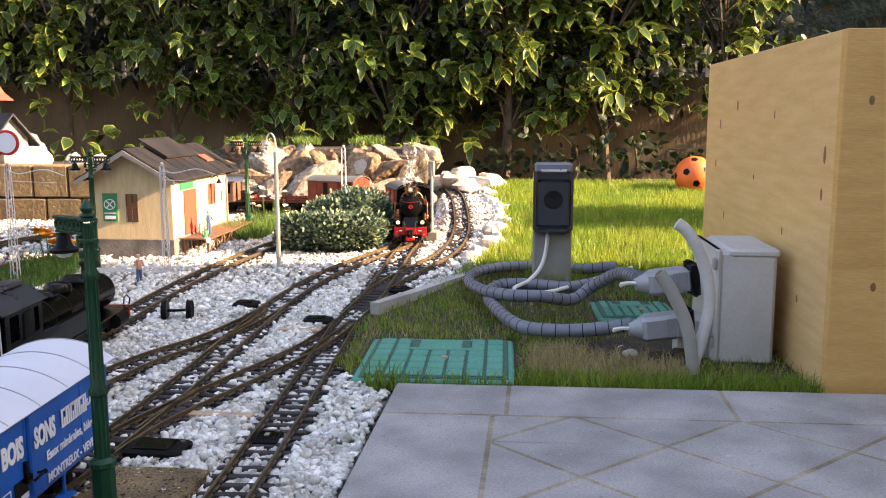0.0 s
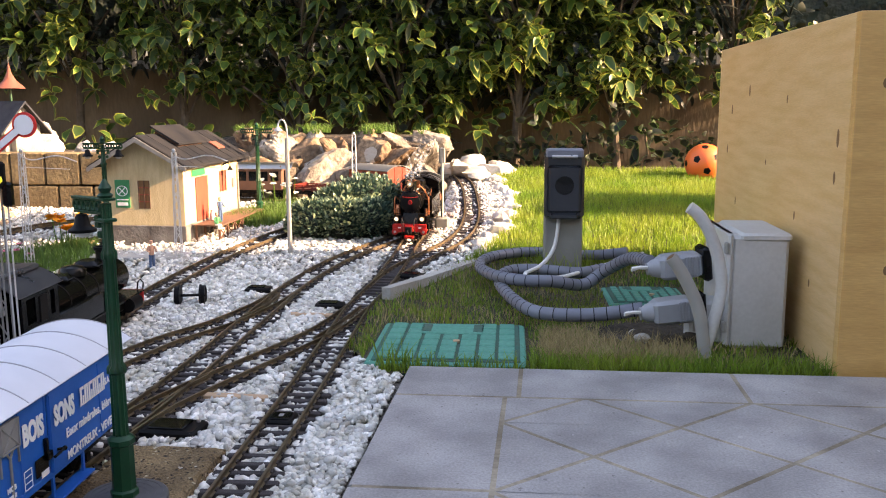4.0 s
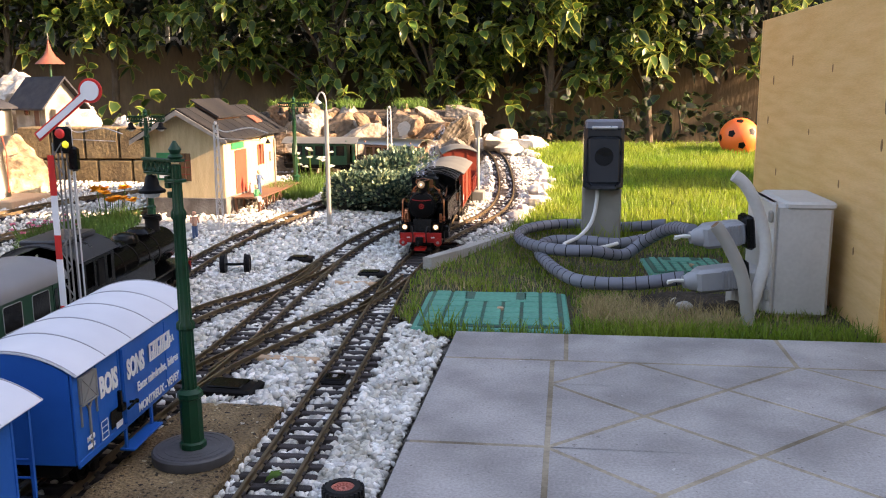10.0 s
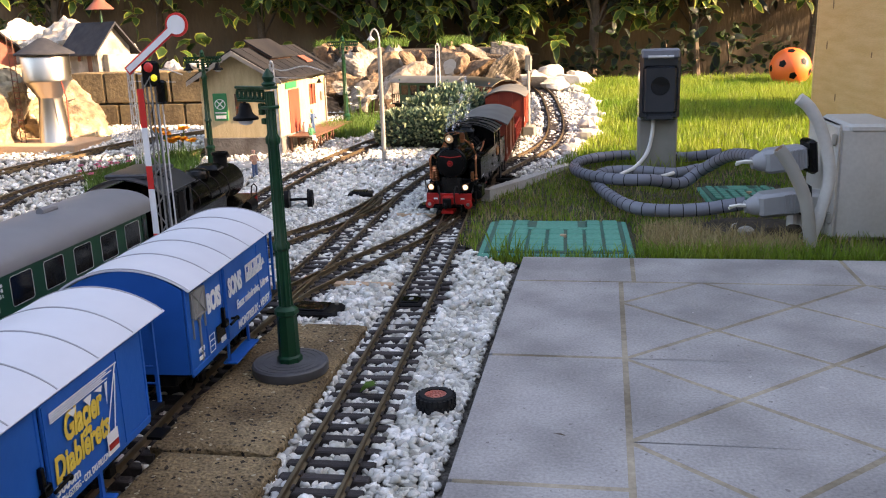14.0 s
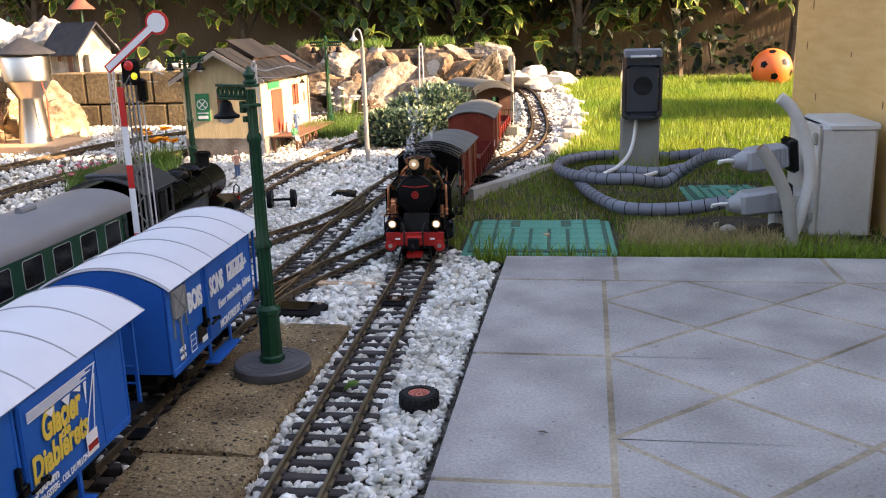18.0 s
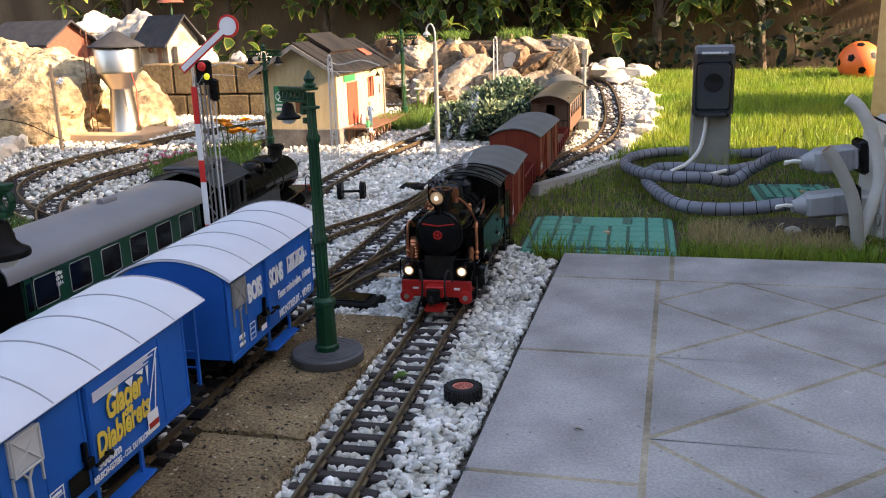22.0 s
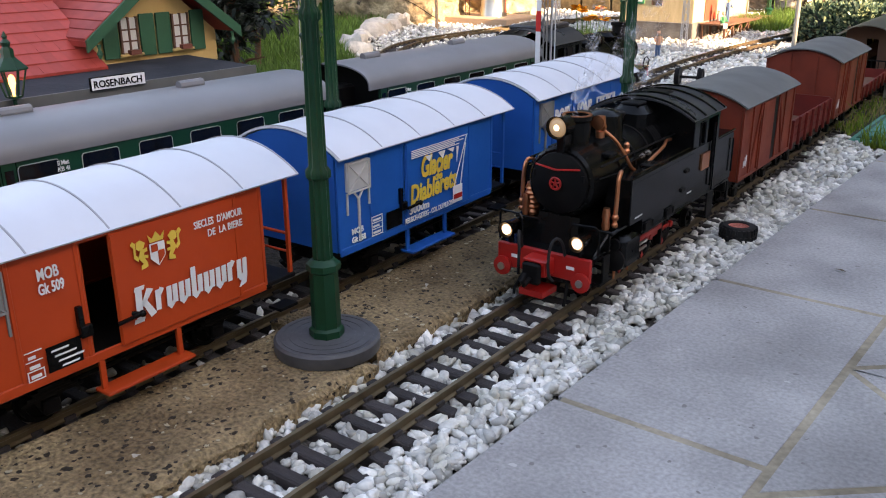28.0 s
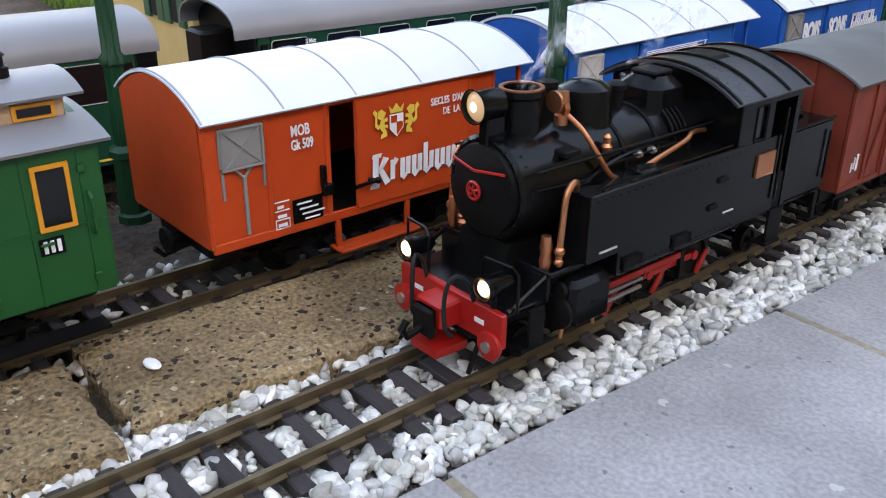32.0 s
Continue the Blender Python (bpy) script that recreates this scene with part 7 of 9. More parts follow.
def cover(x, y, w, h, rz, label):
    t = thing("valve_cover", label, "valve cover", pose(x, y, gz(x, y) + .006, 0, 0, rz), "green covers in the lawn")
    part("frame_ring", Geo().box(-w, w, -h, h, -.02, .006, .003), "cover", t)
    part("lid", Geo().box(-w + .01, w - .01, -h + .01, h - .01, .005, .0085, .002), "cover_dk", t)
    nx, ny = 7, 6
    for i in range(nx):
        for j in range(ny):
            cx, cy = -w + .016 + (2 * w - .032) * (i + .5) / nx, -h + .014 + (2 * h - .028) * (j + .5) / ny
            if j > 3 and i in (2, 3, 4):
                continue
            part("rib", Geo().box(cx - w / nx + .0052, cx + w / nx - .0052, cy - h / ny + .0042, cy + h / ny - .0042, .0082, .0118, .0012), "cover", t)
    part("grip_plate", Geo().box(-w * .42, w * .42, h * .34, h * .86, .0082, .0112, .0014), "cover", t)
    for sx in (-1, 1):
        part("grip_slot", Geo().box(sx * w * .36 - .009, sx * w * .36 + .009, h * .42, h * .80, .0108, .0118), "cover_dk", t)
    part("bolt", Geo().cyl((.012, -.012, .009), (.012, -.012, .0135), .006, n=10), "plank", t)


cover(0.051, 0.167, 0.131, 0.129, 1, "flat green plastic valve cover set in the grass")
cover(.435, .55, .085, .085, 2, "small green valve cover half hidden under hoses")
solid("edging_strip", Geo().ext([(-.125, .505), (-.105, .50), (-.035, .63), (.07, .87), (.05, .885), (-.055, .65)], "z", -.03, .016), "concrete", "pale concrete edging between gravel and grass", "edging", kind="structure")
solid("dug_hole", Geo().lathe([(.115, 0), (.09, .003), (.03, .004), (0, .004)], 24), "soil", "dark bare earth under the connectors", "earth patch", pose(.42, .24, gz(.4, .2) + .010), kind="structure")
for i in range(9):
    a = random.uniform(0, 6.3)
    g = Geo().ball((0, 0, 0), random.uniform(.008, .018), 9, 6, (1, .7, .6))
    g.v = [tuple(Vector(p) * (1 + .3 * noise.noise(Vector(p) * 90 + Vector((i * 3, 0, 0))))) for p in g.v]
    solid("earth_clod", g, "stone_white" if i % 3 == 0 else "soil", "clod of earth and stone in the dug hole", "clod", pose(.42 + .05 * math.cos(a), .22 + .04 * math.sin(a), .0, 0, 0, i * 40), "clods in the hole")

# ball
t = thing("football", "bright orange plastic football with black patches on the lawn", "ball", pose(.92, 2.42, gz(.9, 2.42) + .072))
part("shell", Geo().ball((0, 0, 0), .081, 32, 20), "ball", t)
for v in ((-.55, -.80, .25), (.45, -.82, .35), (-.05, -.98, -.35), (-.95, -.2, .0), (-.1, -.5, .9), (.85, -.5, -.2)):
    n = Vector(v).normalized()
    q = n.to_track_quat("Z", "Y").to_matrix()
    g = Geo()
    rings = [[(q @ Vector((r * math.cos(2 * math.pi * k / 5), r * math.sin(2 * math.pi * k / 5), 1))).normalized() * .0816 for k in range(5)] for r in (.20, .10)]
    g.add(rings[0] + rings[1] + [n * .0818], [(k, (k + 1) % 5, 5 + (k + 1) % 5, 5 + k) for k in range(5)] + [(5 + k, 5 + (k + 1) % 5, 10) for k in range(5)])
    part("patch", g, "matt", t)

# ---- cast platform lamps ----
def platform_lamp(m, arms, label, base=True):
    t = thing("platform_lamp", label, "platform lamp", m, "green platform lamps")
    if base:
        b = part("base_plate", Geo().lathe([(.0415, 0), (.0425, .002), (.0425, .010), (.0405, .0120), (.016, .0125), (.0, .0125)], 40), "foot_grey", t, "round grey plastic foot")
        for r in (.022, .029, .0365):
            part("base_ring", Geo().lathe([(r - .001, .0122), (r + .001, .0122), (r + .001, .0126), (r - .001, .0126)], 40), "foot_grey", b)
    part("plinth", Geo().lathe([(.0140, .011), (.0140, .018), (.0117, .020), (.0112, .066), (.0135, .068), (.0135, .073), (.009, .077)], 8), "lamp_green", t)
    part("column", Geo().lathe([(.0080, .075), (.0076, .140), (.0098, .142), (.0098, .147), (.0071, .150), (.0062, .255), (.0080, .257), (.0080, .262), (.0056, .266), (.0052, .310)], 20, flute=.18), "lamp_green", t)
    part("capital", Geo().box(-.0072, .0072, -.0072, .0072, .292, .2955, .0008).box(-.0070, .0070, -.0070, .0070, .3125, .3155, .0008), "lamp_green", t)
    part("finial", Geo().lathe([(.0060, .3155), (.0078, .318), (.0045, .3205), (.0065, .325), (.0040, .329), (.0014, .3335)], 12), "lamp_green", t)
    for s in arms:
        br = part("bracket", Geo().box(min(s * .005, s * .053), max(s * .005, s * .053), -.0036, .0036, .3120, .3150, .0005), "lamp_green", t)
        part("lower_chord", Geo().box(min(s * .005, s * .051), max(s * .005, s * .051), -.0030, .0030, .2985, .3010, .0005), "lamp_green", br)
        for k in range(6):
            x = s * (.0125 + .0074 * k)
            part("ring", Geo().loop([(x + .0036 * math.cos(a * .524), 0, .3065 + .0048 * math.sin(a * .524)) for a in range(12)], .0019, 6), "lamp_green", br)
        for x, z in ((.014, .2945), (.014, .2885), (.0105, .2790)):
            part("square_drop", Geo().box(s * x - .0032, s * x + .0032, -.0026, .0026, z - .0032, z + .0032, .0006), "lamp_green", br)
        x = s * .042
        part("hanger", Geo().tube([(x, 0, .2995), (x, 0, .2960)], .0016, 6), "matt", br)
        sh = part("shade", Geo().lathe([(.0134, .2790), (.0138, .2802), (.0134, .2820), (.0100, .2838), (.0078, .2865), (.0064, .2935), (.0050, .2965), (.0015, .2975)], 28, (x, 0, 0)), "matt", t, "black bell-shaped lamp shade with a wide rim")
        part("glass_cover", Geo().lathe([(.002, .2735), (.0060, .2745), (.0080, .2770), (.0085, .2800)], 18, (x, 0, 0)), "frost", sh)
    return t


platform_lamp(pose(-.2235, -.497, -.0035, 0, 0, -30), (-1,), "green cast-iron style lamp with one hanging bell shade")
platform_lamp(pose(-.205, -1.049, -.0035), (-1, 1), "green cast-iron style lamp with two hanging bell shades")
platform_lamp(pose(-.428, -.806, -.010), (-1, 1), "green platform lamp between the vans and the coaches", False)
platform_lamp(pose(-.430, -1.303, -.010), (-1, 1), "green platform lamp between the vans and the coaches", False)
platform_lamp(pose(-.92, .89, gz(-.9, .89) - .012), (-1, 1), "green double lamp beside the cream goods shed")
platform_lamp(pose(-.698, 1.50, gz(-.69, 1.5) - .01), (-1, 1), "green double lamp at the end of the loading deck")


# ---- lattice masts ----
def lattice_mast(m, h, w, label, arm=0):
    t = thing("lattice_mast", label, "mast", m, "catenary masts")
    part("foot", Geo().box(-w * 1.6, w * 1.6, -w * 1.6, w * 1.6, 0, .012, .002), "concrete", t)
    for sx in (-1, 1):
        for sy in (-1, 1):
            part("leg", Geo().cyl((sx * w, sy * w * .7, .01), (sx * w * .6, sy * w * .4, h), .0014, n=5), "silver", t)
    n = int(h / .022)
    for i in range(n):
        z0, z1 = .012 + (h - .014) * i / n, .012 + (h - .014) * (i + 1) / n
        k0, k1 = 1 - .4 * i / n, 1 - .4 * (i + 1) / n
        for sy in (-1, 1):
            s = 1 if (i + (sy > 0)) % 2 else -1
            part("brace", Geo().cyl((s * w * k0, sy * w * .7 * k0, z0), (-s * w * k1, sy * w * .7 * k1, z1), .0009, n=4), "silver", t)
    part("cap", Geo().ball((0, 0, h + .004), .005, 8, 6), "silver", t)
    if arm:
        part("arm", Geo().tube(smooth_line([(0, 0, h - .01), (arm * .03, 0, h - .018), (arm * .09, 0, h - .008), (arm * .14, 0, h - .022)], .008), .0015, 6), "silver", t)
        part("stay", Geo().cyl((0, 0, h - .035), (arm * .12, 0, h - .04), .001, n=5), "silver", t)
    return t


lattice_mast(pose(-.712, .85, gz(-.7, .85) - .002), .285, .008, "grey lattice catenary mast by the platform track", 1)
lattice_mast(pose(-1.03, .70, gz(-1, .7) - .002), .30, .009, "grey lattice catenary mast among the flowers", 1)
lattice_mast(pose(-.40, 1.62, gz(-.4, 1.62)), .28, .009, "grey lattice mast behind the juniper bush")
lattice_mast(pose(-1.05, -.25, -.02), .30, .010, "grey lattice mast behind the green coaches", 1)

# gooseneck yard lamp and small sign post
t = thing("yard_lamp", "tall grey wooden lamp post with a curved white lamp arm", "yard lamp", pose(-.440, .93, gz(-.44, .93) - .004))
part("post", Geo().cyl((0, 0, 0), (0, 0, .315), .0062, .0055, 10), "pvc_dk", t)
part("arm", Geo().tube(smooth_line([(.0, 0, .30), (.001, 0, .335), (-.005, 0, .358), (-.015, 0, .362), (-.022, 0, .350)], .006), .0022, 8), "pvc", t)
part("shade", Geo().lathe([(.011, .334), (.010, .337), (.003, .344), (.002, .352)], 16, (-.022, 0, 0)), "silver", t)
part("lamp_bulb", Geo().ball((-.022, 0, .333), .0045, 10, 8), "frost", t)
t = thing("track_sign", "weathered wooden post with a small round-topped plate", "track sign", pose(-.072, 1.32, gz(-.07, 1.32) - .004))
part("post", Geo().cyl((0, 0, 0), (0, 0, .225), .0045, .0045, 8), "pvc_dk", t)
part("plate", Geo().box(-.010, .010, -.004, .004, .205, .255, .004), "post", t)
part("foot", Geo().box(-.022, .022, -.018, .018, 0, .045, .006), "post", t)

# ---- semaphore ----
t = thing("semaphore", "semaphore signal on a red and white lattice mast, arm raised", "signal", pose(-.444, -.33, -.018))
for a, b, c in ((.271, .320, "signal_red"), (.222, .271, "white"), (.192, .222, "signal_red"), (.133, .192, "white"), (.088, .133, "signal_red"), (.010, .088, "white")):
    part("mast_band", Geo().box(-.0125, -.0045, -.0075, -.0060, a, b), c, t)
for sx, sy in ((-1, -1), (-1, 1), (1, -1), (1, 1)):
    part("leg", Geo().cyl((sx * .007, sy * .006, 0), (sx * .0055, sy * .005, .335), .0012, n=5), "mast_grey", t)
for i in range(17):
    s = 1 if i % 2 else -1
    part("brace", Geo().cyl((s * .0068, -.006, .012 + i * .019), (-s * .0066, -.006, .031 + i * .019), .0009, n=4), "mast_grey", t)
s0 = pose(-.0114, -.010, .349, 0, -37.3, 0)
arm = part("signal_arm", Geo().box(-.012, .068, -.0012, .0012, -.0055, .0055).lathe([(.0145, -.0012), (.0145, .0012)], 28, (.078, 0, 0), Euler((radians(90), 0, 0)).to_matrix()), "signal_red", t, "white arm with red border", m=s0)
part("arm_face", Geo().box(-.010, .068, -.0020, -.0010, -.0036, .0036).lathe([(.0115, .0010), (.0115, .0022)], 28, (.078, 0, 0), Euler((radians(90), 0, 0)).to_matrix()), "white", arm)
part("spectacle", Geo().box(-.006, .016, -.006, .004, .322, .354, .003), "matt", t)
part("red_lens", Geo().lathe([(.0062, 0), (.005, .003), (0, .004)], 14, (.006, -.007, .346), Euler((radians(90), 0, 0)).to_matrix()), "signal_red", t)
part("yellow_lens", Geo().lathe([(.0045, 0), (.0035, .002), (0, .003)], 14, (.012, -.007, .333), Euler((radians(90), 0, 0)).to_matrix()), "lens_y", t)
part("lamp_house", Geo().box(.010, .022, -.004, .008, .300, .330, .003), "black", t)
part("ladder_rail", Geo().cyl((.010, .004, 0), (.008, .004, .30), .001, n=4).cyl((.016, .004, 0), (.014, .004, .30), .001, n=4), "silver", t)

# ---- cream goods shed ----
Y0, Y1, X0, X1 = 1.04, 1.50, -1.003, -.768
B = gz(-.88, 1.25) - .012
t = thing("goods_shed", "cream wooden goods shed with grey roof and raised skylight", "goods shed", pose(0, 0, B))
part("plinth", Geo().box(X0 - .003, X1 + .003, Y0 - .003, Y1 + .003, -.02, .058, .002), "plinth", t)
xm, ze, zr = (X0 + X1) / 2, .232, .302
front = [(X0, .058), (X1, .058), (X1, ze), (xm, zr), (X0, ze)]
wy = Y0
# front gable with a window opening
wx0, wx1, wz0, wz1 = -.900, -.866, .105, .184
g = Geo().ext([(X0, .058), (wx0, .058), (wx0, ze + (zr - ze) * (wx0 - X0) / (xm - X0) if wx0 < xm else ze + (zr - ze) * (X1 - wx0) / (X1 - xm)), (X0, ze)], "y", Y0, Y0 + .006)
part("gable_wall", g, "cream", t)
part("gable_wall", Geo().ext([(wx1, .058), (X1, .058), (X1, ze), (wx1, ze + (zr - ze) * (X1 - wx1) / (X1 - xm))], "y", Y0, Y0 + .006), "cream", t)
part("gable_wall", Geo().ext([(wx0, .058), (wx1, .058), (wx1, wz0), (wx0, wz0)], "y", Y0, Y0 + .006), "cream", t)
part("gable_wall", Geo().ext([(wx0, wz1), (wx1, wz1), (wx1, ze + (zr - ze) * (X1 - wx1) / (X1 - xm)), (xm, zr), (wx0, ze + (zr - ze) * (wx0 - X0) / (xm - X0))], "y", Y0, Y0 + .006), "cream", t)
part("gable_wall", Geo().ext(front, "y", Y1 - .006, Y1), "cream", t)
part("side_wall", Geo().box(X0, X0 + .006, Y0 + .006, Y1 - .006, .058, ze), "cream", t)
for a, b, c, d in ((Y0 + .006, 1.125, .058, ze), (1.225, 1.325, .058, ze), (1.385, Y1 - .006, .058, ze), (1.125, 1.225, .186, ze), (1.325, 1.385, .058, .125), (1.325, 1.385, .190, ze)):
    part("side_wall", Geo().box(X1 - .006, X1, a, b, c, d), "cream", t)
part("loading_door", Geo().box(X1 - .004, X1 + .002, 1.128, 1.222, .058, .185, .001), "rust_door", t, "rusty red loading door")
part("window", Geo().box(wx0, wx1, Y0 + .002, Y0 + .005, wz0, wz1), "knot", t)
part("side_window", Geo().box(X1 - .005, X1 - .001, 1.325, 1.385, .125, .19), "rust_door", t)
for i in range(1, 4):
    part("glazing_bar", Geo().box(wx0, wx1, Y0 - .001, Y0 + .003, wz0 + (wz1 - wz0) * i / 4 - .001, wz0 + (wz1 - wz0) * i / 4 + .001), "rust_door", t)
for x in (wx0 + .001, (wx0 + wx1) / 2, wx1 - .001):
    part("glazing_bar", Geo().box(x - .0012, x + .0012, Y0 - .0012, Y0 + .0035, wz0, wz1), "deckwood", t)
for i in range(3):
    part("side_bar", Geo().box(X1 - .002, X1 + .002, 1.325 + i * .028, 1.329 + i * .028, .125, .19), "deckwood", t)
for s in (-1, 1):
    xe = xm + s * (X1 - xm + .024)
    zo = ze - (zr - ze) / (X1 - xm) * .024
    part("roof_slope", Geo().ext([(xm, zr + .001), (xe, zo + .001), (xe, zo + .008), (xm, zr + .009)], "y", Y0 - .035, Y1 + .060), "tin", t, "grey felted roof slope")
    for i in range(10):
        y = Y0 - .03 + i * .0635
        part("roof_batten", Geo().ext([(xm, zr + .009), (xe, zo + .008), (xe, zo + .0090), (xm, zr + .0100)], "y", y, y + .0015), "tin", t)
    for y in (Y0 - .039, Y1 + .060):
        part("bargeboard", Geo().ext([(xm, zr - .010), (xe, zo - .008), (xe, zo + .004), (xm, zr + .004)], "y", y, y + .004), "mast_grey", t)
sk = part("skylight_box", Geo().ext([(xm - .004, zr - .004), (xm + .062, zr - .044), (xm + .062, zr - .018), (xm - .004, zr + .022)], "y", 1.15, 1.34), "deckwood", t)
part("skylight_roof", Geo().ext([(xm - .012, zr + .027), (xm + .072, zr - .0235), (xm + .072, zr - .0185), (xm - .012, zr + .032)], "y", 1.135, 1.355), "tin", sk)
part("roof_hatch", Geo().ext([(xm + .066, zr - .028), (xm + .096, zr - .046), (xm + .096, zr - .042), (xm + .066, zr - .024)], "y", 1.39, 1.45), "brickred", t)
sg = part("sign_board", Geo().box(-.966, -.924, Y0 - .0035, Y0, .108, .186, .0005), "sign_green", t, "green enamel sign with white emblem")
q = Geo()
for k in range(24):
    a, c = 2 * math.pi * k / 24, 2 * math.pi * (k + 1) / 24
    q.cyl((-.945 + .0155 * math.cos(a), Y0 - .004, .155 + .014 * math.sin(a)), (-.945 + .0155 * math.cos(c), Y0 - .004, .155 + .014 * math.sin(c)), .0014, n=4)
part("emblem_ring", q, "white", sg)
part("emblem_cross", Geo().cyl((-.954, Y0 - .004, .146), (-.936, Y0 - .004, .164), .0017, n=4).cyl((-.954, Y0 - .004, .164), (-.936, Y0 - .004, .146), .0017, n=4), "white", sg)
part("brand_bar", Geo().box(-.962, -.928, Y0 - .0045, Y0 - .003, .129, .132).box(-.960, -.930, Y0 - .0045, Y0 - .003, .114, .123), "white", sg)
part("door_sign", Geo().box(X1 + .0005, X1 + .003, 1.10, 1.20, .190, .208), "sign_green", t)
part("wall_lamp", Geo().tube(smooth_line([(X1, 1.35, .205), (X1 + .02, 1.35, .215), (X1 + .028, 1.35, .205)], .004), .0018, 6).lathe([(.010, .192), (.004, .20), (.002, .206)], 12, (X1 + .028, 1.35, 0)), "matt", t)
part("downpipe", Geo().cyl((X1 + .004, Y1 - .01, .0), (X1 + .004, Y1 - .01, .2), .003, n=8), "grey", t)
part("wall_box", Geo().box(X1, X1 + .006, 1.44, 1.46, .13, .16, .001), "grey", t)

t = thing("loading_deck", "dark brown timber loading deck on trestles", "loading deck", pose(0, 0, B))
for i in range(16):
    part("deck_plank", Geo().box(X1 + .006, X1 + .088, 1.085 + i * .0255, 1.109 + i * .0255, .050, .055, .0006), "deckwood", t)
for i in range(7):
    y = 1.09 + i * .066
    for x in (X1 + .012, X1 + .080):
        part("deck_post", Geo().box(x - .003, x + .003, y - .003, y + .003, -.01, .05), "deckwood", t)
    part("cross_brace", Geo().cyl((X1 + .080, y, .004), (X1 + .080, y + .062, .046), .0018, n=4).cyl((X1 + .080, y, .046), (X1 + .080, y + .062, .004), .0018, n=4) if i < 6 else Geo().cyl((X1 + .012, y, .004), (X1 + .08, y, .046), .0018, n=4), "deckwood", t)
t = thing("loading_ramp_slab", "flat concrete apron before the goods shed", "apron", pose(0, 0, gz(-.85, .9) + .004))
part("slab", Geo().box(-1.0, -.70, .84, 1.03, -.02, .006, .003), "concrete", t)


def figure(m, top, legs, sit, label):
    """A small painted model figure as one plain mesh."""
    g = Geo()
    g.slot = 1
    if sit:
        for s in (-1, 1):
            g.tube([(s * .004, 0, .012), (s * .004, -.012, .012), (s * .004, -.013, 0)], .0034, 7)
        z = .010
    else:
        for s in (-1, 1):
            g.tube([(s * .004, 0, 0), (s * .0035, 0, .034)], [.003, .0042], 7)
        z = .033
    g.slot = 0
    g.tube([(0, 0, z), (0, 0, z + .014), (0, 0, z + .024)], [.0062, .0076, .0060], 9)
    for s in (-1, 1):
        g.tube([(s * .0075, 0, z + .023), (s * .0105, -.003, z + .012), (s * .008, -.009, z + .010)], .0024, 6)
    g.slot = 2
    g.ball((0, 0, z + .031), .0052, 9, 7)
    g.ball((0, 0, z + .035), .0048, 9, 5, (1, 1, .6))
    return solid("model_figure", g, f"{top} {legs} fig_skin", label, "figurine", m, "model figures")


figure(pose(X1 + .055, 1.17, B + .055, 0, 0, 60), "fig_blue", "fig_blue", False, "painted model figure in blue overalls on the loading deck")
figure(pose(X1 + .078, 1.075, B + .045, 0, 0, 60), "fig_green", "pvc", True, "painted model figure in a green coat, seated on the deck edge")
figure(pose(-.748, .765, gz(-.74, .76) + .004, 0, 0, 40), "fig_skin", "fig_blue", False, "painted model figure in blue trousers beside the platform track")
solid("milk_can", Geo().lathe([(.008, 0), (.0085, .018), (.005, .024), (.006, .03)], 14), "silver", "small silver milk can on the loading deck", "milk can", pose(X1 + .02, 1.20, B + .055))

# ---- water tower ----
t = thing("water_tower", "silver metal water tower with a conical foot and dark roof", "water tower", pose(-1.585, 1.20, gz(-1.57, 1.2) + .012))
part("base_slab", Geo().box(-.16, .13, -.11, .11, -.03, .012, .003), "plank", t)
part("column", Geo().lathe([(.052, .008), (.050, .012), (.036, .145), (.037, .152)], 36), "tank", t)
part("tank_cone", Geo().lathe([(.036, .150), (.068, .200), (.0725, .204)], 40), "tank", t)
part("tank", Geo().lathe([(.0725, .203), (.0732, .207), (.0725, .211), (.0725, .288), (.070, .292)], 40), "tank", t)
part("roof", Geo().lathe([(.090, .285), (.090, .289), (.045, .315), (.014, .334), (.0, .336)], 36), "slate", t)
for s in (-1, 1):
    part("ladder_rail", Geo().cyl((-.095 + s * .009, -.03, .0), (-.095 + s * .009, -.03, .345), .0016, n=5), "deckwood", t)
for i in range(19):
    part("rung", Geo().cyl((-.104, -.03, .012 + i * .0175), (-.086, -.03, .012 + i * .0175), .0011, n=4), "rust_door", t)
for z in (.17, .33):
    part("ladder_stay", Geo().cyl((-.095, -.03, z), (-.05, -.01, z), .0014, n=4), "deckwood", t)
part("feed_pipe", Geo().tube([(.06, -.03, .22), (.075, -.03, .15), (.07, -.03, .03)], .002, 6), "rust_door", t)
t = thing("yard_post", "pale wooden lamp post with a white glass shade by the rocks", "yard lamp", pose(-1.66, .96, gz(-1.6, .96)))
part("post", Geo().cyl((0, 0, 0), (0, 0, .27), .006, .005, 8), "plank", t)
part("insulator", Geo().ball((.025, 0, .215), .010, 8, 6, (1, 1, .7)).ball((.030, 0, .222), .008, 8, 6), "white", t)
part("wire", Geo().tube(smooth_line([(0, 0, .04), (-.08, -.10, .11), (-.25, -.25, .13), (-.42, -.36, .09)], .03), .0016, 5), "matt", t)

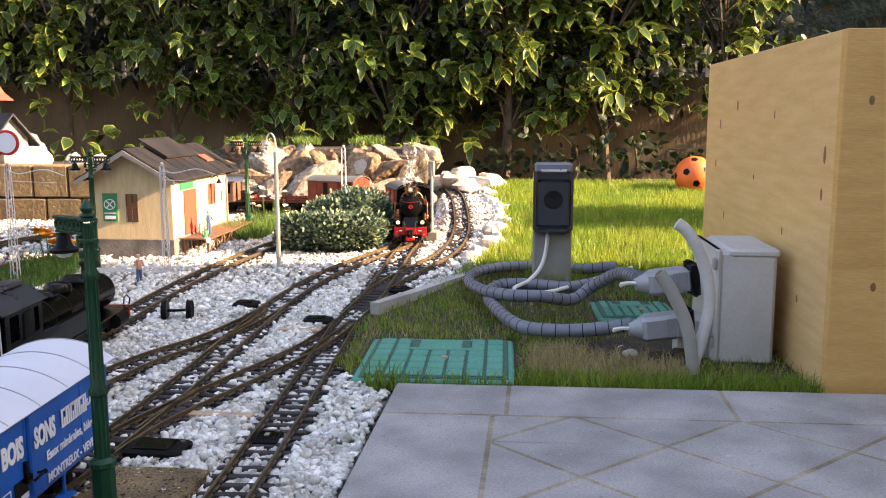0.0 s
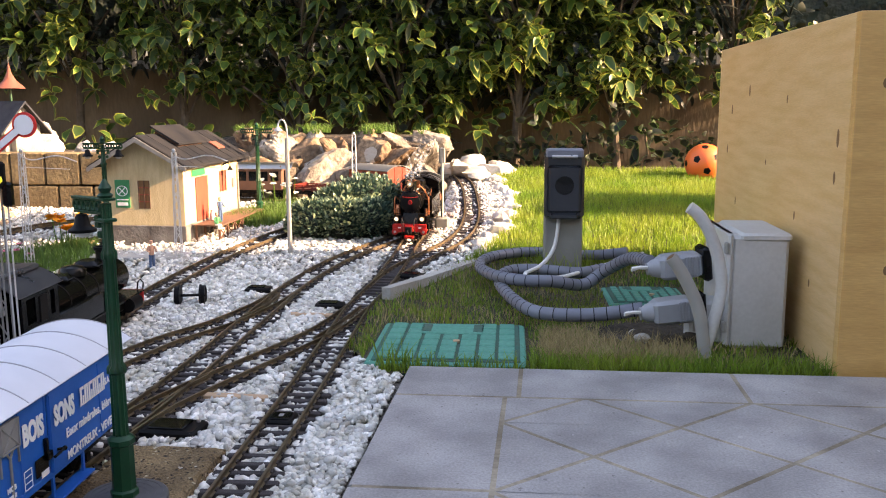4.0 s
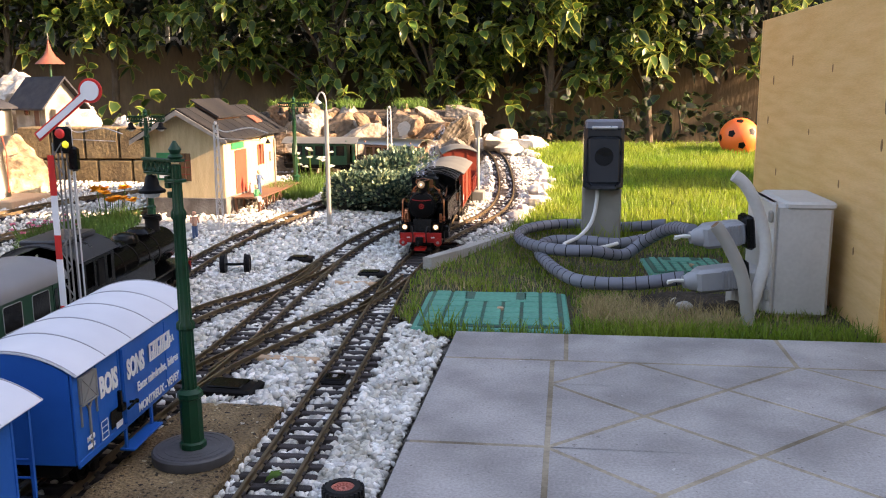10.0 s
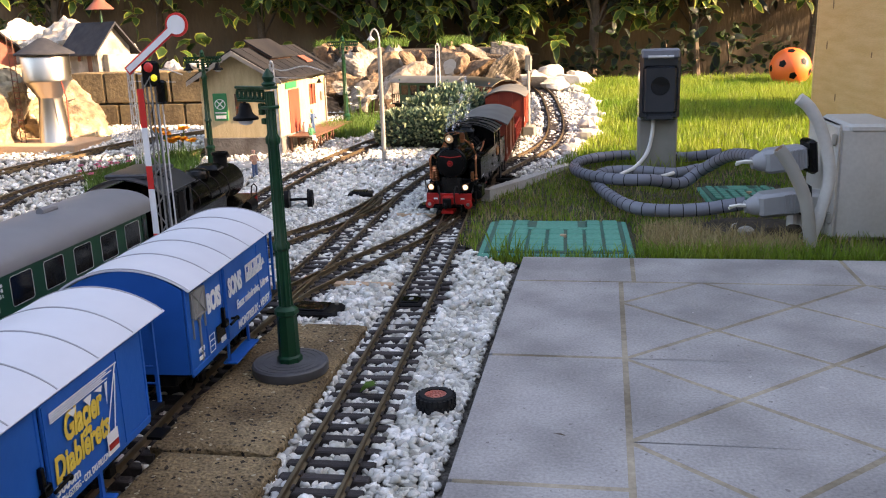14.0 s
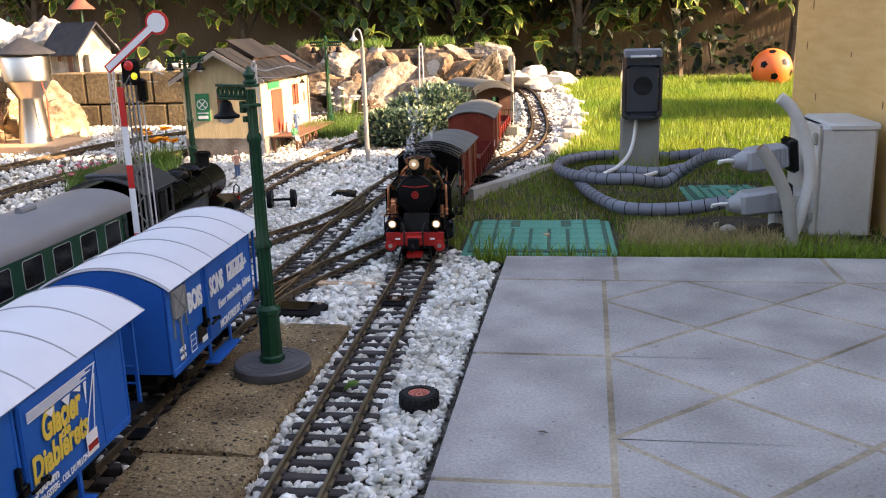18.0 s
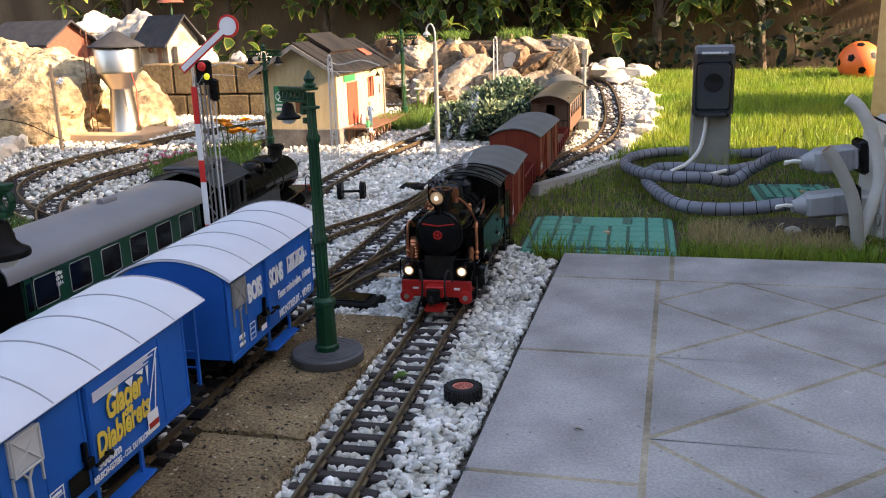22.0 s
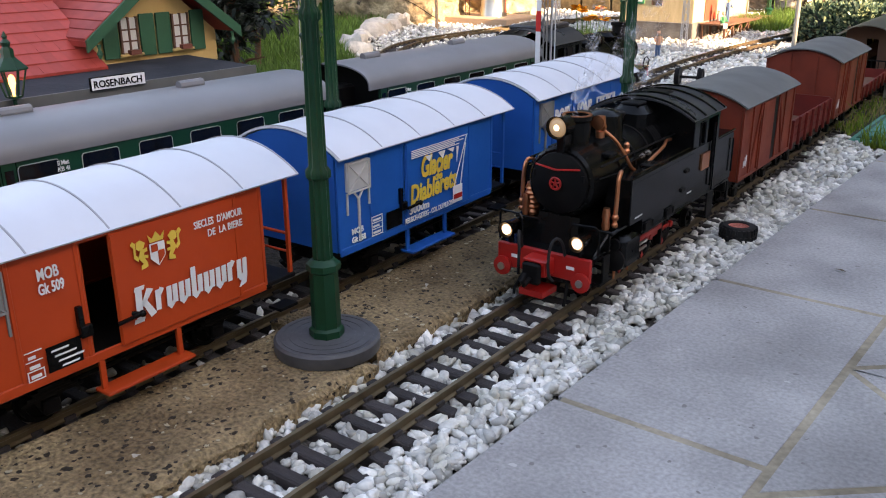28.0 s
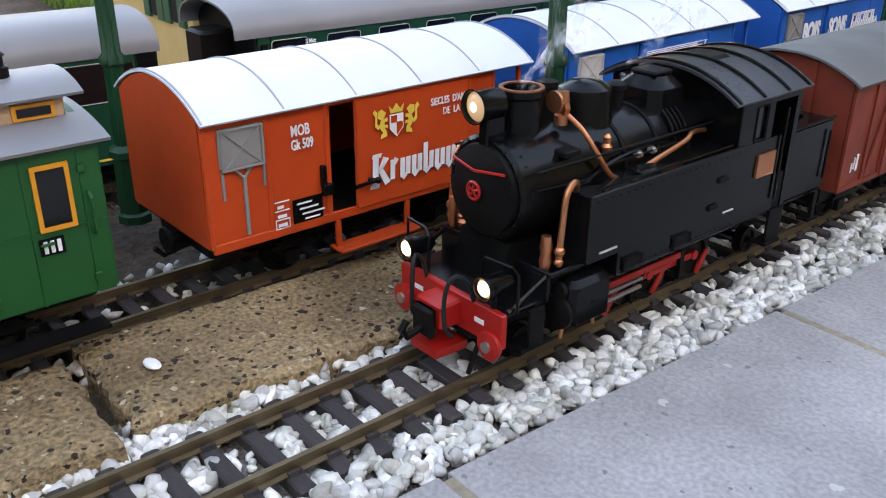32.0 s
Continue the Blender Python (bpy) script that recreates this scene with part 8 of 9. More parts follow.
# ---- little houses on the rocks ----
def cabin(m, w, d, h, rise, wall, roof, label, doors):
    t = thing("model_cabin", label, "model house", m, "model houses on the rocks")
    part("wall", Geo().ext([(-d, 0), (d, 0), (d, h), (0, h + rise), (-d, h)], "x", -w, w), wall, t)
    for s in (-1, 1):
        part("roof_slope", Geo().ext([(0, h + rise + .002), (s * (d + .03), h - rise * .03 / d * 1.0 + .002), (s * (d + .03), h - rise * .03 / d + .010), (0, h + rise + .012)], "x", -w - .03, w + .03), roof, t)
    for x, a, b, c, mt in doors:
        part("window" if c > .05 else "door", Geo().box(x - a, x + a, -d - .003, -d + .002, c, c + b), mt, t)
        part("window_frame", Geo().box(x - a - .004, x - a, -d - .005, -d + .002, c, c + b).box(x + a, x + a + .004, -d - .005, -d + .002, c, c + b).box(x - a - .004, x + a + .004, -d - .005, -d + .002, c + b, c + b + .004), "plaster", t)
    return t


cabin(pose(-2.43, 1.92, .205, 0, 0, -14), .18, .11, .125, .075, "brickred", "slate", "small brick-red model house with a grey roof on the rocks", ((-.12, .018, .05, .055, "glass"), (.0, .022, .10, .0, "rust_door"), (.10, .020, .055, .055, "glass"), (-.05, .016, .05, .055, "plaster"), (.15, .016, .10, .0, "plaster")))
t = cabin(pose(-1.835, 1.95, .215, 0, 0, -25), .095, .075, .112, .085, "plaster", "slate", "weathered white model chapel with a slate roof", ((-.02, .012, .035, .06, "glass"), (.045, .016, .08, .0, "deckwood")))
part("bell_turret", Geo().box(.036, .044, -.004, .004, .12, .262, .001), "lamp_green", t)
part("spire", Geo().lathe([(.056, .256), (.046, .266), (.024, .286), (.010, .312), (.001, .350)], 8, (.040, 0, 0)), "brickred", t)
part("pole", Geo().cyl((.040, 0, .345), (.040, 0, .375), .001, n=5), "plaster", t)
part("side_porch", Geo().box(.085, .125, -.05, .03, 0, .085, .002), "plaster", t)

# ---- station ----
t = thing("station_house", "yellow station house with red tiled roof and green shutters", "station", pose(0, -.015, 0))
WX = -.80
part("gable_wall", Geo().ext([(-.853, -.02), (-.652, -.02), (-.652, .186), (-.7525, .268), (-.853, .186)], "x", -.95, WX), "station", t)
part("main_wall", Geo().box(-1.16, -.81, -1.062, -.853, -.02, .155), "station", t)
part("end_gable", Geo().ext([(-1.16, .155), (-.81, .155), (-.985, .292)], "y", -1.062, -1.058), "station", t)
for i in range(14):
    part("clapboard", Geo().ext([(WX, -.005 + i * .0135), (WX + .0018, -.005 + i * .0135), (WX + .0006, .008 + i * .0135), (WX, .008 + i * .0135)], "y", -.8535, -.6515) if i < 14 else None, "station", t)
for y in (-.795, -.713):
    part("window_pane", Geo().box(WX + .001, WX + .004, y - .0125, y + .0125, .166, .211), "frost", t)
    for z in (.181, .196):
        part("glazing_bar", Geo().box(WX + .002, WX + .0052, y - .0125, y + .0125, z - .001, z + .001), "deckwood", t)
    for dy in (-.0125, 0, .0125):
        part("glazing_bar", Geo().box(WX + .002, WX + .0055, y + dy - .0013, y + dy + .0013, .165, .212), "deckwood", t)
    part("window_sill", Geo().box(WX, WX + .009, y - .018, y + .018, .161, .165, .001), "station", t)
    for s in (-1, 1):
        part("shutter", Geo().box(WX + .0025, WX + .0055, y + s * .028 - .0115, y + s * .028 + .0115, .160, .215, .0006), "shutter", t)
    part("flower_box", Geo().box(WX + .006, WX + .014, y - .006, y + .010, .164, .170), "brickred", t)
# dormer roof
for s in (-1, 1):
    ye, zv = -.7525 + s * .122, .268 - .100 * .98 + .002
    part("dormer_roof", Geo().ext([(-.7525, .272), (ye, .182), (ye, .189), (-.7525, .279)], "x", -1.02, WX + .030), "tile_red", t, "dark red tiled dormer roof")
    for i in range(9):
        k0 = i / 9
        yy, zz = -.7525 + s * .122 * k0, .279 - .090 * k0
        part("tile_course", Geo().ext([(yy, zz + .0005), (yy + s * .0128, zz - .0094), (yy + s * .0128, zz - .0064), (yy, zz + .0022)], "x", -1.02, WX + .030), "tile_red", t)
    part("bargeboard", Geo().ext([(-.7525, .264), (ye, .175), (ye, .190), (-.7525, .281)], "x", WX + .030, WX + .034), "shutter", t)
    part("finial_drop", Geo().lathe([(.001, -.012), (.004, -.006), (.0015, 0), (.003, .006)], 6, (WX + .033, -.7525 + s * .106, .178)), "shutter", t)
# main roof towards the track, with its courses of tiles
part("main_roof", Geo().ext([(-.985, .300), (-.765, .145), (-.765, .152), (-.985, .308)], "y", -1.092, -.853), "tile_red", t, "bright red tiled main roof")
part("main_roof", Geo().ext([(-.985, .300), (-1.21, .145), (-1.21, .152), (-.985, .308)], "y", -1.092, -.60), "tile_red", t)
tilegeo = Geo().ext([(0, .0012), (.0170, -.0104), (.0170, -.0068), (0, .0036)], "y", 0, .0142).mesh("roof_tile", [M["tile_red"]], False)
for i in range(14):
    for j in range(17):
        part("roof_tile", tilegeo, "tile_red", t, m=pose(-.985 + i * .0158, -1.092 + j * .0141, .3075 - i * .01105, random.uniform(-2, 2), 0, 0))
part("eaves_board", Geo().box(-.768, -.762, -1.095, -.853, .138, .150), "shutter", t)
part("verge_board", Geo().ext([(-.985, .292), (-.762, .134), (-.762, .152), (-.985, .311)], "y", -1.097, -1.092), "shutter", t)
part("canopy", Geo().ext([(-.80, .150), (-.655, .146), (-.655, .150), (-.80, .154)], "y", -1.10, -.705), "slate", t, "flat grey platform canopy")
part("canopy_edge", Geo().box(-.656, -.652, -1.10, -.705, .139, .151), "roof_grey", t)
for y in (-1.05, -.94, -.83, -.72):
    part("canopy_post", Geo().cyl((-.675, y, -.02), (-.675, y, .147), .0035, n=8), "shutter", t)
nb = part("name_board", Geo().box(-.6515, -.6485, -.947, -.876, .148, .1630, .0004), "black", t, "station name board")
part("name_panel", Geo().box(-.6490, -.6478, -.9457, -.8773, .1490, .1620), "white", nb)
lettering("ROSENBACH", .0110, "black", nb, Matrix.Translation((-.6476, -.9440, .1515)) @ Matrix(((0, 0, 1, 0), (1, 0, 0, 0), (0, 1, 0, 0), (0, 0, 0, 1))), squeeze=.98, bold=.0002)
nb = part("name_board", Geo().box(-.90, -.82, -1.0655, -1.062, .150, .166, .0004), "white", t, "station name board on the end wall")
lettering("ROSENBACH", .0125, "black", nb, Matrix.Translation((-.898, -1.0658, .1545)) @ Matrix(((1, 0, 0, 0), (0, 0, -1, 0), (0, 1, 0, 0), (0, 0, 0, 1))), squeeze=.95, bold=.0002)
for x in (-.86, -.93):
    part("end_window", Geo().box(x - .012, x + .012, -1.0645, -1.061, .08, .125), "glass", t)
    for s in (-1, 1):
        part("shutter", Geo().box(x + s * .023 - .010, x + s * .023 + .010, -1.066, -1.0615, .076, .130, .0006), "shutter", t)
part("platform", Geo().box(-.80, -.635, -2.0, -.45, -.03, .012, .003), "concrete", t)


def lantern(m, label):
    t = thing("gas_lantern", label, "street lantern", m, "lit lanterns on the platform")
    part("post", Geo().lathe([(.005, -.168), (.003, -.13), (.0025, 0)], 10), "lamp_green", t)
    part("frame_cup", Geo().lathe([(.004, 0), (.0085, .002), (.0085, .004)], 6), "lamp_green", t)
    for k in range(6):
        a = math.pi / 3 * k
        part("glazing_bar", Geo().cyl((.0085 * math.cos(a), .0085 * math.sin(a), .003), (.0165 * math.cos(a), .0165 * math.sin(a), .036), .0011, n=4), "lamp_green", t)
    part("roof", Geo().lathe([(.0195, .036), (.0195, .038), (.0085, .050), (.007, .052), (.007, .060), (.004, .064), (.0055, .069), (.002, .073), (.003, .076), (.0005, .082)], 6), "lamp_green", t)
    part("mantle", Geo().lathe([(.0012, .004), (.002, .012), (.0038, .020), (.0038, .026), (.0015, .030)], 10), "flame", t)
    return t


lantern(pose(-.648, -1.049, .152) @ Matrix.Diagonal((.9, .9, .84, 1)), "green six-sided station lantern with a glowing mantle")
lantern(pose(-.648, -.621, .150) @ Matrix.Diagonal((.9, .9, .84, 1)), "green six-sided station lantern near the platform end")

# ---- rocks ----
def chip_geo(size, seed, n=18, m=12, cuts=13):
    """A broken stone: a ball cut by random planes, with rough faces."""
    rng = np.random.default_rng(int(seed * 10) + 5)
    pl = rng.normal(0, 1, (cuts, 3))
    pl /= np.linalg.norm(pl, axis=1, keepdims=True)
    dist = rng.uniform(.45, .90, cuts)
    g = Geo().ball((0, 0, 0), 1, n, m)
    out = []
    for p in g.v:
        q = Vector(p)
        dots = pl @ np.array(p)
        k = min([d / c for d, c in zip(dist, dots) if c > .15] + [1.25])
        k *= 1 + .08 * noise.noise(q * 4 + Vector((seed, 0, 0))) + .05 * noise.noise(q * 9 + Vector((0, seed, 0))) + .025 * noise.noise(q * 19 + Vector((0, 0, seed)))
        out.append((q.x * k * size[0], q.y * k * size[1], q.z * k * size[2]))
    g.v = out
    return g


def crag_geo(size, seed, n=96, m=60):
    """A weathered limestone block: broken faces, ledges, cracks and hollows."""
    rng = np.random.default_rng(int(seed * 10) + 9)
    pl = rng.normal(0, 1, (11, 3))
    pl /= np.linalg.norm(pl, axis=1, keepdims=True)
    dist = rng.uniform(.62, .95, 11)
    g = Geo().ball((0, 0, 0), 1, n, m)
    out = []
    for p in g.v:
        q = Vector(p)
        dots = pl @ np.array(p)
        k = min([d / c for d, c in zip(dist, dots) if c > .15] + [1.2])
        w = q + .25 * Vector((noise.noise(q * 2 + Vector((seed, 3, 0))), noise.noise(q * 2 + Vector((9, seed, 0))), 0))
        k += .16 * noise.noise(w * 1.7 + Vector((seed, 0, 0))) - .20 * max(0, .28 - abs(noise.noise(w * 2.6 + Vector((0, seed, 0))))) - .10 * max(0, .2 - abs(noise.noise(w * 5.5 + Vector((0, 0, seed)))))
        k += .05 * noise.noise(w * 9 + Vector((seed, seed, 0))) + .03 * noise.noise(w * 20 + Vector((0, seed, seed)))
        k -= .14 * max(0, .22 - noise.voronoi(w * 3.4 + Vector((seed, 0, seed)))[0][0])
        out.append((q.x * k * size[0], q.y * k * size[1], q.z * k * size[2]))
    g.v = out
    return g


def rock_geo(size, seed, n=20, m=14, rough=.35):
    g = Geo().ball((0, 0, 0), 1, n, m)
    out = []
    for p in g.v:
        q = Vector(p)
        k = 1 + rough * noise.noise(q * 1.3 + Vector((seed, 0, 0))) + rough * .5 * noise.noise(q * 3.1 + Vector((0, seed, 0))) + rough * .22 * noise.noise(q * 7.5 + Vector((0, 0, seed)))
        cell = noise.voronoi(q * 1.1 + Vector((seed, seed, 0)))[0]
        k -= .25 * max(0, .5 - cell[0])
        out.append((q.x * k * size[0], q.y * k * size[1], q.z * k * size[2]))
    g.v = out
    return g


random.seed(11)
# rockery behind the train: three rough courses, leaning back
k = 0
for row, (z, y, step, s) in enumerate(((.04, 2.24, .120, .092), (.110, 2.265, .115, .086), (.178, 2.30, .110, .080), (.232, 2.36, .120, .066))):
    x = -1.12 + .04 * row
    while x < -.22:
        sx, sz = s * random.uniform(.75, 1.35), s * random.uniform(.55, .95)
        pale = random.random() < .3
        solid("rock", chip_geo((sx * 1.25, s * .95, sz * 1.1), k * 1.7, 34, 24, 9), "rock_pale" if pale else "rock", "pale grey-white limestone piece of the dry-stone rockery" if pale else "rough tan limestone piece of the dry-stone rockery", "rock", pose(x, y + random.uniform(-.03, .02), z + random.uniform(-.016, .016), random.uniform(-30, 30), random.uniform(-45, 45), random.uniform(-35, 35) + (180 if k % 2 else 0)), "rockery stones", smooth=False)
        x += step * random.uniform(.75, 1.2)
        k += 1
g = Geo().box(-1.15, -.20, 2.34, 2.80, -.05, .27, .03)
solid("rockery_core", g, "soil", "earth fill behind the rockery stones", "earth bank", kind="structure")
# white stones edging the outer curve
for i in range(26):
    y = .98 + i * .058
    x = lin(LAWN_EDGE, y) - random.uniform(.0, .03)
    s = random.uniform(.022, .042)
    solid("edge_stone", chip_geo((s * 1.1, s * .9, s * .75), 60 + i, 12, 9), "stone_white", "white limestone lump edging the curved track", "stone", pose(x, y, gz(x, y) + .008, 0, 0, i * 47), "white edging stones")
for i in range(9):
    x, y = (-.02 + random.uniform(-.16, .1), 2.55 + random.uniform(-.12, .1))
    s = random.uniform(.05, .085)
    solid("edge_stone", chip_geo((s, s, s * .8), 90 + i, 16, 11), "stone_white", "large white limestone at the head of the curve", "stone", pose(x, y, gz(x, y) + .02, 0, 0, i * 63), "white edging stones")
# big boulders by the water tower
for i, (x, y, z, sx, sy, sz) in enumerate(((-2.02, 1.22, .08, .30, .20, .22), (-2.42, 1.20, .06, .26, .22, .18), (-1.78, 1.42, .06, .16, .18, .16), (-2.75, 1.35, .08, .25, .2, .2), (-2.1, 1.75, .12, .3, .2, .12), (-2.55, 1.75, .10, .3, .2, .12))):
    solid("boulder", crag_geo((sx * 1.12, sy * 1.1, sz * 1.12), 130 + i * 2.3), "boulder", "large weathered yellow limestone boulder beside the loop", "boulder", pose(x, y, z, 0, 0, i * 31), "boulders by the water tower")
for i, (x, y, z, s) in enumerate(((-2.12, 2.25, .32, .14), (-2.38, 2.3, .33, .12), (-1.92, 2.30, .27, .10), (-1.62, 2.15, .21, .05), (-1.48, 2.12, .21, .045), (-1.33, 2.12, .21, .045), (-1.2, 2.15, .20, .045))):
    solid("rock", crag_geo((s * 1.25, s, s * .95), 170 + i, 56, 36), "stone_white", "grey-white limestone lump on the upper bank", "rock", pose(x, y, z, 0, 0, i * 50), "upper bank stones")
solid("bank_earth", Geo().box(-3.2, -1.2, 1.85, 2.9, -.1, .20, .06), "soil", "earth bank that carries the model houses", "earth bank", kind="structure")
# tufa block wall behind the shed
t = thing("block_wall", "low wall of sawn yellow tufa blocks behind the shed", "block wall", pose(-1.80, 1.80, -.01))
for r in range(2):
    for i in range(6):
        part("block", Geo().box(-.005 + (i - r * .35) * .135, .124 + (i - r * .35) * .135, -.04, .05, .005 + r * .122, .122 + r * .122, .004), "tufa", t)
# stone kerb of the left loop
kerb = smooth_line([(-1.56, .44, 0), (-1.70, .60, 0), (-1.79, .78, 0), (-1.83, .93, 0), (-1.87, 1.08, 0), (-1.90, 1.18, 0)], .068)
for i, (a, b) in enumerate(zip(kerb[:-1], kerb[1:])):
    c = (a + b) / 2
    solid("kerb_stone", chip_geo((.050, .046, .040), 200 + i, 16, 11, 7), "stone_white", "squared pale stone edging the loop", "stone", pose(c.x, c.y, gz(c.x, c.y) + .010, 0, 0, math.degrees(math.atan2(b.y - a.y, b.x - a.x))), "loop edging stones")


# ---- leaves, built as many small folded blades ----
def blades(name, base, direction, length, width, mats, droop=.35, side=None, index=None, rng=None, inner=None):
    """Leaves from numpy arrays: each a pointed, folded blade of six triangles; with inner a pale margin round a green middle."""
    n = len(base)
    d = direction / np.linalg.norm(direction, axis=1, keepdims=True)
    up = np.tile([0, 0, 1.0], (n, 1)) + rng.normal(0, .35, (n, 3))
    s = np.cross(d, up)
    s /= np.linalg.norm(s, axis=1, keepdims=True) + 1e-9
    nn = np.cross(s, d)
    L, W = length[:, None], width[:, None]
    down = np.array([0, 0, -1.0])

    def at(u, v, lift=0.0):
        return base + d * L * u + s * W * v + nn * (lift * W) + down * (droop * L * u * u)
    if inner is None:
        V = np.stack([at(0, 0), at(.35, -1, .25), at(.35, 0), at(.35, 1, .25), at(.7, -.75, .2), at(.7, 0), at(.7, .75, .2), at(1, 0)], 1)
        T = np.array([(0, 2, 1), (0, 3, 2), (1, 2, 5), (1, 5, 4), (2, 3, 6), (2, 6, 5), (4, 5, 7), (5, 6, 7)])
        mi = np.zeros(len(T), int)
    else:
        V = np.stack([at(0, 0), at(.35, -1, .25), at(.35, -.86, .17), at(.38, 0), at(.35, .86, .17), at(.35, 1, .25), at(.7, -.8, .2), at(.68, -.68, .15), at(.7, 0), at(.68, .68, .15), at(.7, .8, .2), at(.86, 0), at(1, 0), at(.08, 0)], 1)
        T = np.array([(0, 2, 1), (0, 13, 2), (0, 5, 4), (0, 4, 13), (13, 3, 2), (13, 4, 3), (1, 2, 7), (1, 7, 6), (2, 3, 8), (2, 8, 7), (3, 4, 9), (3, 9, 8), (4, 5, 10), (4, 10, 9), (6, 7, 11), (6, 11, 12), (7, 8, 11), (8, 9, 11), (9, 10, 12), (9, 12, 11)])
        mi = np.array([1, 1, 1, 1, 0, 0, 1, 1, 0, 0, 0, 0, 1, 1, 1, 1, 0, 0, 1, 1])
    k = V.shape[1]
    tris = (T[None] + (np.arange(n) * k)[:, None, None]).reshape(-1, 3)
    return raw_mesh(name, V.reshape(-1, 3), tris, mats, np.tile(mi, n), smooth=True)


def shrub(x, y, h0, h1, wx, wy, n, seed, label, trunk_lean):
    rng = np.random.default_rng(seed)
    t = thing("hedge_shrub", label, "shrub", pose(x, y, gz(x, min(y, 2.6)) - .02), "shrubs along the garden wall")
    top = Vector((trunk_lean, .05, h1 * .8))
    trunk = smooth_line([(0, 0, 0), (trunk_lean * .3, .0, h0 * .7), (trunk_lean * .6, .03, (h0 + h1) / 2), tuple(top)], .08)
    part("trunk", Geo().tube(trunk, [.026 - .018 * i / len(trunk) for i in range(len(trunk))], 9), "bark", t)
    tips = []
    for i in range(46):
        z = rng.uniform(h0, h1)
        a = rng.uniform(0, 2 * math.pi)
        k = math.sqrt(rng.uniform(.1, 1)) * (1 - .3 * abs((z - (h0 + h1) / 2) / (h1 - h0)))
        tip = Vector((wx * k * math.cos(a), wy * k * math.sin(a) - .05, z))
        root = trunk[min(len(trunk) - 1, int(len(trunk) * max(.25, (z - .12) / h1 * .85)))]
        tips.append((root, tip))
        if i < 26:
            part("limb", Geo().tube(smooth_line([tuple(root), tuple((root + tip) / 2 + Vector((0, 0, .03))), tuple(tip)], .09), .006, 5), "bark", t)
    # whorls of leaves at and along the shoots
    base, direc = [], []
    for i in range(n // 7):
        root, tip = tips[rng.integers(len(tips))]
        c = np.array(tip) + rng.normal(0, (.11, .07, .10))
        c[2] = max(c[2], h0 - .10)
        turn = rng.uniform(0, 6.3)
        axis = rng.normal(0, .35, 3) + (0.2, -.80, .15)
        axis /= np.linalg.norm(axis)
        u = np.cross(axis, (0, 0, 1.0)); u /= np.linalg.norm(u)
        w = np.cross(axis, u)
        for j in range(7):
            a = turn + j * 2.4
            o = .55 + .5 * rng.random()
            direc.append(axis * (.75 - .1 * j + .2) + (u * math.cos(a) + w * math.sin(a)) * o)
            base.append(c - axis * .012 * j)
    base, direc = np.array(base), np.array(direc)
    m = len(base)
    me = blades("crown", base, direc, rng.uniform(.062, .098, m), rng.uniform(.016, .024, m), "leaf leaf_edge", .34, rng=rng, inner=True)
    part("crown", me, "leaf leaf_edge", t, "green leaves with yellow margins")
    # inner foliage, the crown's shade put into its near-black leaf colour
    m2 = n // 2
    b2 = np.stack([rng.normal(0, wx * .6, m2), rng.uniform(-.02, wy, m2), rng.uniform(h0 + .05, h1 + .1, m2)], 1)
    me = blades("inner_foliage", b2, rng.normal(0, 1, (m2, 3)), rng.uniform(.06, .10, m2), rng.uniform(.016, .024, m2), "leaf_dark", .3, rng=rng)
    part("inner_foliage", me, "leaf_dark", t, "inner leaves, coloured near-black for shade")
    return t


for i, (x, y, h0, h1, lean, n) in enumerate(((-2.75, 3.06, .54, 1.35, .1, 1100), (-2.15, 3.10, .58, 1.4, .05, 1100), (-1.55, 3.08, .56, 1.4, -.06, 1200), (-.98, 3.08, .46, 1.4, .05, 1450), (-.42, 2.99, .36, 1.4, -.04, 1800), (.12, 2.95, .31, 1.4, .05, 1900), (.62, 3.04, .32, 1.4, -.05, 1600), (1.16, 3.14, .52, 1.4, .06, 900))):
    shrub(x, y, h0, h1, .40, .17, n, 40 + i, "tall garden shrub with variegated yellow-edged leaves", lean)
# low shoots at the foot of the wall
for i, (x, y, s) in enumerate(((-1.85, 2.78, 1.5), (-1.5, 2.8, 1.5), (-.98, 2.86, 1.3), (.45, 2.80, 1.1), (.72, 2.82, 1.2), (.95, 2.85, .8), (.1, 2.86, 1.0), (-.35, 2.9, 1.1))):
    rng = np.random.default_rng(300 + i)
    n = 60
    b = np.stack([rng.normal(0, .10 * s, n), rng.normal(0, .06, n), np.abs(rng.normal(.10, .07, n)) * s], 1)
    dd = rng.normal(0, .5, (n, 3)) + (0, -.3, .7)
    me = blades("leaves", b, dd, rng.uniform(.05, .085, n) * s, rng.uniform(.016, .022, n) * s, "leaf leaf_edge" if i < 3 else "leaf_dark leaf", .4, rng=rng, inner=True)
    t = thing("low_shoots", "low leafy shoots at the foot of the wall", "shoots", pose(x, y, gz(x, 2.6)), "shoots under the shrubs")
    part("foliage", me, "leaf", t)["kind"] = "stuff"
    part("stem", Geo().tube([(0, 0, -.01), (.02, 0, .08), (.0, -.02, .16 * s)], .005, 6), "bark", t)

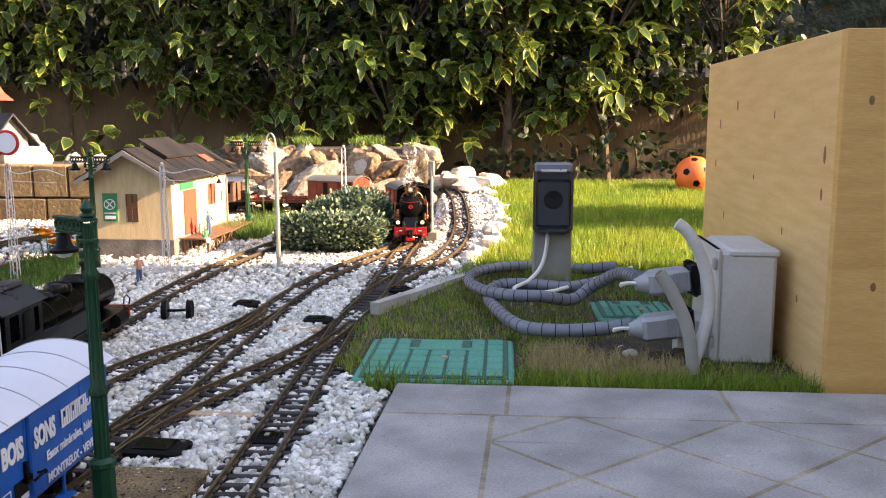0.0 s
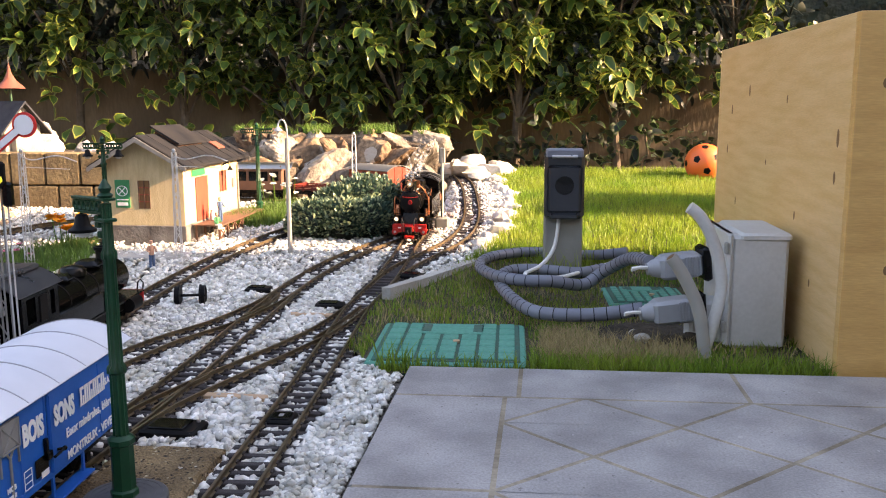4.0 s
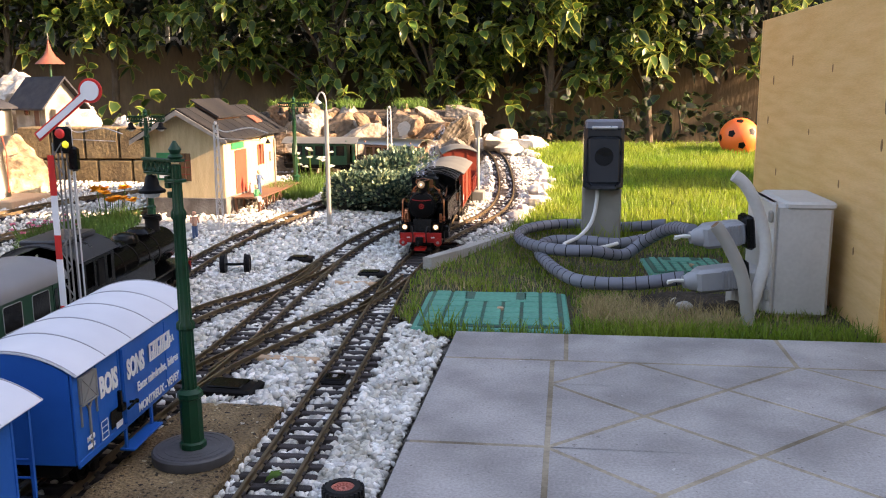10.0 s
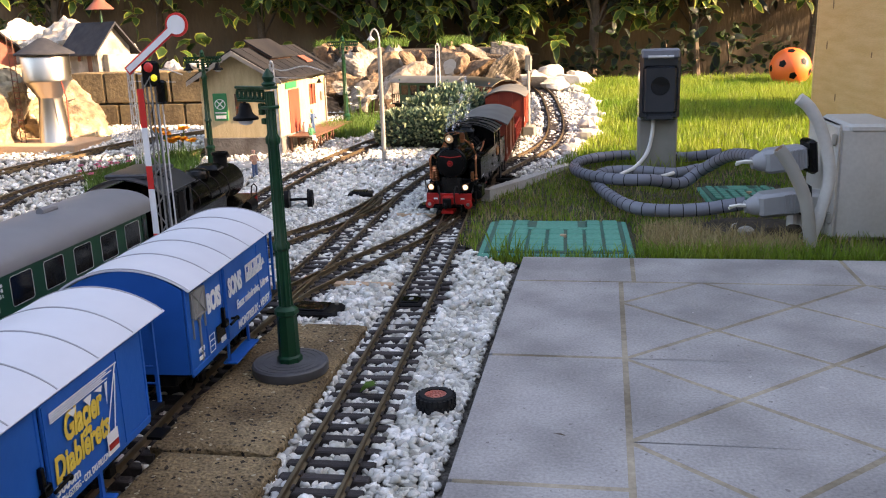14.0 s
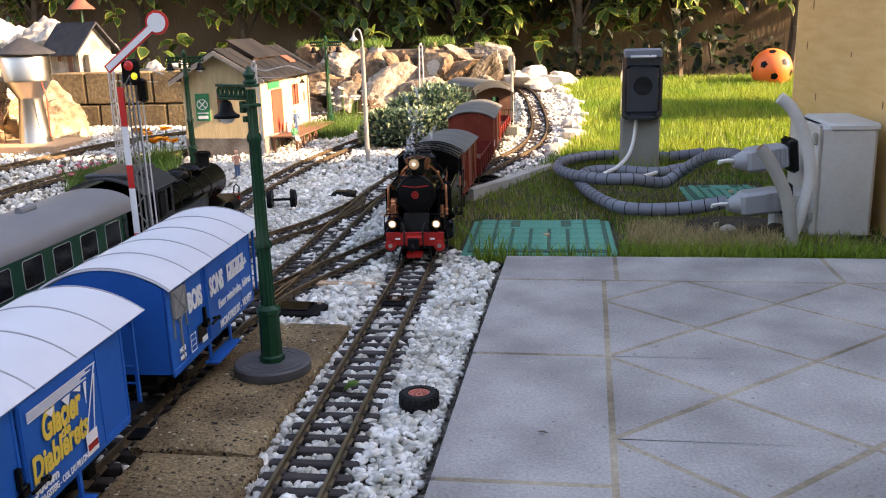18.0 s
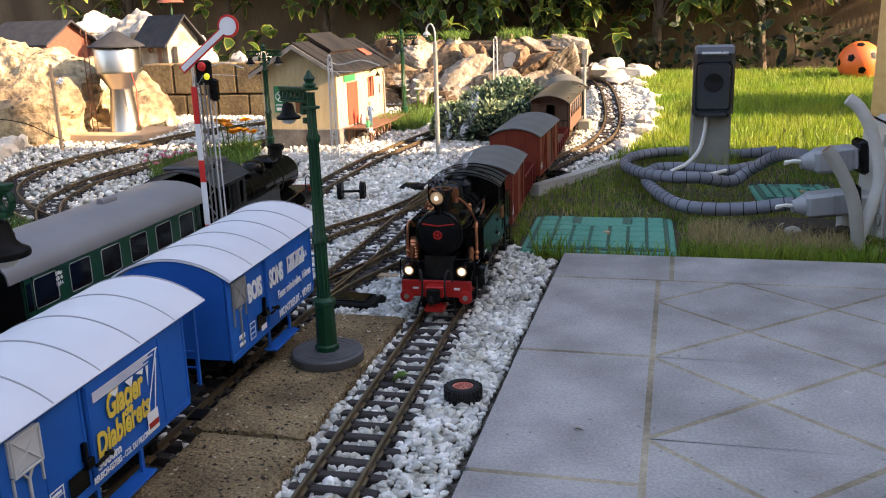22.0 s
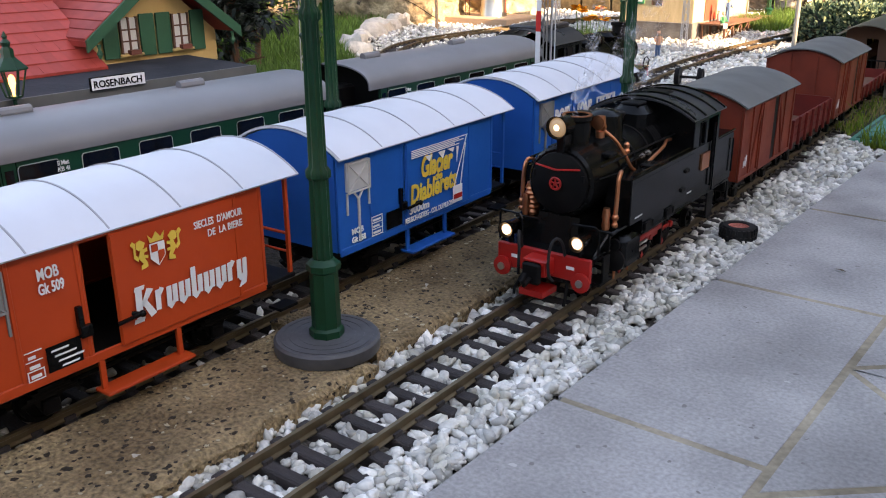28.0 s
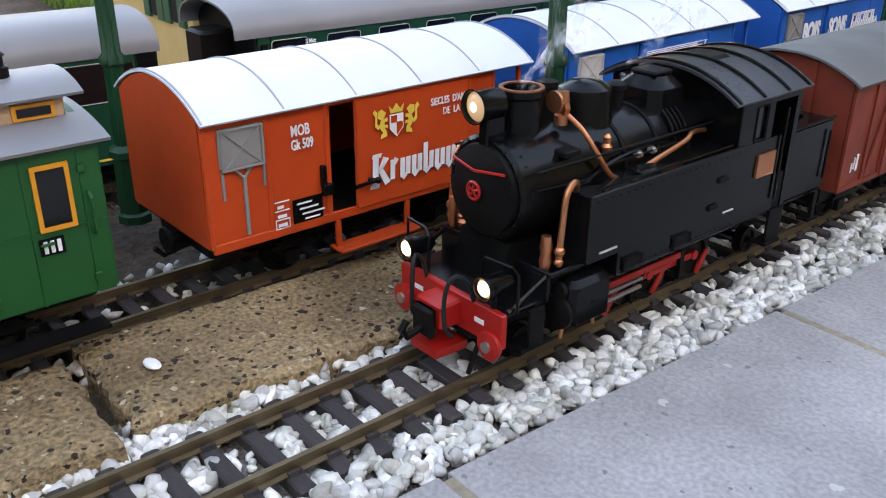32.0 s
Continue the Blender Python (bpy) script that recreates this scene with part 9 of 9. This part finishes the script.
# ---- blue-green juniper bush beside the track ----
rng = np.random.default_rng(7)
t = thing("juniper_bush", "dense blue-green dwarf juniper with pale shoot tips", "bush", pose(-.375, 1.25, gz(-.38, 1.25)))
n = 15000
lobes = np.array([(-.050, -.085, .040, .076), (.035, -.090, .042, .074), (.105, -.070, .045, .070), (-.098, -.06, .022, .042), (.085, .05, .088, .092), (.015, .01, .070, .084), (.142, .03, .055, .058), (.055, .11, .070, .080), (.115, .10, .065, .068)])
pick = lobes[rng.integers(len(lobes), size=n)]
d = rng.normal(0, 1, (n, 3))
d /= np.linalg.norm(d, axis=1, keepdims=True)
d[:, 2] = d[:, 2] * .75 + .22
rad = pick[:, 3] * (1 + .16 * np.array([noise.noise(Vector(q) * 3.3 + Vector((p[0] * 20, 0, 0))) for q, p in zip(d, pick)])) * rng.uniform(.80, 1.05, n) * (1 + .12 * np.array([noise.noise(Vector(q) * 9 + Vector((0, p[1] * 30, 0))) for q, p in zip(d, pick)]))
b = pick[:, :3] + d * rad[:, None]
b[:, 2] = np.maximum(b[:, 2] * .92, .004)
me = blades("needles", b, d + rng.normal(0, .35, (n, 3)) + (0, 0, .35), rng.uniform(.012, .019, n), rng.uniform(.0032, .0050, n), "bush", 0, rng=rng)
part("foliage", me, "bush", t)
m = 7600
pk = rng.integers(n, size=m)
me = blades("tips", b[pk] + d[pk] * .006, d[pk] + rng.normal(0, .4, (m, 3)) + (0, 0, .5), rng.uniform(.009, .015, m), rng.uniform(.0034, .0052, m), "bush_tip", 0, rng=rng)
part("young_growth", me, "bush_tip", t, "pale young shoots")
# plain balls under the needles, near-black in place of inner shade
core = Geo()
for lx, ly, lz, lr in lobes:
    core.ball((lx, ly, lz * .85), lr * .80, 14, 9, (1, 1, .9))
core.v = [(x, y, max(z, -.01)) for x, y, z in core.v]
part("inner_shade", core, "leaf_dark", t, "solid core coloured as the shade inside the bush")


# ---- grass, as many thin blades ----
def grass(name, n, xr, yr, hmin, hmax, w, mats, label, keep, seed, lean=.5, z=.006):
    rng = np.random.default_rng(seed)
    x, y = rng.uniform(*xr, n), rng.uniform(*yr, n)
    ok = keep(x, y, rng)
    x, y = x[ok], y[ok]
    n = len(x)
    zz = np.array([gz(a, b) for a, b in zip(x, y)]) + z
    base = np.stack([x, y, zz], 1)
    h = rng.uniform(hmin, hmax, n)[:, None]
    a = rng.uniform(0, 6.3, n)
    s = np.stack([np.cos(a), np.sin(a), 0 * a], 1) * w
    b = rng.uniform(0, 6.3, n)
    l = np.stack([np.cos(b), np.sin(b), 0 * b], 1) * rng.uniform(.05, lean, n)[:, None]
    up = np.array([0, 0, 1.0])
    V = np.stack([base - s, base + s, base + (up * .55 + l * .35) * h - s * .8, base + (up * .55 + l * .35) * h + s * .8, base + (up * .92 + l) * h], 1)
    T = np.array([(0, 1, 3), (0, 3, 2), (2, 3, 4)])
    tris = (T[None] + (np.arange(n) * 5)[:, None, None]).reshape(-1, 3)
    tagged(new(name, raw_mesh(name, V.reshape(-1, 3), tris, mats)), label, "grass", kind="stuff")


EY, EX = [p[0] for p in LAWN_EDGE], [p[1] for p in LAWN_EDGE]


def on_lawn(x, y, rng):
    ok = x > np.interp(y, EY, EX) - .005
    ok &= ~((x > -0.085) & (x < 0.188) & (y > 0.024) & (y < 0.300))
    ok &= ~((x > .345) & (x < .525) & (y > .46) & (y < .64))
    ok &= ~((x > .645) & (x < 1.4) & (y > .0) & (y < .9))
    ok &= ~((x > .22) & (x < .312) & (y > .70) & (y < .76))
    ok &= ~((x > .52) & (x < .625) & (y > .18) & (y < .37))
    bare = np.hypot((x - .41) / 1.5, y - .25) < .075
    return ok & ~bare


grass("lawn_grass", 60000, (-.13, 1.4), (.85, 2.65), .018, .040, .0011, "grass", "short bright lawn grass in the sun", on_lawn, 1)
grass("lawn_grass", 24000, (-.13, .66), (.0, .9), .008, .024, .0009, "grass", "short thin grass round the covers", lambda x, y, r: on_lawn(x, y, r) & (r.random(len(x)) < .55 + .45 * np.sin(x * 21 + 4 * np.sin(y * 13)) * np.sin(y * 17 + x * 9)), 2)
grass("tall_grass", 2300, (-.06, .70), (.003, .060), .014, .042, .0010, "grass", "longer grass tufts along the paving edge", on_lawn, 3, .9)
grass("tall_grass", 420, (-.075, .02), (.015, .10), .035, .085, .0011, "grass", "long tuft of grass at the paving corner", lambda x, y, r: on_lawn(x, y, r) & (np.hypot(x + .03, y - .05) < .045), 4, .9)
grass("dry_grass", 2600, (.21, .46), (.06, .24), .014, .040, .0008, "straw", "dry straw-coloured grass round the junction box", on_lawn, 5, 1.1)
grass("dry_grass", 6500, (-.12, .66), (.02, .90), .008, .022, .0008, "straw", "dry thatch in the thin lawn", on_lawn, 6, 1.1)
grass("tall_grass", 300, (.2, .34), (.68, .80), .03, .09, .001, "grass", "grass blades at the foot of the post", lambda x, y, r: np.hypot(x - .27, y - .73) < .07, 8, .5)
grass("meadow", 34000, (-2.4, -.84), (-1.0, 1.0), .02, .065, .0018, "wild", "rough green meadow behind the station", lambda x, y, r: ((x < -1.2) | (y > -.55)) & (x < np.interp(y, [-1, 0, .19, .40, .58, 1.0], [-.8, -.95, -1.31, -1.56, -1.76, -1.92])), 9, .7, .0)
grass("meadow", 5000, (-1.18, -.90), (.48, 1.02), .02, .06, .0014, "wild", "wild green plants between the loop and the shed", lambda x, y, r: np.hypot((x + 1.05) / .11, (y - .76) / .24) < 1, 10, .7, .0)
grass("meadow", 3000, (-.75, -.58), (1.3, 1.75), .02, .07, .0014, "wild", "green plants beyond the loading deck", lambda x, y, r: x < -.60, 11, .7, .0)
grass("meadow", 9000, (-1.1, -.25), (2.33, 2.72), .015, .055, .0013, "wild", "creeping green plants in tufts on the rockery", lambda x, y, r: np.sin(x * 23) + np.sin(x * 57 + y * 31) > 1.05, 12, 1.2, .26)


def flowers(x, y, n, spread, h, mats, label, seed, size=.008):
    rng = np.random.default_rng(seed)
    t = thing("flower_clump", label, "flowers", pose(x, y, gz(x, y)), "garden flowers")
    for i in range(n):
        a, r = rng.uniform(0, 6.3), spread * math.sqrt(rng.random())
        px, py, pz = r * math.cos(a), r * math.sin(a), h * rng.uniform(.6, 1.1)
        part("stem", Geo().tube([(px * .7, py * .7, 0), (px, py, pz)], .0012, 4), "wild", t)
        b = np.tile([px, py, pz], (9, 1))
        dd = np.stack([np.cos(np.arange(9) * .7), np.sin(np.arange(9) * .7), rng.uniform(.1, .8, 9)], 1)
        part("bloom", blades("bloom", b, dd, np.full(9, size), np.full(9, size * .45), mats, .1, rng=rng), mats, t)


flowers(-1.05, .92, 11, .075, .10, "bloom", "bright orange marigolds by the loop track", 21, .022)
flowers(-1.12, .70, 16, .09, .06, "bloom_p", "small pink and red flowers by the loop track", 22, .009)
flowers(-.66, 1.60, 14, .07, .13, "bloom_w", "white flowering plant beyond the loading deck", 23, .014)

# ---- small conifer and shrubs behind the station ----
rng = np.random.default_rng(17)
for j, (x, y, h, r) in enumerate(((-1.12, -.38, .30, .12), (-1.35, -.62, .30, .12), (-1.54, .04, .34, .13), (-1.9, -.6, .4, .18), (-2.3, .0, .4, .2), (-2.6, -.9, .5, .25), (-1.75, -1.3, .45, .2), (-2.6, .6, .45, .2))):
    t = thing("small_tree", "small dark green tree with a reddish trunk behind the station", "small tree", pose(x, y, gz(x, y) - .015), "small trees behind the station")
    line = smooth_line([(0, 0, 0), (.012, 0, h * .4), (-.005, .01, h * .9)], .03)
    part("trunk", Geo().tube(line, [.010 - .006 * i / len(line) for i in range(len(line))], 7), "deckwood", t)
    for k in range(9):
        a = k * 2.4
        part("limb", Geo().tube([(0, 0, h * (.35 + .05 * k)), (r * .4 * math.cos(a), r * .4 * math.sin(a), h * (.42 + .055 * k)), (r * .8 * math.cos(a), r * .8 * math.sin(a), h * (.45 + .06 * k))], [.004, .003, .001], 5), "deckwood", t)
    n = 2600
    d = rng.normal(0, 1, (n, 3))
    d /= np.linalg.norm(d, axis=1, keepdims=True)
    clump = rng.normal(0, .55, (24, 3))
    b = clump[rng.integers(24, size=n)] * (r * .8, r * .8, h * .25) + (0, 0, h * .72) + d * r * .32
    b[:, 2] = np.maximum(b[:, 2], h * .22)
    me = blades("crown", b, d + (0, 0, .3), rng.uniform(.014, .028, n), rng.uniform(.002, .005, n), "leaf_dark" if j % 3 == 0 else "wild", .2, rng=rng)
    part("crown", me, "leaf_dark" if j % 3 == 0 else "wild", t)

# ---- the train's way along the main track ----
WAY = smooth_line([(x, y, 0) for x, y in reversed(A_LINE)], 0.01)
# seconds and metres run by the middle of the engine
RUN = [(0.0, 1.879), (0.5, 1.885), (1.0, 1.889), (1.5, 1.898), (2.0, 1.916), (2.5, 1.939), (3.0, 1.968), (3.5, 2.007), (5.5, 2.103), (6.0, 2.160), (6.5, 2.203), (7.0, 2.238), (7.5, 2.272), (8.0, 2.309), (8.5, 2.352), (9.0, 2.397), (9.5, 2.440), (10.0, 2.483), (10.5, 2.524), (11.0, 2.560), (11.5, 2.591), (12.0, 2.618), (12.5, 2.646), (13.0, 2.677), (13.5, 2.704), (14.0, 2.745), (14.5, 2.810), (15.0, 2.861), (15.5, 2.895), (17.5, 3.075), (18.0, 3.116), (18.5, 3.152), (19.0, 3.188), (19.5, 3.225), (20.0, 3.260), (20.5, 3.297), (21.0, 3.336), (21.5, 3.373), (22.0, 3.414), (22.5, 3.461), (23.0, 3.508), (23.5, 3.555), (24.0, 3.603), (24.5, 3.651), (26.5, 3.819), (27.0, 3.863), (27.5, 3.907), (28.0, 3.951), (28.5, 3.996), (29.0, 4.041), (29.5, 4.083), (30.0, 4.130), (30.5, 4.176), (31.0, 4.221), (31.5, 4.265), (32.0, 4.315)]



def along(s):
    """The place and heading at a distance along the way."""
    k = max(1, min(len(WAY) - 2, int(s / 0.01)))
    p = WAY[k] + (WAY[k + 1] - WAY[k]) * (s / 0.01 - k)
    d = WAY[min(k + 3, len(WAY) - 1)] - WAY[max(k - 3, 0)]
    return p, math.degrees(math.atan2(-d.x, d.y))


def run_pose(s, wheelbase):
    p, _ = along(s)
    a, b = along(s - wheelbase / 2)[0], along(s + wheelbase / 2)[0]
    d = b - a
    p = (a + b) / 2
    za, zb = rail_z(a.y), rail_z(b.y)
    return pose(p.x, p.y, (za + zb) / 2, math.degrees(math.atan2(zb - za, d.length)), 0, math.degrees(math.atan2(-d.x, d.y)))


def travelled(t):
    return float(np.interp(t, [r[0] for r in RUN], [r[1] for r in RUN]))


def motions():
    times = [0.5 * i for i in range(65)]
    for vehicle, back in TRAIN:
        walk(vehicle, [(t, run_pose(travelled(t) - back, 0.10)) for t in times])
    # wheels and rods turn with the distance run
    s0, s1 = travelled(0), travelled(32)
    beats, t = [0.0], 0.0
    while t < 32.0:
        t = min(32.0, t + 1 / 30)
        if travelled(t) - travelled(beats[-1]) > 0.0125 or t - beats[-1] > 1.5 or t >= 32.0:
            beats.append(round(t, 4))
    gear = [(w, r, Matrix.Translation((0, y, r))) for w, r, y in ENGINE_WHEELS]
    for vehicle, back in TRAIN[1:]:
        for ob in vehicle.children:
            if ob.name.startswith("wheelset"):
                gear.append((ob, 0.0155, ob.matrix_basis.copy()))
    for w, r, at in gear:
        walk(w, [(t, at @ pose(0, 0, 0, -math.degrees((travelled(t) - s0) / r))) for t in beats])
    for k, (veil, at) in enumerate(ENGINE_SMOKE):
        walk(veil, [(t, at @ pose(0.002 * math.sin(2.1 * t + k), -0.003 * math.sin(1.7 * t + 2 * k), 0.003 * math.sin(2.6 * t + k), 4 * math.sin(1.9 * t + k), 5 * math.sin(1.3 * t + 3 * k), 18 * math.sin(1.1 * t + k))) for t in times])
    for rod in ENGINE_RODS:
        rows = []
        for t in beats:
            a = -(travelled(t) - s0) / 0.0175
            rows.append((t, pose(0, -0.008 * math.sin(a), 0.0175 + 0.008 * math.cos(a))))
        walk(rod, rows)


motions()
